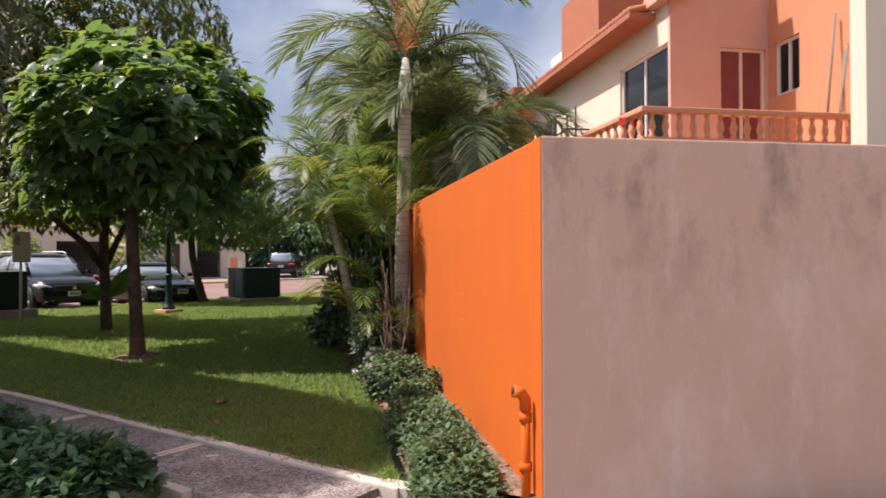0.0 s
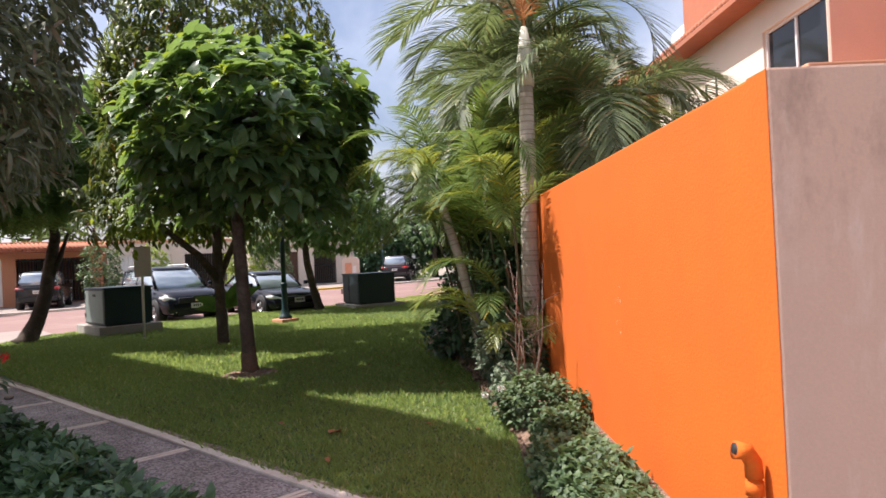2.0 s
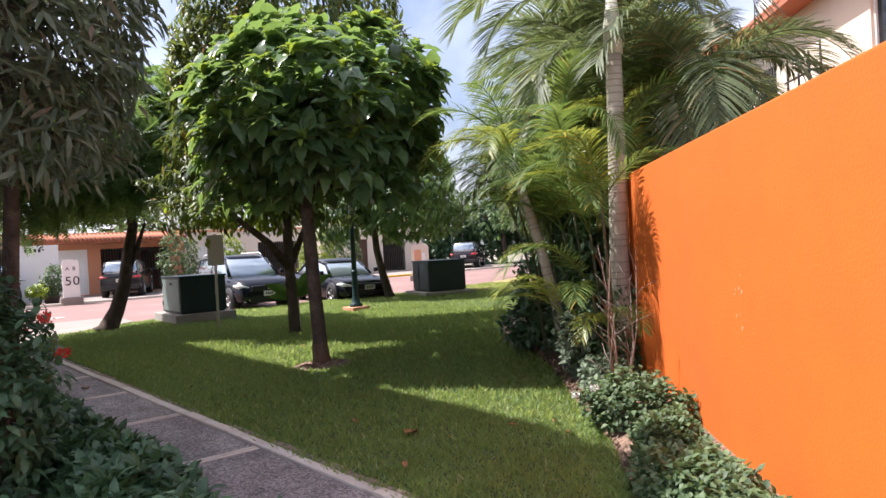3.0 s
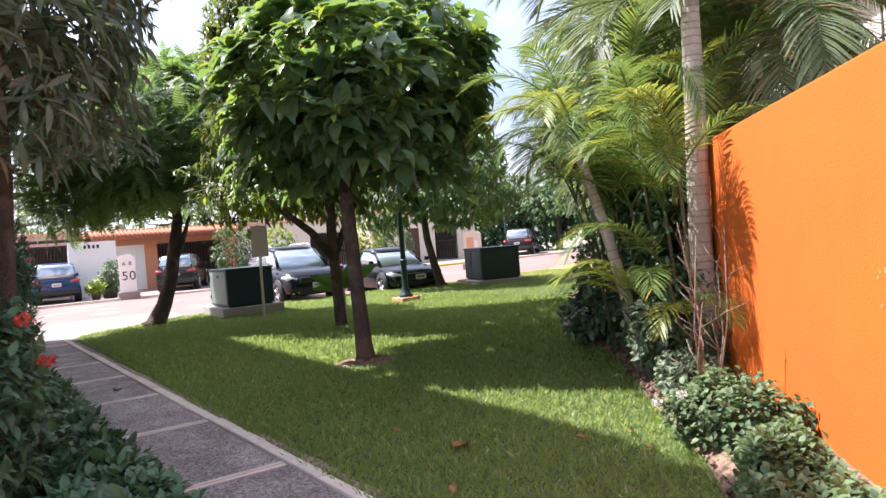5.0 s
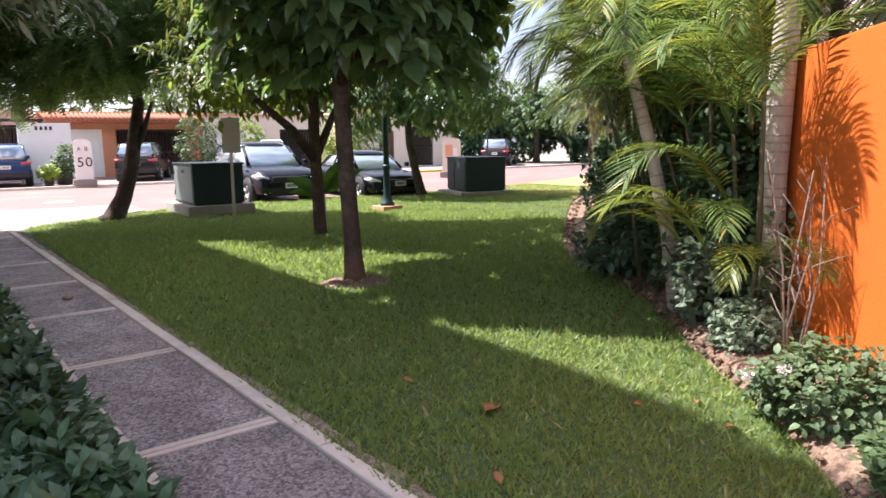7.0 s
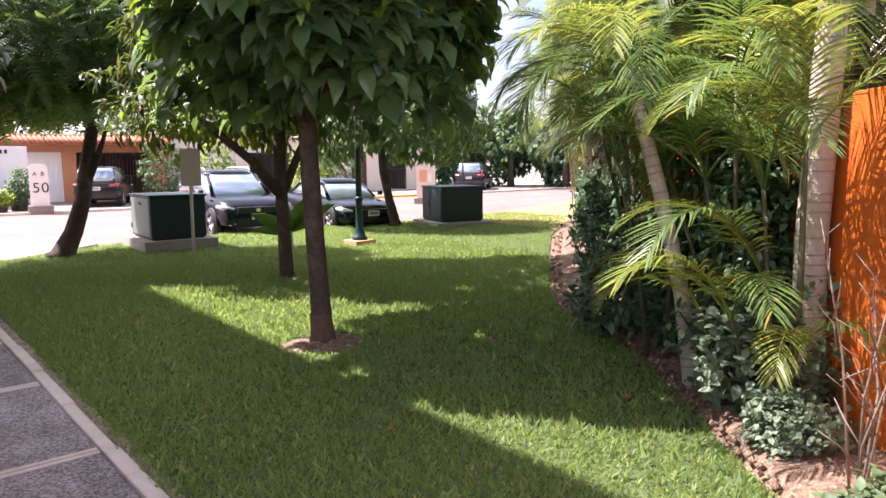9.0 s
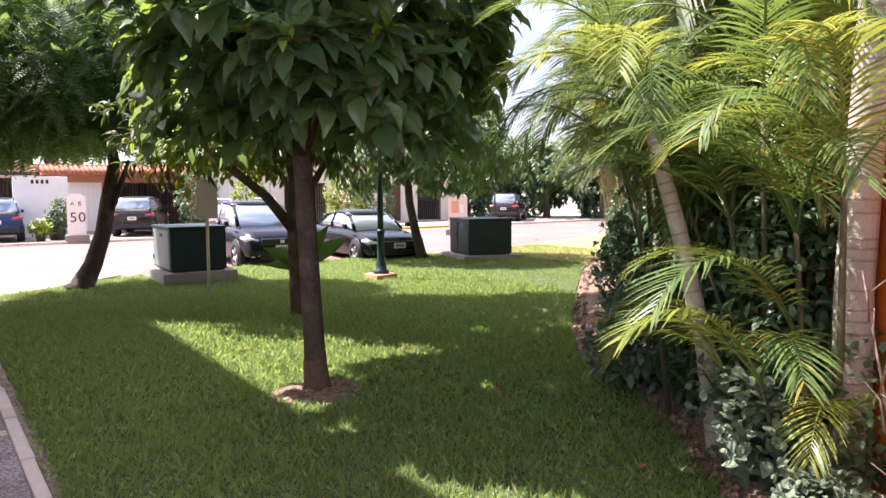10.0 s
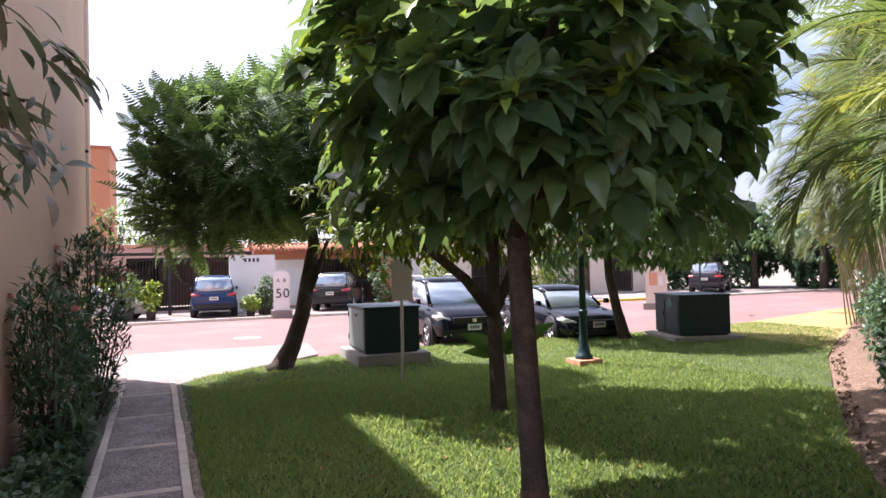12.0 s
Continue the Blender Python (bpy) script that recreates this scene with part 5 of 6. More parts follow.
def stone(at, r, label, seed, group="stones by the tree"):
    rng = np.random.default_rng(seed)
    bm = bmesh.new()
    bmesh.ops.create_icosphere(bm, subdivisions=2, radius=r)
    for v in bm.verts:
        v.co *= 1 + 0.35 * noise.noise(v.co * (1.4 / r) + Vector((seed, 0, 0)))
        v.co.z *= 0.6
        v.co += Vector(at) + Vector((0, 0, r * 0.35))
    ob = part("stone", bm, M["stone"], smooth=True)
    return tagged(ob, label, "stone", group)


for i, (dx, dy, r) in enumerate(((0.22, -0.17, 0.035), (0.25, 0.08, 0.045), (0.18, 0.24, 0.03), (0.08, -0.27, 0.035), (0.21, -0.05, 0.025), (-0.06, 0.29, 0.035))):
    stone((NONI_AT[0] + dx * 1.2, NONI_AT[1] + dy * 1.2, 0.0), r, "small brown stone in the bare soil", i)
stone((-10.95, 3.28, 0.0), 0.05, "pale stone lying on the footpath", 20, "")

palm("palm", (*ab(5.0, -0.11), 0), "slim ringed palm with a pale crownshaft", [(0, 0, -0.05), (-0.02, 0.0, 1.2), (0.03, -0.01, 2.4), (0.04, 0.0, 3.25)], 0.105, 0.075, [], 0.62, 5,
     single=(("grey", 0, -41, 16, 1.0), ("grey", 0, 136, 20, 0.95), ("grey", 1, -95, 34, 0.9), ("grey", 1, 55, 20, 1.0), ("dry", 0, 10, 16, 0.8), ("dry", 1, 150, 20, 0.75), ("grey", 2, 95, 34, 0.9)))
palm("palm", (-6.86, 7.22, 0), "leaning thin palm with yellow-green fronds", [(0, 0, -0.05), (-0.08, -0.05, 0.7), (-0.24, -0.12, 1.45), (-0.38, -0.19, 2.0), (-0.42, -0.20, 2.16)], 0.062, 0.046, [], 0.22, 9, shaft_mat="greencane",
     single=(("green", 3, 125, 0, 0.62), ("green", 3, 165, -6, 0.56), ("lime", 3, 70, 0, 0.6), ("green", 3, -140, 4, 0.6), ("lime", 3, 142, 18, 0.74), ("lime", 2, 108, 14, 0.76), ("lime", 2, 176, 14, 0.70), ("lime", 3, -150, 22, 0.70), ("green", 1, -40, 8, 0.80), ("green", 1, 30, 8, 0.80), ("lime", 1, 80, 10, 0.78), ("green", 2, 150, 30, 0.7)))
areca = thing("areca_palm", (-6.2, 6.95, 0.04), 0, "areca clump with arching yellow-green fronds over the bed", "palm tree")
for (bx, by, top, fronds) in (
        (-0.10, -0.02, (-0.18, -0.12, 0.62), (("lime", 2, 160, 24, 0.70), ("lime", 3, 128, 30, 0.60), ("green", 2, -140, 20, 0.55))),
        (-0.32, 0.05, (-0.45, -0.02, 0.62), (("lime", 2, 104, 22, 0.60), ("lime", 3, 140, 24, 0.50))),
        (0.05, 0.02, (0.02, -0.14, 0.92), (("lime", 2, 128, 26, 0.68), ("green", 3, 172, 34, 0.6))),
        (0.14, -0.02, (0.24, -0.18, 1.70), (("lime", 3, 142, 30, 0.64), ("lime", 1, -165, 26, 0.80), ("lime", 1, 118, 30, 0.75), ("green", 2, -80, 24, 0.6), ("green", 2, 170, 20, 0.6))),
        (0.10, -0.10, (0.24, -0.16, 0.50), (("lime", 3, -165, 24, 0.46), ("green", 3, -120, 30, 0.42))),
        (-0.05, 0.10, (-0.10, 0.05, 1.45), (("green", 2, 150, 26, 0.72), ("green", 2, -178, 30, 0.66), ("green", 1, 80, 24, 0.7), ("lime", 2, 120, 36, 0.62), ("green", 3, -140, 36, 0.6)))):
    tip = Vector(top)
    foot = Vector((bx, by, -0.05))
    tube("cane", [foot, foot.lerp(tip, 0.5) + Vector((0.02, 0.02, 0.0)), tip], [0.024, 0.019, 0.014], M["greencane"], areca, 8)
    for fr_ in fronds:
        hang(areca, tip, *fr_)
clump("areca_palm", (*ab(5.75, -0.30), 0.05), "dense areca clump with arching green fronds", 7, 62, ("green", "green", "green", "lime"), 0.26, 2.5, 0.70, 4, (0, 360), 22)
clump("areca_palm", (*ab(6.5, -0.42), 0.05), "dense areca clump with arching green fronds", 7, 66, ("green", "green", "green", "lime"), 0.38, 2.8, 0.72, 4, (0, 360), 22)
clump("areca_palm", (*ab(7.5, -0.5), 0.05), "dense areca clump with arching green fronds", 8, 63, ("green", "green", "lime"), 0.3, 2.5, 0.52, 4, (0, 360), 24)
palm("palm", (*ab(7.4, 0.55), 0), "tall palm with long grey-green arching fronds", [(0, 0, -0.05), (0, 0, 1.6), (-0.1, 0, 3.3), (-0.15, 0, 4.2)], 0.07, 0.055, [("grey", 9, 18, 1.0), ("green", 6, 14, 0.9)], 0.4, 14, False, "bark")
palm("palm", (*ab(6.5, 0.8), 0), "palm with dense dark arching fronds", [(0, 0, -0.05), (0.03, 0, 1.6), (0.06, 0, 2.8)], 0.06, 0.05, [("grey", 9, 10, 0.95), ("green", 7, -8, 0.85), ("green", 5, -26, 0.75)], 0.3, 17, False, "bark")
palm("palm", (*ab(8.4, 0.5), 0), "palm with dense dark arching fronds", [(0, 0, -0.05), (0.03, 0, 1.8), (0.0, 0, 3.6)], 0.1, 0.08, [("grey", 9, 18, 1.0), ("green", 5, 14, 0.85)], 0.45, 18)
palm("palm", (*ab(9.4, 0.4), 0), "tall palm with long grey-green arching fronds", [(0, 0, -0.05), (0.05, 0, 1.6), (0.1, 0, 3.6)], 0.12, 0.09, [("grey", 9, 18, 1.0), ("green", 5, 12, 0.9)], 0.5, 15)
palm("palm", (-9.4, 12.4, 0), "palm with green arching fronds", [(0, 0, -0.05), (0.05, 0, 1.8), (0.1, 0, 3.6)], 0.1, 0.08, [("green", 9, 14, 1.1), ("lime", 3, 0, 1.0)], 0.4, 16)
for k, (x, y, h) in enumerate(((-10.9, 12.7, 5.2), (-12.1, 14.1, 5.8), (-13.3, 15.2, 6.0), (-14.6, 16.6, 6.2), (-16.6, 18.9, 6.2), (-19.2, 22.2, 6.2), (-10.2, 13.4, 4.8), (-12.6, 16.4, 5.0), (-15.6, 19.8, 5.0), (-18.4, 20.4, 4.2), (-21.4, 24.4, 3.8), (-14.4, 17.6, 4.8), (-17.4, 21.6, 5.0), (-9.3, 10.9, 3.9), (-8.5, 10.3, 4.2))):
    clump("areca_palm", (x, y, 0.03), "sunlit areca clump with tall pale canes along the garden edge", 16, 70 + k, ("green", "lime", "grey", "lime"), 0.6, h, 0.9, 5, (0, 360), 14, "tancane", 0.26)

palm("palm", (*ab(5.6, 0.9), 0), "dark palm behind the orange wall with drooping grey fronds", [(0, 0, -0.05), (0.03, 0, 1.8), (0.0, 0, 2.8)], 0.06, 0.05, [("grey", 10, 6, 0.78), ("grey", 9, -16, 0.72)], 0.3, 27, False, "bark")

# low plants of the bed
hedge_row("ground_cover", lambda x: ((6.6 - 0.945 * (x + 5.5)) - (0.38 + 0.30 * np.clip((x + 4.75) / 0.8, 0, 1)) - 0.10 * np.sin(x * 4), (6.6 - 0.945 * (x + 5.5)) + 0.02), -4.75, -2.6, "leafy grey-green bedding along the foot of the orange wall", 3600, TINY, "shrub", 81, 0.32, 0.75)
shrub("shrub", (*ab(4.55, -0.36), 0.05), "pale leafy plant on the dry soil", (0.27, 0.25, 0.26), 300, TINY, "palegreen", 82, 0.75)
shrub("shrub", (-6.45, 7.2, 0.05), "straggly pale-leaved plant under the palms", (0.45, 0.5, 0.75), 170, TINY, "palegreen", 83, 1.2)
shrub("shrub", (*ab(5.2, -0.48), 0.05), "straggly pale-leaved plant round the cane foot", (0.26, 0.26, 0.55), 90, TINY, "palegreen", 86, 1.25)
shrub("shrub", (-6.15, 7.2, 0.05), "dark leafy undergrowth at the foot of the palms", (0.42, 0.42, 0.9), 420, TINY, "shrub", 84, 1.0)
shrub("shrub", (*ab(3.3, -0.40), 0.05), "bushy green plant with a white bloom", (0.42, 0.26, 0.34), 560, TINY, "shrub", 85, 0.8, lump=0.45, flowers=2, flowerm="whiteflower", flower_size=0.8)
for k, (x, y, r, h) in enumerate(((*ab(7.4, -0.75), 0.5, 0.8), (-9.75, 10.0, 0.45, 1.3), (-8.6, 9.6, 0.65, 2.1), (-9.85, 10.8, 0.7, 2.3), (-10.9, 12.0, 0.75, 1.4), (-12.1, 13.4, 0.8, 1.5), (-13.4, 15.0, 0.8, 1.4), (-15.0, 16.8, 0.8, 1.6), (*ab(6.6, -0.42), 0.32, 0.7))):
    shrub("shrub", (x, y, 0.03), "dense dark green bush at the lawn's edge", (r, r, h), 330, SMALL, "hedge", 90 + k, 0.95)

for k, (a_, b_, r, h) in enumerate(((5.45, -0.22, 0.40, 1.9), (6.1, -0.26, 0.42, 2.1), (6.8, -0.28, 0.45, 2.2))):
    shrub("shrub", (*ab(a_, b_), 0.03), "tall dark leafy shrub between the palms and the wall", (r, 0.34, h), 520, SMALL, "hedge", 120 + k, 0.8, 10, inner=0.2)

# bare twigs by the wall
tw = thing("dead_bush", (*ab(3.85, -0.38), 0.05), 0, "leafless grey-brown twigs standing in the bed", "bush")
trng = np.random.default_rng(5)
for k in range(5):
    a = trng.random() * 6.28
    h = 0.75 + 0.65 * trng.random()
    p0 = Vector((0.05 * math.cos(a), 0.05 * math.sin(a), -0.03))
    p1 = p0 + Vector((0.18 * math.cos(a), 0.18 * math.sin(a), h * 0.5))
    p2 = p1 + Vector((0.16 * math.cos(a + 0.6), 0.16 * math.sin(a + 0.6), h * 0.5))
    v1 = [tube_arrays([p0, p1, p2], [0.008, 0.006, 0.003], 6)]
    for j in range(6):
        b = p0.lerp(p1, 0.5).lerp(p2, 0.1 + 0.14 * j)
        c = b + Vector((0.14 * trng.normal(), 0.14 * trng.normal(), 0.2))
        v1.append(tube_arrays([b, b.lerp(c, 0.5) + Vector((0.02 * trng.normal(), 0.02 * trng.normal(), 0.03)), c], [0.005, 0.0036, 0.002], 5))
    raw("twig", *join_arrays(v1), M["twig"], tw, True)

# hedge, flowering shrubs and cane tree between the path and the yard
hedge_row("hedge", lambda x: (np.full_like(x, 2.2), 2.92 + 0.022 * x + 0.05 * np.sin(x * 5)), -14.5, -4.4, "low dark green hedge along the footpath", 6800, SMALL, "hedge", 101, 0.36, 0.85)
shrub("flowering_shrub", (-6.85, 1.90, 0), "dark shrub with clusters of red flowers", (0.62, 0.36, 1.6), 900, SMALL, "hedge", 102, 0.75, 16, flowers=34, flowerm="flower", flower_size=1.1)
shrub("oleander", (-15.9, 2.42, 0), "tall oleander with narrow leaves and pink flowers", (0.62, 0.42, 2.6), 760, blade(0.13, 0.026, 3, 0.1, 0.3), "hedge", 104, 1.0, 14, flowers=26, flowerm="pinkflower", flower_size=0.9)
shrub("oleander", (-13.0, 2.38, 0), "dark oleander bush against the peach wall", (0.42, 0.33, 1.75), 480, blade(0.14, 0.024, 3, 0.1, 0.3), "hedge", 105, 1.0, 12, flowers=4, flowerm="pinkflower", flower_size=0.9)


def cane_tree(at, label, n_canes, height, centre, rad, tips_n, seed):
    rng = np.random.default_rng(seed)
    t = thing("cane_tree", at, 0, label, "tree")
    tips, out = crown_points(tips_n, centre, rad, rng, 0.3, 0.45, -0.9, 8)
    for k in range(n_canes):
        a = rng.random() * 6.28
        b = Vector((0.22 * math.cos(a), 0.15 * math.sin(a), -0.04))
        e = b + Vector((0.5 * math.cos(a) * rng.random(), 0.5 * math.sin(a) * rng.random(), height * (0.8 + 0.3 * rng.random())))
        m = b.lerp(e, 0.5) + Vector((0.05 * rng.normal(), 0.05 * rng.normal(), 0))
        tube("cane", [b, b.lerp(m, 0.5), m, m.lerp(e, 0.5), e], [0.065, 0.058, 0.052, 0.045, 0.03], M["cane"] if k % 2 else M["bark"], t, 10)
    items = []
    for k in range(26):
        q = tips[int(rng.integers(len(tips)))]
        a = Vector((0.15 * rng.normal(), 0.15 * rng.normal(), height * (0.5 + 0.4 * rng.random())))
        items.append(tube_arrays([a, a.lerp(Vector(q), 0.5) + Vector((0, 0, 0.15)), Vector(q)], [0.02, 0.013, 0.005], 6))
    raw("twig_tangle", *join_arrays(items), M["bark"], t, True)["kind"] = "stuff"
    # an outer bough that hangs over the footpath
    bough = np.array([(-0.40 + 0.10 * k, 0.88 + 0.10 * (k % 3), 2.28 + 0.14 * (k * 3 % 5)) for k in range(7)])
    for q in bough:
        tube("bough", [(0.1, 0.0, 2.3), (q[0] * 0.6, 0.4, q[2] + 0.25), tuple(q)], [0.022, 0.013, 0.005], M["bark"], t, 6)
    tips, out = np.concatenate([tips, np.repeat(bough, 3, axis=0) + 0.10 * rng.normal(size=(21, 3))]), np.concatenate([out, np.tile((0.2, 0.8, -0.3), (21, 1))])
    pos, d, up = rosettes(tips, out * 0.6 + np.array([0, 0, 0.5]), 13, rng, 0.08, 1.1)
    up = up + 0.5 * rng.normal(size=up.shape)
    v, f = spread(LANCE, pos, facing(d, up), 0.55 + 0.42 * rng.random(len(pos)))
    ob = raw("crown", v, f, M["cane_leaf"], t, True)
    ob["kind"] = "stuff"


# upper crown is out of view, made taller to throw shade on the path
cane_tree((-7.85, 1.98, 0), "many-stemmed tree with drooping lance-shaped leaves", 7, 3.9, (0.0, -0.14, 4.25), (1.58, 1.42, 2.4), 2300, 111)


# ---- fixtures on the lawn ----
def transformer(at, rz, label, w, d, h, slab):
    t = thing("transformer_box", at, rz, label, "utility box", "electrical boxes on the lawn")
    boxed("plinth", (-d / 2 - slab, d / 2 + slab, -w / 2 - slab, w / 2 + slab, -0.12, 0.2), M["concrete"], t, "weathered concrete plinth", 0.015)
    boxed("cabinet", (-d / 2, d / 2, -w / 2, w / 2, 0.23, 0.2 + h - 0.02), M["green_metal"], t, bevel=0.012)
    boxed("base_frame", (-d / 2 + 0.04, d / 2 - 0.04, -w / 2 + 0.04, w / 2 - 0.04, 0.2, 0.23), M["black_iron"], t, bevel=0.0)
    boxed("lid", (-d / 2 - 0.025, d / 2 + 0.025, -w / 2 - 0.025, w / 2 + 0.025, 0.2 + h - 0.02, 0.2 + h + 0.02), M["green_metal"], t, bevel=0.012)
    return t


t = transformer((-18.95, 7.38, 0), radians(-2), "dark green electrical transformer box on a concrete plinth", 1.08, 1.5, 0.87, 0.17)
# pale colour stands in for light falling on this side of the cabinet
boxed("door", (-0.68, 0.68, -0.552, -0.541, 0.27, 1.02), M["pale_green_metal"], t, "cabinet door coloured pale for the light on that side", 0.003)
boxed("lock_plate", (-0.05, 0.16, -0.562, -0.553, 0.88, 0.94), M["black_iron"], t, bevel=0.002)
boxed("hinge", (-0.68, -0.64, -0.57, -0.553, 0.38, 0.48), M["green_metal"], t, bevel=0.002)
boxed("hinge", (-0.68, -0.64, -0.57, -0.553, 0.84, 0.94), M["green_metal"], t, bevel=0.002)
t = transformer((-18.72, 14.93, -0.1), radians(-16), "dark green electrical transformer box with a small front hatch", 1.2, 1.38, 0.92, 0.22)
boxed("hatch", (-0.64, -0.12, -0.613, -0.601, 0.28, 1.02), M["green_metal"], t, bevel=0.003)
boxed("hatch", (-0.08, 0.64, -0.613, -0.601, 0.28, 1.02), M["green_metal"], t, bevel=0.003)
boxed("handle", (-0.2, -0.16, -0.63, -0.614, 0.62, 0.74), M["black_iron"], t, bevel=0.002)

lamp = thing("street_lamp", (-16.25, 10.35, 0), 0, "dark green lamp post on a low brick-coloured base", "street lamp")
boxed("footing", (-0.24, 0.24, -0.24, 0.24, -0.1, 0.11), M["rail"], lamp, "apricot concrete footing", 0.012)
lathe("base", [(0.0, 0.11), (0.16, 0.11), (0.16, 0.16), (0.12, 0.19), (0.10, 0.3), (0.075, 0.36), (0.07, 0.9), (0.085, 0.93), (0.085, 0.97), (0.06, 1.0), (0.0, 1.0)], M["pole"], lamp, 14)
tube("pole", [(0, 0, 0.98), (0, 0, 2.2), (0, 0, 3.4)], [0.062, 0.057, 0.052], M["pole"], lamp, 14)
for k in range(4):
    a = k * math.pi / 2 + 0.78
    lathe("bolt", [(0.0, 0.165), (0.016, 0.165), (0.016, 0.185), (0.0, 0.185)], M["black_iron"], lamp, 6, m=Matrix.Translation((0.135 * math.cos(a), 0.135 * math.sin(a), 0)))

sign = thing("sign_post", (-16.05, 6.86, 0), 0, "thin white post with the blank back of a road sign", "sign")
tube("post", [(0, 0, -0.1), (0.01, 0.0, 1.0), (0.02, 0.01, 1.97)], [0.028] * 3, M["white"], sign, 10)
boxed("sign_plate", (-0.012, -0.004, -0.165, 0.165, 1.32, 1.95), M["white"], sign, "cream back of the sign plate", 0.002, pose(0.05, 0, 0, 0, 0, -30))
for z in (1.45, 1.8):
    boxed("bracket", (-0.03, 0.03, -0.03, 0.03, z, z + 0.03), M["alu"], sign, bevel=0.004)

# broad-leaved plant by the forked trunk
bp = thing("banana_plant", (-13.95, 7.62, 0), 0, "young banana plant with upright paddle leaves", "plant")
ban = blade(0.80, 0.27, 7, 0.35, 0.35, 0.03)
for (dx, dy, dz, sz) in ((0.42, 0.70, 0.62, 1.0), (0.20, 0.45, 0.95, 0.9), (-0.42, -0.62, 0.45, 0.85), (-0.30, -0.75, 0.15, 0.7), (0.5, -0.3, 0.7, 0.6)):
    v, f = spread(ban, np.array([[0, 0, 0.62]]), facing(np.array([[dx, dy, dz]]), np.array([[0.8, -0.5, 0.6]])), np.array([sz]))
    raw("leaf", v, f, M["banana"], bp, True)
tube("stalk", [(0, 0, -0.03), (0, 0, 0.3), (0.01, 0, 0.68)], [0.05, 0.045, 0.03], M["shaft"], bp, 10)

dl = thing("fallen_leaf", (-6.19, 4.53, 0.03), 0.4, "curled brown dead leaf lying on the lawn", "leaf")
v, f = blade(0.17, 0.10, 5, 0.5, 0.3, 0.12)
raw("leaf_blade", v, f, M["dead_leaf"], dl, True)
lrng = np.random.default_rng(77)
for k in range(26):
    x = -4.6 - 9 * lrng.random()
    y = 4.0 + 3.4 * lrng.random()
    if (x + 10) ** 2 + (y - 6) ** 2 < 0.2 or y > 3.9 + (-x - 3.2) * 0.75:
        continue
    d = thing("fallen_leaf", (x, y, 0.03), 6.28 * lrng.random(), "small dry leaf on the grass", "leaf", "dry leaves on the lawn")
    v, f = blade(0.09, 0.045, 3, 0.4, 0.3, 0.1)
    raw("leaf_blade", v, f, M["dead_leaf"], d, True)

# ---- grass blades on the part of the lawn that is walked past ----
def inside(poly, x, y):
    ins = np.zeros(len(x), bool)
    n = len(poly)
    for i in range(n):
        (x0, y0), (x1, y1) = poly[i], poly[(i + 1) % n]
        c = ((y0 > y) != (y1 > y)) & (x < (x1 - x0) * (y - y0) / ((y1 - y0) + 1e-9) + x0)
        ins ^= c
    return ins


def grass(name, poly, n, x_near, x_far, y0, y1, power, seed, h, broad=1.0, label="short dense blades of mown grass"):
    rng = np.random.default_rng(seed)
    x = x_near - (x_near - x_far) * rng.random(n) ** power
    y = y0 + (y1 - y0) * rng.random(n)
    k = inside(poly, x, y)
    k &= (x - NONI_AT[0]) ** 2 + (y - NONI_AT[1]) ** 2 > 0.36 ** 2
    x, y = x[k], y[k]
    n = len(x)
    a = rng.random(n) * 6.28
    tuft = np.array([noise.noise((p * 3.1, q * 3.1, seed)) + 0.8 * noise.noise((p * 9, q * 9, 4)) for p, q in zip(x, y)])
    hh = h * (0.45 + 1.0 * rng.random(n)) * (1 + 0.06 * (x_near - x)) * (1 + 0.55 * tuft)
    w = broad * (0.0045 + 0.0035 * rng.random(n)) * (1 + 0.10 * (x_near - x))
    lean = 1.3 * rng.random(n)
    b = rng.random(n) * 6.28
    base = np.stack([x, y, np.zeros(n) - 0.004], 1)
    side = np.stack([np.cos(a), np.sin(a), np.zeros(n)], 1) * w[:, None]
    tip = base + np.stack([np.cos(b) * lean, np.sin(b) * lean, np.ones(n)], 1) * hh[:, None]
    v = np.stack([base - side, base + side, tip], 1).reshape(-1, 3)
    f = np.arange(3 * n).reshape(-1, 3)
    return tagged(raw(name, v, f, M["grass"]), label, "grass", kind="stuff")


grass("grass", LAWN + BED[::-1] + [(-4.3, 4.75)], 330000, -3.3, -17.0, 3.7, 12.0, 1.9, 1, 0.032)
grass("grass", LAWN + BED[::-1] + [(-4.3, 4.75)], 30000, -3.3, -14.0, 3.7, 12.0, 1.6, 5, 0.042, 1.8, "broad coarse blades standing out of the lawn")
grass("grass", LAWN + BED[::-1] + [(-4.3, 4.75)], 110000, -13.0, -20.6, 3.7, 19.0, 1.0, 3, 0.034)
grass("grass", [(-10.4, 2.08), (-10.4, 2.64), (-17.6, 2.44), (-19.5, 2.1)], 16000, -12.6, -20.5, 1.6, 2.8, 1.0, 2, 0.05)

# ---- cars ----
def loft(sections, close=True):
    """Quads between equal rings of points."""
    n = len(sections[0])
    v = np.array([p for s in sections for p in s])
    f = []
    for i in range(len(sections) - 1):
        for j in range(n):
            k = (j + 1) % n
            f.append((i * n + j, i * n + k, (i + 1) * n + k, (i + 1) * n + j))
    if close:
        for i, flip in ((0, 1), (len(sections) - 1, 0)):
            for j in range(n // 2 - 1):
                q = (i * n + j, i * n + j + 1, i * n + n - 2 - j, i * n + n - 1 - j)
                f.append(q[::-1] if flip else q)
    return v, np.array(f)


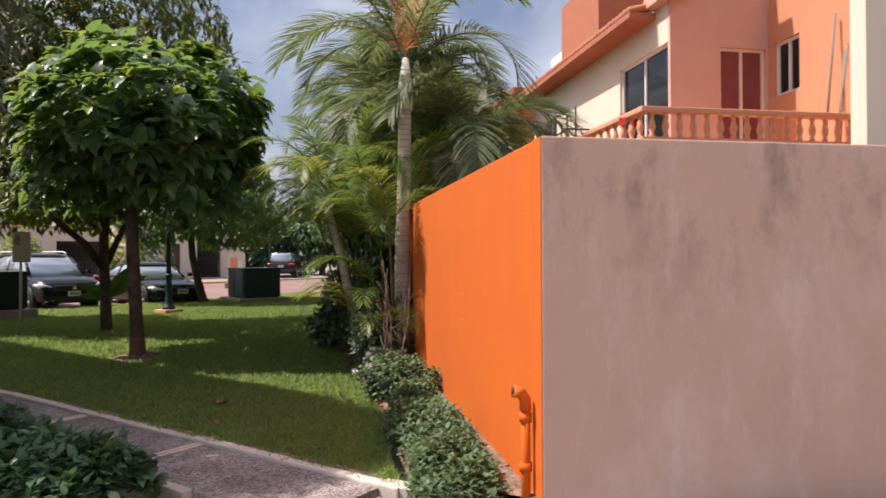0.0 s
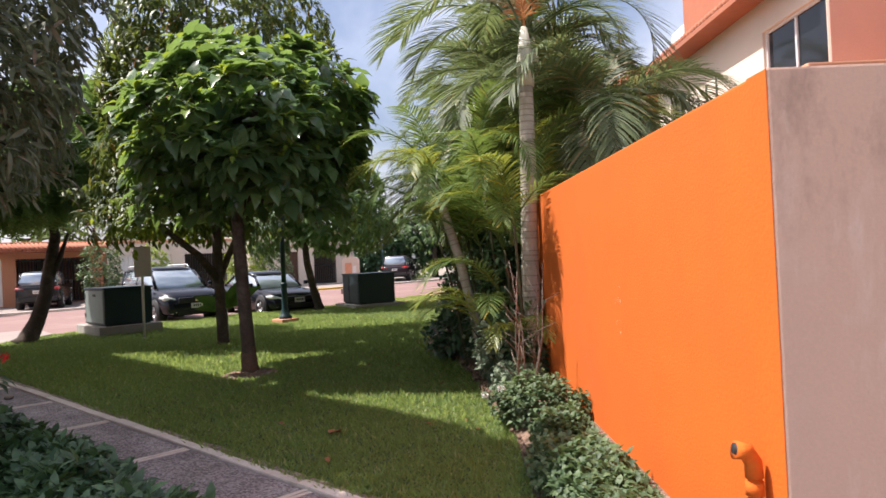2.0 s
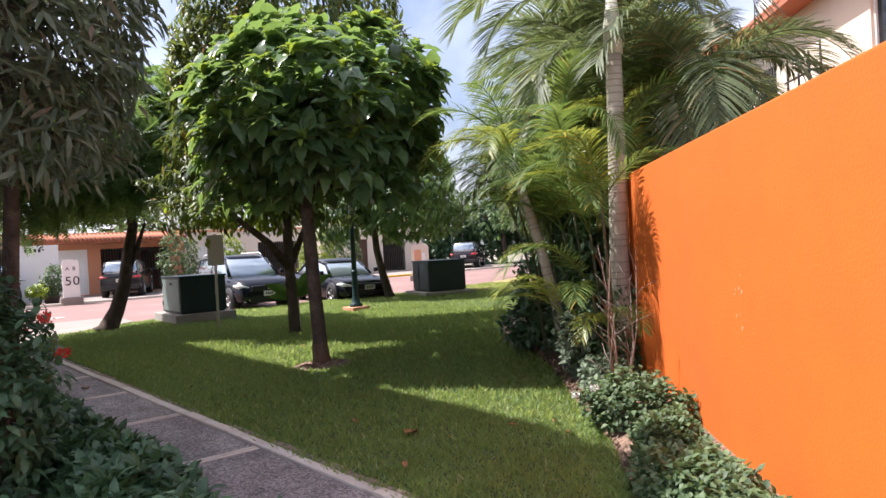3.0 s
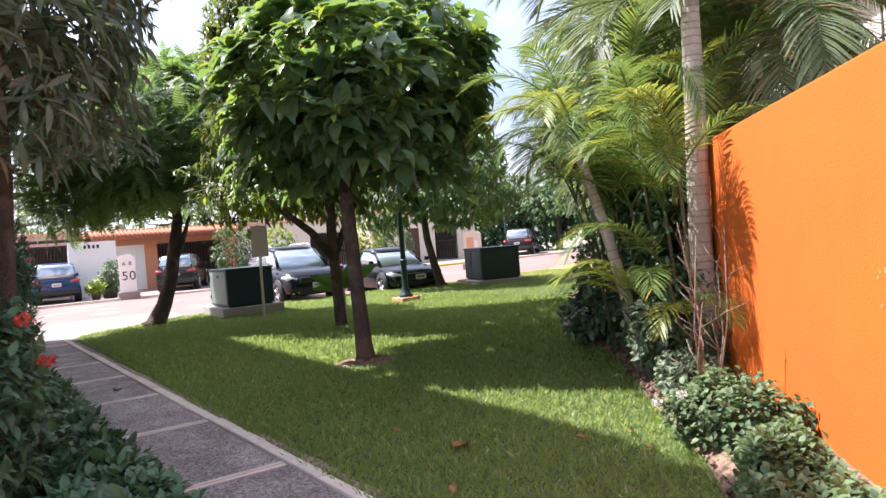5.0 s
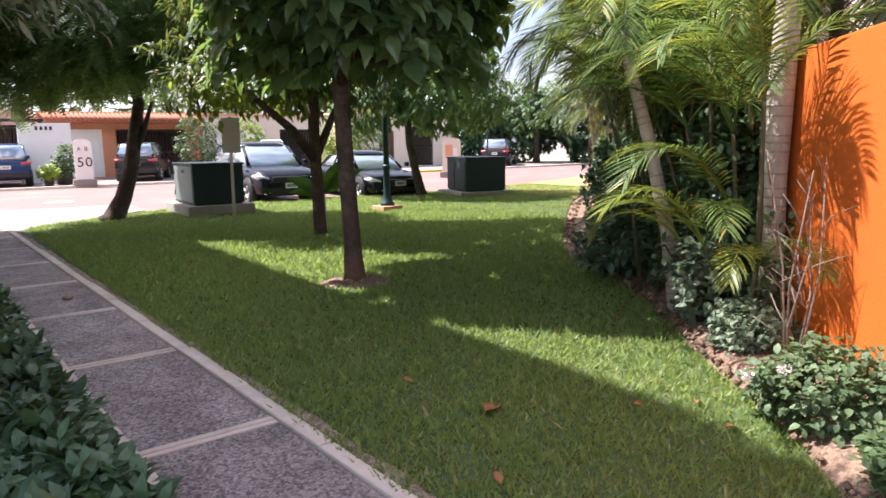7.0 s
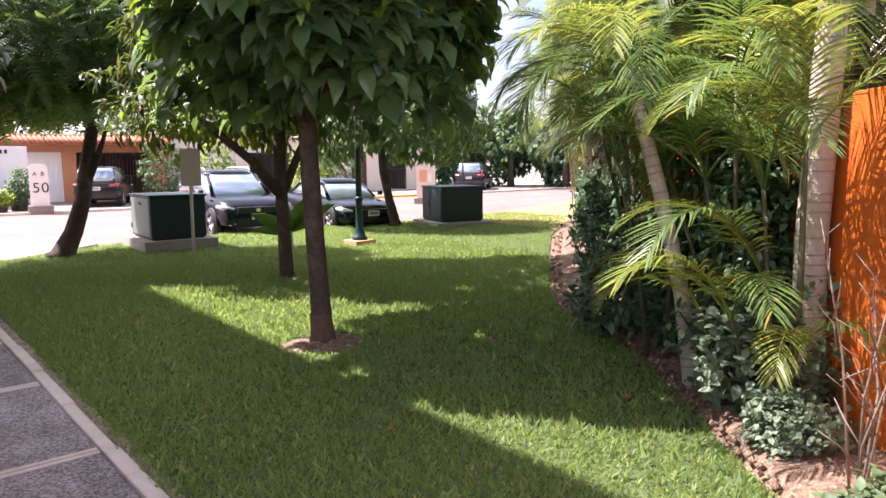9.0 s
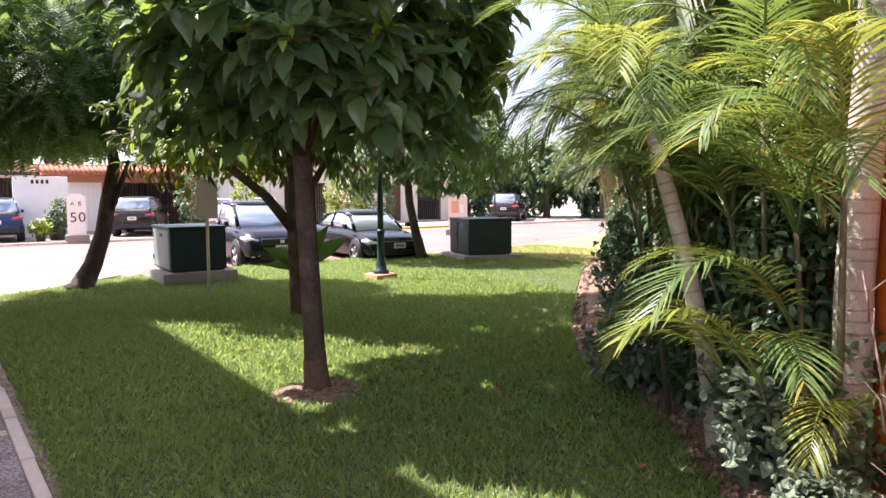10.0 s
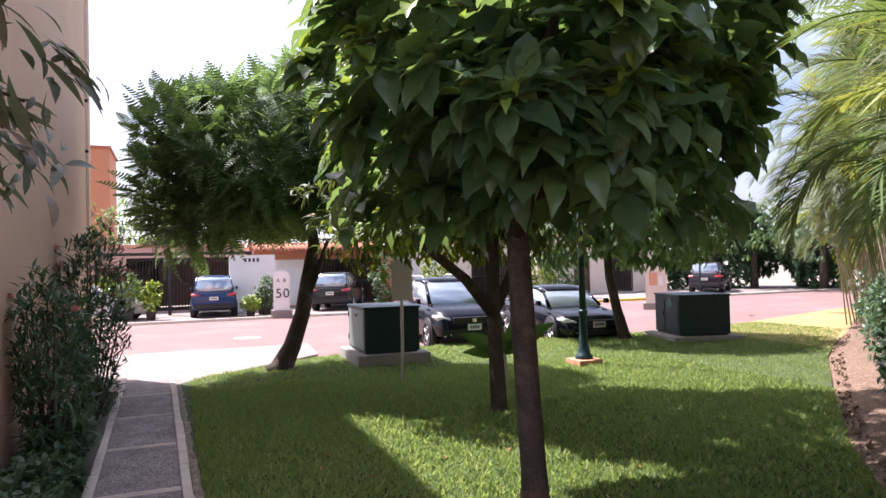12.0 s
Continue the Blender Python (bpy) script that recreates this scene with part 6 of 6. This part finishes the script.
def ring_section(x, hw, zl, zt, tuck=0.86, shoulder=0.9):
    """Half section mirrored: sill, flank, shoulder, deck."""
    half = [(hw * 0.80, zl), (hw * 0.97, zl + 0.07), (hw, zl + (zt - zl) * 0.45), (hw * 0.985, zl + (zt - zl) * 0.75), (hw * shoulder, zt - 0.035), (hw * 0.72, zt), (hw * 0.3, zt + 0.015)]
    return [(x, -y, z) for y, z in half] + [(x, y, z) for y, z in half[::-1]]


def car(at, rz, label, paint, kind="suv", group="parked cars", rails=False):
    t = thing("car", at, rz, label, "car", group)
    suv = kind != "sedan"
    L, W, H = (4.35, 1.80, 1.66) if suv else (4.55, 1.80, 1.43)
    hw = W / 2
    hood = 1.02 if suv else 0.90
    belt = 1.05 if suv else 0.96
    x1, x0 = L / 2, -L / 2
    if suv:
        prof = [(x0, 0.80, 0.45, 0.86), (x0 + 0.06, 0.93, 0.34, 1.0), (x0 + 0.5, 0.985, 0.27, belt), (-0.6, 1.0, 0.24, belt), (0.55, 1.0, 0.24, belt), (x1 - 1.15, 0.995, 0.25, hood + 0.02), (x1 - 0.55, 0.97, 0.27, hood - 0.05), (x1 - 0.16, 0.90, 0.30, hood - 0.16), (x1 - 0.03, 0.80, 0.33, hood - 0.30), (x1, 0.70, 0.40, hood - 0.42)]
        gh = [(x0 + 0.12, 0.80, 0.62, belt, H - 0.16), (x0 + 0.32, 0.83, 0.70, belt, H - 0.04), (-0.7, 0.86, 0.72, belt, H), (0.05, 0.87, 0.71, belt, H - 0.015), (0.42, 0.86, 0.68, belt, H - 0.10), (x1 - 1.12, 0.82, 0.74, hood, hood + 0.06)]
    else:
        prof = [(x0, 0.78, 0.45, 0.86), (x0 + 0.08, 0.92, 0.32, 0.98), (x0 + 0.6, 0.98, 0.25, 1.0), (-0.6, 1.0, 0.21, belt), (0.55, 1.0, 0.21, belt), (x1 - 1.25, 0.99, 0.22, hood), (x1 - 0.6, 0.965, 0.24, hood - 0.08), (x1 - 0.18, 0.89, 0.26, hood - 0.18), (x1 - 0.04, 0.78, 0.28, hood - 0.30), (x1, 0.68, 0.34, hood - 0.40)]
        gh = [(x0 + 0.55, 0.78, 0.66, 0.98, 1.03), (x0 + 1.1, 0.82, 0.66, belt, H - 0.10), (-0.35, 0.85, 0.68, belt, H), (0.1, 0.86, 0.68, belt, H - 0.02), (0.5, 0.85, 0.66, belt, H - 0.13), (x1 - 1.25, 0.80, 0.74, hood, hood + 0.05)]
    v, f = loft([ring_section(x, hw * w, a, b) for x, w, a, b in prof])
    raw("body", v, f, M[paint], t, True)
    secs = []
    for x, wb, wr, zb, zt in gh:
        a, b = hw * wb, hw * wr
        half = [(a, zb - 0.03), (a * 0.985, zb + (zt - zb) * 0.35), (b * 1.03, zt - 0.06 * min(1, (zt - zb) * 3)), (b * 0.9, zt)]
        secs.append([(x, -y, z) for y, z in half] + [(x, y, z) for y, z in half[::-1]])
    v, f = loft(secs)
    # glass colour carries a painted sky reflection
    raw("glazing", v, f, M["car_glass"], t, True, "car glass with the sky's reflection put into its pale blue colour")
    # roof skin and pillars
    secs = []
    for x, wb, wr, zb, zt in gh[1:-1]:
        b = hw * wr
        half = [(b * 1.05, zt - 0.065), (b * 1.0, zt - 0.01), (b * 0.6, zt + 0.022)]
        secs.append([(x, -y, z) for y, z in half] + [(x, y, z) for y, z in half[::-1]])
    v, f = loft(secs)
    raw("roof", v, f, M[paint], t, True)
    for s in (-1, 1):
        for i, j in ((4, 5), (0, 1)):
            xa, wa, ra, za, ta = gh[i]
            xb, wb, rb, zb, tb = gh[j]
            if i == 4:
                pts = [(xa, s * hw * ra * 1.03, ta - 0.03), (xb, s * hw * wb * 0.985, zb + 0.02)]
            else:
                pts = [(xb, s * hw * rb * 1.03, tb - 0.04), (xa, s * hw * wa * 0.98, za + 0.0)]
            tube("pillar", pts, [0.04, 0.05], M[paint], t, 7)
        xm = -0.45
        tube("pillar", [(xm, s * hw * 0.72, H - 0.06), (xm, s * hw * 0.875, belt)], [0.04, 0.045], M[paint], t, 7)
        # mirrors
        bm = bmesh.new()
        box(bm, x1 - 1.42, x1 - 1.26, s * hw * 0.93 - 0.05 + s * 0.12, s * hw * 0.93 + 0.05 + s * 0.12, belt + 0.0, belt + 0.13, 0.03)
        part("mirror", bm, M[paint], t)
        if rails:
            tube("roof_rail", [(x0 + 0.45, s * hw * 0.66, H + 0.0), (x0 + 0.6, s * hw * 0.67, H + 0.06), (0.0, s * hw * 0.67, H + 0.06), (0.2, s * hw * 0.66, H - 0.02)], [0.02] * 4, M["alu"], t, 6)
        for xw in (x1 - 0.86, x0 + 0.82):
            R = 0.335 if suv else 0.32
            rot = pose(xw, s * (hw - 0.11), R, 90 * s, 0, 0)
            lathe("wheel_arch", [(0.0, 0.112), (R + 0.055, 0.112), (R + 0.065, 0.10), (R + 0.065, -0.12), (0.0, -0.12)], M["black_plastic"], t, 24, m=pose(xw, s * (hw - 0.118), R + 0.02, -90 * s, 0, 0))
            w = lathe("wheel", [(R * 0.62, -0.1), (R * 0.9, -0.105), (R, -0.07), (R, 0.09), (R * 0.92, 0.12), (R * 0.66, 0.118), (R * 0.64, 0.09)], M["tyre"], t, 24, m=pose(xw, s * (hw - 0.1), R, -90 * s, 0, 0), label="black tyre")
            mm = pose(xw, s * (hw - 0.1), R, -90 * s, 0, 0)
            lathe("rim", [(R * 0.66, 0.118), (R * 0.62, 0.09), (R * 0.60, 0.05), (0.06, 0.04), (0.0, 0.04)], M["black_plastic"], w, 24, m=mm)
            items = []
            for k in range(5):
                a = k * 2 * math.pi / 5
                for off in (-0.13, 0.13):
                    q0, q1 = (0.05 * math.cos(a), 0.05 * math.sin(a), 0.1), (R * 0.63 * math.cos(a + off), R * 0.63 * math.sin(a + off), 0.105)
                    v, f = tube_arrays([q0, q1], [0.022, 0.016], 6)
                    items.append((np.array([tuple(mm @ Vector(p)) for p in v]), f))
            raw("spoke_star", *join_arrays(items), M["alloy"], w, True)
        # lights
        zc = hood - 0.27
        items = [(x1 - 0.46, s * hw * 0.955, zc + 0.05), (x1 - 0.22, s * hw * 0.86, zc + 0.02), (x1 - 0.075, s * hw * 0.62, zc - 0.03)]
        v, f = tube_arrays(items, [0.035, 0.085 if suv else 0.065, 0.04], 10)
        raw("headlight", v, f, M["lamp_glass"], t, True, "clear headlight")
        v, f = tube_arrays([(x0 + 0.30, s * hw * 0.955, 0.93), (x0 + 0.09, s * hw * 0.88, 0.92), (x0 + 0.015, s * hw * 0.56, 0.89)], [0.05, 0.085, 0.045], 10)
        raw("tail_light", v, f, M["tail_red"], t, True, "red tail light")
        v, f = tube_arrays([(x0 + 0.0, s * hw * 0.78, 0.50), (x0 - 0.01, s * hw * 0.6, 0.50)], [0.025, 0.02], 6)
        raw("reflector", v, f, M["tail_red"], t, True)
        v, f = tube_arrays([(x1 - 0.10, s * hw * 0.78, 0.36), (x1 - 0.02, s * hw * 0.62, 0.36), (x1 - 0.06, s * hw * 0.60, 0.50)], [0.03, 0.03, 0.012], 7)
        raw("bumper_trim", v, f, M["chrome"] if suv else M["alu"], t, True)
    # nose: grille, intake, badge and plate
    boxed("grille", (x1 - 0.07, x1 + 0.012, -hw * 0.56, hw * 0.56, hood - 0.40, hood - 0.24), M["black_plastic"], t, bevel=0.03)
    boxed("intake", (x1 - 0.06, x1 + 0.02, -hw * 0.6, hw * 0.6, 0.29, 0.44), M["black_plastic"], t, bevel=0.03)
    boxed("badge", (x1 + 0.008, x1 + 0.02, -0.055, 0.055, hood - 0.36, hood - 0.27), M["chrome"], t, bevel=0.01)
    boxed("number_plate", (x1 + 0.01, x1 + 0.024, -0.17, 0.17, 0.475, 0.62), M["plate"], t, bevel=0.004)
    boxed("number_plate", (x0 - 0.02, x0 + 0.01, -0.17, 0.17, 0.70, 0.84), M["plate"], t, bevel=0.004)
    boxed("rear_bumper", (x0 - 0.05, x0 + 0.18, -hw * 0.85, hw * 0.85, 0.36, 0.56), M["black_plastic"] if suv else M[paint], t, bevel=0.05)
    for yy in (-0.09, -0.03, 0.03, 0.09):
        boxed("plate_mark", (x1 + 0.024, x1 + 0.028, yy - 0.018, yy + 0.018, 0.52, 0.58), M["ink"], t, bevel=0.0)
        boxed("plate_mark", (x0 - 0.026, x0 - 0.021, yy - 0.018, yy + 0.018, 0.74, 0.80), M["ink"], t, bevel=0.0)
    return t


car((-22.35, 10.05, -0.14), radians(-3), "dark navy estate car with roof rails parked nose to the lawn", "navy_paint", "suv", rails=True)
car((-21.85, 13.12, -0.20), radians(-5), "black saloon with alloy wheels parked nose to the lawn", "black_paint", "sedan")
car((-36.8, 5.05, -0.04), radians(177), "blue compact suv seen from behind under a carport", "blue_paint", "suv", "cars across the road")
car((-37.3, 10.6, -0.04), radians(157), "charcoal suv parked before a striped gate", "grey_paint", "suv", "cars across the road")
car((-36.8, 32.0, -0.04), radians(130), "dark van with red tail lights at the road's end", "van_paint", "suv", "cars across the road")
car((-36.4, 0.3, -0.04), radians(80), "white car half hidden behind the oleander", "white_paint", "sedan", "cars across the road")

# ---- across the road ----
def monument(at, rz, label, w, h, d, body, text):
    t = thing("number_monument", at, rz, label, "house number sign")
    bm = bmesh.new()
    out = [(-w / 2, 0.25), (w / 2, 0.25), (w / 2, h - 0.18)] + [(w / 2 * math.cos(a), h - 0.18 + 0.18 * math.sin(a)) for a in np.linspace(0.3, 2.84, 7)] + [(-w / 2, h - 0.18)]
    fr = [bm.verts.new((d / 2, y, z)) for y, z in out]
    bk = [bm.verts.new((-d / 2, y, z)) for y, z in out]
    bm.faces.new(fr)
    bm.faces.new(bk[::-1])
    for i in range(len(out)):
        j = (i + 1) % len(out)
        bm.faces.new((fr[i], bk[i], bk[j], fr[j]))
    bmesh.ops.recalc_face_normals(bm, faces=bm.faces)
    part("stele", bm, M[body], t)
    boxed("foot", (-d / 2 - 0.12, d / 2 + 0.12, -w / 2 - 0.1, w / 2 + 0.1, -0.1, 0.25), M["apron"], t, bevel=0.01)
    for body_, size, y, z in [(c, q[1], q[2] + (k - (len(q[0]) - 1) / 2) * q[1] * 0.56, q[3]) for q in text for k, c in enumerate(q[0]) if c != " "]:
        cu = bpy.data.curves.new("number", "FONT")
        cu.body, cu.size, cu.align_x, cu.extrude = body_, size, "CENTER", 0.004
        tmp = bpy.data.objects.new("tmp", cu)
        scene.collection.objects.link(tmp)
        dg = bpy.context.evaluated_depsgraph_get()
        me = bpy.data.meshes.new_from_object(tmp.evaluated_get(dg))
        bpy.data.objects.remove(tmp)
        me.materials.clear()
        me.materials.append(M["ink"])
        me.transform(pose(d / 2 + 0.006, y, z, 90, 0, 90))
        link("lettering", me, t, "black painted character " + body_)
    return t


monument((-33.6, 7.45, -0.04), radians(-8), "white house number stele reading 50", 0.62, 1.82, 0.3, "white", [("50", 0.52, 0.04, 0.75), ("A B", 0.22, 0.0, 1.36)])
m2 = monument((-27.9, 21.2, -0.1), radians(-42), "pale orange-panelled number stele behind the utility box", 0.8, 1.75, 0.3, "cream", [])
boxed("panel", (0.152, 0.162, -0.26, 0.05, 0.95, 1.45), M["rail"], m2, "orange painted panel", 0.003)
boxed("panel", (0.152, 0.162, 0.1, 0.26, 0.95, 1.3), M["white"], m2, bevel=0.003)


def far_house(at, w, d, h, paint, label, openings, rz=0.0):
    """A house front facing +x: wall with real openings, gates, a tiled canopy, and a flat roof."""
    t = thing("far_house", at, rz, label, "house", "houses across the road", kind="structure")
    place = lambda a, dd, z: Vector((-dd, a, z))
    holed("wall", -w / 2, w / 2, -0.1, h, 0.2, [o[:4] for o in openings], place, M[paint], t)
    boxed("wall", (-d, -0.202, -w / 2, -w / 2 + 0.2, -0.1, h), M[paint], t)
    boxed("wall", (-d, -0.202, w / 2 - 0.2, w / 2, -0.1, h), M[paint], t)
    boxed("wall", (-d - 0.2, -d - 0.002, -w / 2, w / 2, -0.1, h), M[paint], t)
    boxed("roof", (-d, -0.202, -w / 2 + 0.202, w / 2 - 0.202, h - 0.35, h - 0.2), M["terra"], t)
    boxed("parapet", (-0.24, 0.06, -w / 2 - 0.04, w / 2 + 0.04, h, h + 0.14), M["rail"], t)
    for o in openings:
        a0, a1, z0, z1, what = o
        if what == "gate":
            bm = bmesh.new()
            n = int((a1 - a0) / 0.14)
            for k in range(n + 1):
                y = a0 + (a1 - a0) * k / n
                box(bm, -0.09, -0.06, y - 0.018, y + 0.018, z0, z1)
            for z in (z0 + 0.1, (z0 + z1) / 2, z1 - 0.1):
                box(bm, -0.115, -0.092, a0, a1, z - 0.03, z + 0.03)
            part("gate", bm, M["black_iron"], t, "dark barred gate")
        elif what == "white_gate":
            g = part("gate", bmesh_box(-0.12, -0.1, a0, a1, z0, z1), M["white"], t, "white ribbed sheet gate")
            n = int((a1 - a0) / 0.22)
            for k in range(1, n):
                y = a0 + (a1 - a0) * k / n
                boxed("rib", (-0.098, -0.07, y - 0.03, y + 0.03, z0, z1), M["white"], g, bevel=0.0)
        elif what == "door":
            part("door", bmesh_box(-0.12, -0.08, a0, a1, z0, z1), M["wood"], t, "dark wooden door")
        else:
            window(t, "window", a0, a1, z0, z1, place, 2)
    return t


def bmesh_box(*q):
    bm = bmesh.new()
    box(bm, *q)
    return bm


def canopy(parent, y0, y1, z, depth):
    boxed("canopy", (0.062, depth, y0, y1, z, z + 0.12), M["terra"], parent)
    me = None
    n = int((y1 - y0) / 0.2)
    for k in range(n):
        if me is None:
            v, f = tube_arrays([(0.06, 0, z + 0.42), (depth * 0.5, 0, z + 0.28), (depth + 0.08, 0, z + 0.14)], [0.085, 0.09, 0.095], 8)
            ob = raw("roof_tile", v, f, M["terra"], parent, True)
            me = ob.data
        else:
            ob = link("roof_tile", me, parent)
        ob.location = (0, y0 + (k + 0.5) * (y1 - y0) / n, 0)


h1 = far_house((-40.6, 3.0, 0), 7.4, 7, 3.0, "pinkhouse", "pale low house with a carport", [(-1.6, 3.2, 0.0, 2.5, "gate"), (-2.9, -1.9, 0.0, 2.1, "door")])
for y in (-3.3, 0.2, 3.55):
    boxed("carport_post", (2.8, 2.95, y, y + 0.14, -0.04, 2.55), M["black_iron"] if y > 0 else M["rail"], h1, bevel=0.01)
boxed("carport_beam", (2.78, 2.97, -3.4, 3.75, 2.55, 2.68), M["black_iron"], h1, bevel=0.01)
boxed("side_wall", (2.85, 3.0, 2.75, 4.75, -0.04, 2.5), M["white"], h1, "white wall with small dark lettering", 0.01)
for k in range(4):
    boxed("letter_bar", (3.002, 3.012, 3.4 + k * 0.18, 3.5 + k * 0.18, 2.2, 2.36), M["ink"], h1, bevel=0.0)
h2 = far_house((-40.6, 10.6, 0), 7.4, 7, 3.0, "salmon", "salmon one-storey house with tiled porch", [(-3.2, -1.0, 0.0, 2.3, "white_gate"), (-0.4, 3.0, 0.0, 2.3, "gate")])
canopy(h2, -3.6, 3.6, 2.6, 1.2)
h3 = far_house((-40.6, 18.2, 0), 7.4, 7, 3.0, "cream", "cream one-storey house with pale gates", [(-3.0, -0.2, 0.0, 2.3, "white_gate"), (0.6, 3.2, 0.0, 2.3, "gate")])
h4 = far_house((-40.0, 26.6, 0), 8.0, 7, 3.3, "cream", "low cream wall house with an arched iron gate", [(-1.6, -0.5, 0.0, 2.2, "door"), (0.7, 2.5, 0.0, 2.5, "gate")])
bm = bmesh.new()
for k in range(12):
    a0, a1 = math.pi * k / 12, math.pi * (k + 1) / 12
    q = [(0.03, 1.6 + r * math.cos(a), 2.5 + 0.45 * r * math.sin(a)) for a in (a0, a1) for r in (0.92, 1.06)]
    q2 = [(0.08, y, z) for _, y, z in q]
    vs = [bm.verts.new(p) for p in q + q2]
    for idx in ((0, 1, 3, 2), (4, 6, 7, 5), (0, 4, 5, 1), (2, 3, 7, 6)):
        bm.faces.new([vs[i] for i in idx])
part("arch", bm, M["cream"], h4)
h5 = far_house((-40.6, -5.0, 0), 7.6, 7, 3.1, "salmon", "salmon house glimpsed beyond the peach wall", [(-2.4, 0.6, 0.0, 2.3, "gate")])
tw_ = thing("far_house", (-58, 0.6, 0), 0, "coral tower house over the roofs", "house", "houses across the road", kind="structure")
boxed("wall", (-6, 0, -3.0, -1.2, -0.1, 10.4), M["salmon"], tw_)
boxed("parapet", (-6.1, 0.1, -3.1, -1.1, 10.4, 10.6), M["terra"], tw_)

# kerbs of the far side
kb = thing("kerb", (0, 0, 0), 0, "concrete kerb with a yellow painted stretch", "kerb", kind="structure")
for k in range(40):
    y = -14 + k * 1.5
    boxed("kerb_stone", (-33.55, -33.38, y, y + 1.49, -0.13, 0.0), M["yellow"] if 18 <= y <= 26 else M["kerb"], kb, bevel=0.015)
tagged(slab_poly("manhole_cover", [(-26.0 + 0.4 * math.cos(a), 5.4 + 0.4 * math.sin(a)) for a in np.linspace(0, 5.98, 20)], -0.1, -0.092, M["concrete"]), "round grey manhole cover in the road", "manhole cover")


def potted(at, h, seed, leafm="shrub"):
    rng = np.random.default_rng(seed)
    t = thing("potted_plant", at, 0, "leafy plant in a dark pot before the houses", "plant", "pots across the road")
    lathe("pot", [(0.0, 0.0), (0.15, 0.0), (0.2, 0.32), (0.22, 0.34), (0.19, 0.34), (0.17, 0.3), (0.0, 0.3)], M["pot"], t, 14)
    tips, out = crown_points(110, (0, 0, 0.3 + h * 0.5), (0.38, 0.38, h * 0.5), rng, 0.25, 0.3)
    p, d, u = rosettes(tips, out, 4, rng, 0.2)
    v, f = spread(SMALL, p, facing(d, u), 1.2 + 0.5 * rng.random(len(p)))
    ob = raw("foliage", v, f, M[leafm], t, True)
    ob["kind"] = "stuff"
    tube("stem", [(0, 0, 0.28), (0, 0, 0.3 + h * 0.6)], [0.02, 0.012], M["bark"], t, 6)


potted((-34.6, 6.35, -0.04), 0.5, 1, "limeleaf")
potted((-35.2, 7.1, -0.04), 1.5, 2)
potted((-35.4, 6.9, -0.04), 0.9, 3)
potted((-35.0, 2.6, -0.04), 1.2, 4, "limeleaf")
potted((-35.2, 1.8, -0.04), 1.8, 5)
for k, (x, y, r, h, lm) in enumerate(((-37.5, 13.2, 1.0, 2.8, "shrub"), (-36.8, 15.4, 0.9, 2.6, "limeleaf"), (-37.0, 20.6, 1.2, 2.6, "limeleaf"), (-36.6, 22.2, 1.0, 2.4, "shrub"), (-36.4, 1.2, 0.9, 1.8, "limeleaf"))):
    shrub("garden_bush", (x, y, -0.04), "climbing greenery in front of the far houses", (r, r, h), 420, SMALL, lm, 200 + k, 1.5)
for k, (x, y, h, r, lm) in enumerate(((-46, 8, 7.5, 3.0, "mango"), (-47, 20, 7.0, 3.0, "feather"), (-38, 36.5, 5.5, 3.2, "feather"), (-34, 37.5, 4.5, 3.0, "hedge"), (-44, 34, 6.0, 3.5, "feather"), (-46, -3, 6.5, 2.6, "mango"), (-29, 40, 5.0, 3.2, "mango"), (-46, 2.5, 5.5, 2.6, "feather"), (-45.5, 12.5, 6.5, 3.0, "feather"), (-46, 16, 6.0, 2.8, "mango"), (-46, 24.5, 6.5, 3.0, "feather"), (-46, 29, 6.5, 3.2, "hedge"))):
    leafy_tree("background_tree", (x, y, -0.1), "leafy tree rising behind the far houses", [(0, 0, 0), (0, 0, 1.5), (0.1, 0, h * 0.6)], [0.25, 0.2, 0.12], (0, 0, h * 0.72), (r, r, h * 0.36), 260, 6, blade(0.42, 0.13, 3, 0.2, 0.4), lm, 300 + k, 0.3, 0.4, -0.9, 8, 0.5)

for k, (x, y, r, h) in enumerate(((-41.5, 33.6, 2.2, 4.6), (-39.5, 37.0, 2.4, 4.8), (-36.0, 39.5, 2.4, 4.6), (-32.0, 41.0, 2.4, 4.4), (-28.0, 38.0, 2.2, 4.0), (-25.5, 33.0, 2.0, 3.6))):
    shrub("tall_hedge", (x, y, -0.1), "dark overgrown hedge at the end of the road", (r, r, h), 900, blade(0.34, 0.15, 3, 0.2, 0.4), "hedge", 400 + k, 1.0, per=8, inner=0.15, category="hedge")

bar = thing("road_sign", (-25.0, 20.8, -0.1), 0.8, "slim grey post with a small sign arm", "sign")
tube("post", [(0, 0, -0.05), (0, 0, 1.4), (0, 0, 2.65)], [0.035] * 3, M["pole"], bar, 8)
boxed("sign_arm", (-0.01, 0.01, -0.55, 0.05, 2.45, 2.6), M["pale_green_metal"], bar, bevel=0.003)
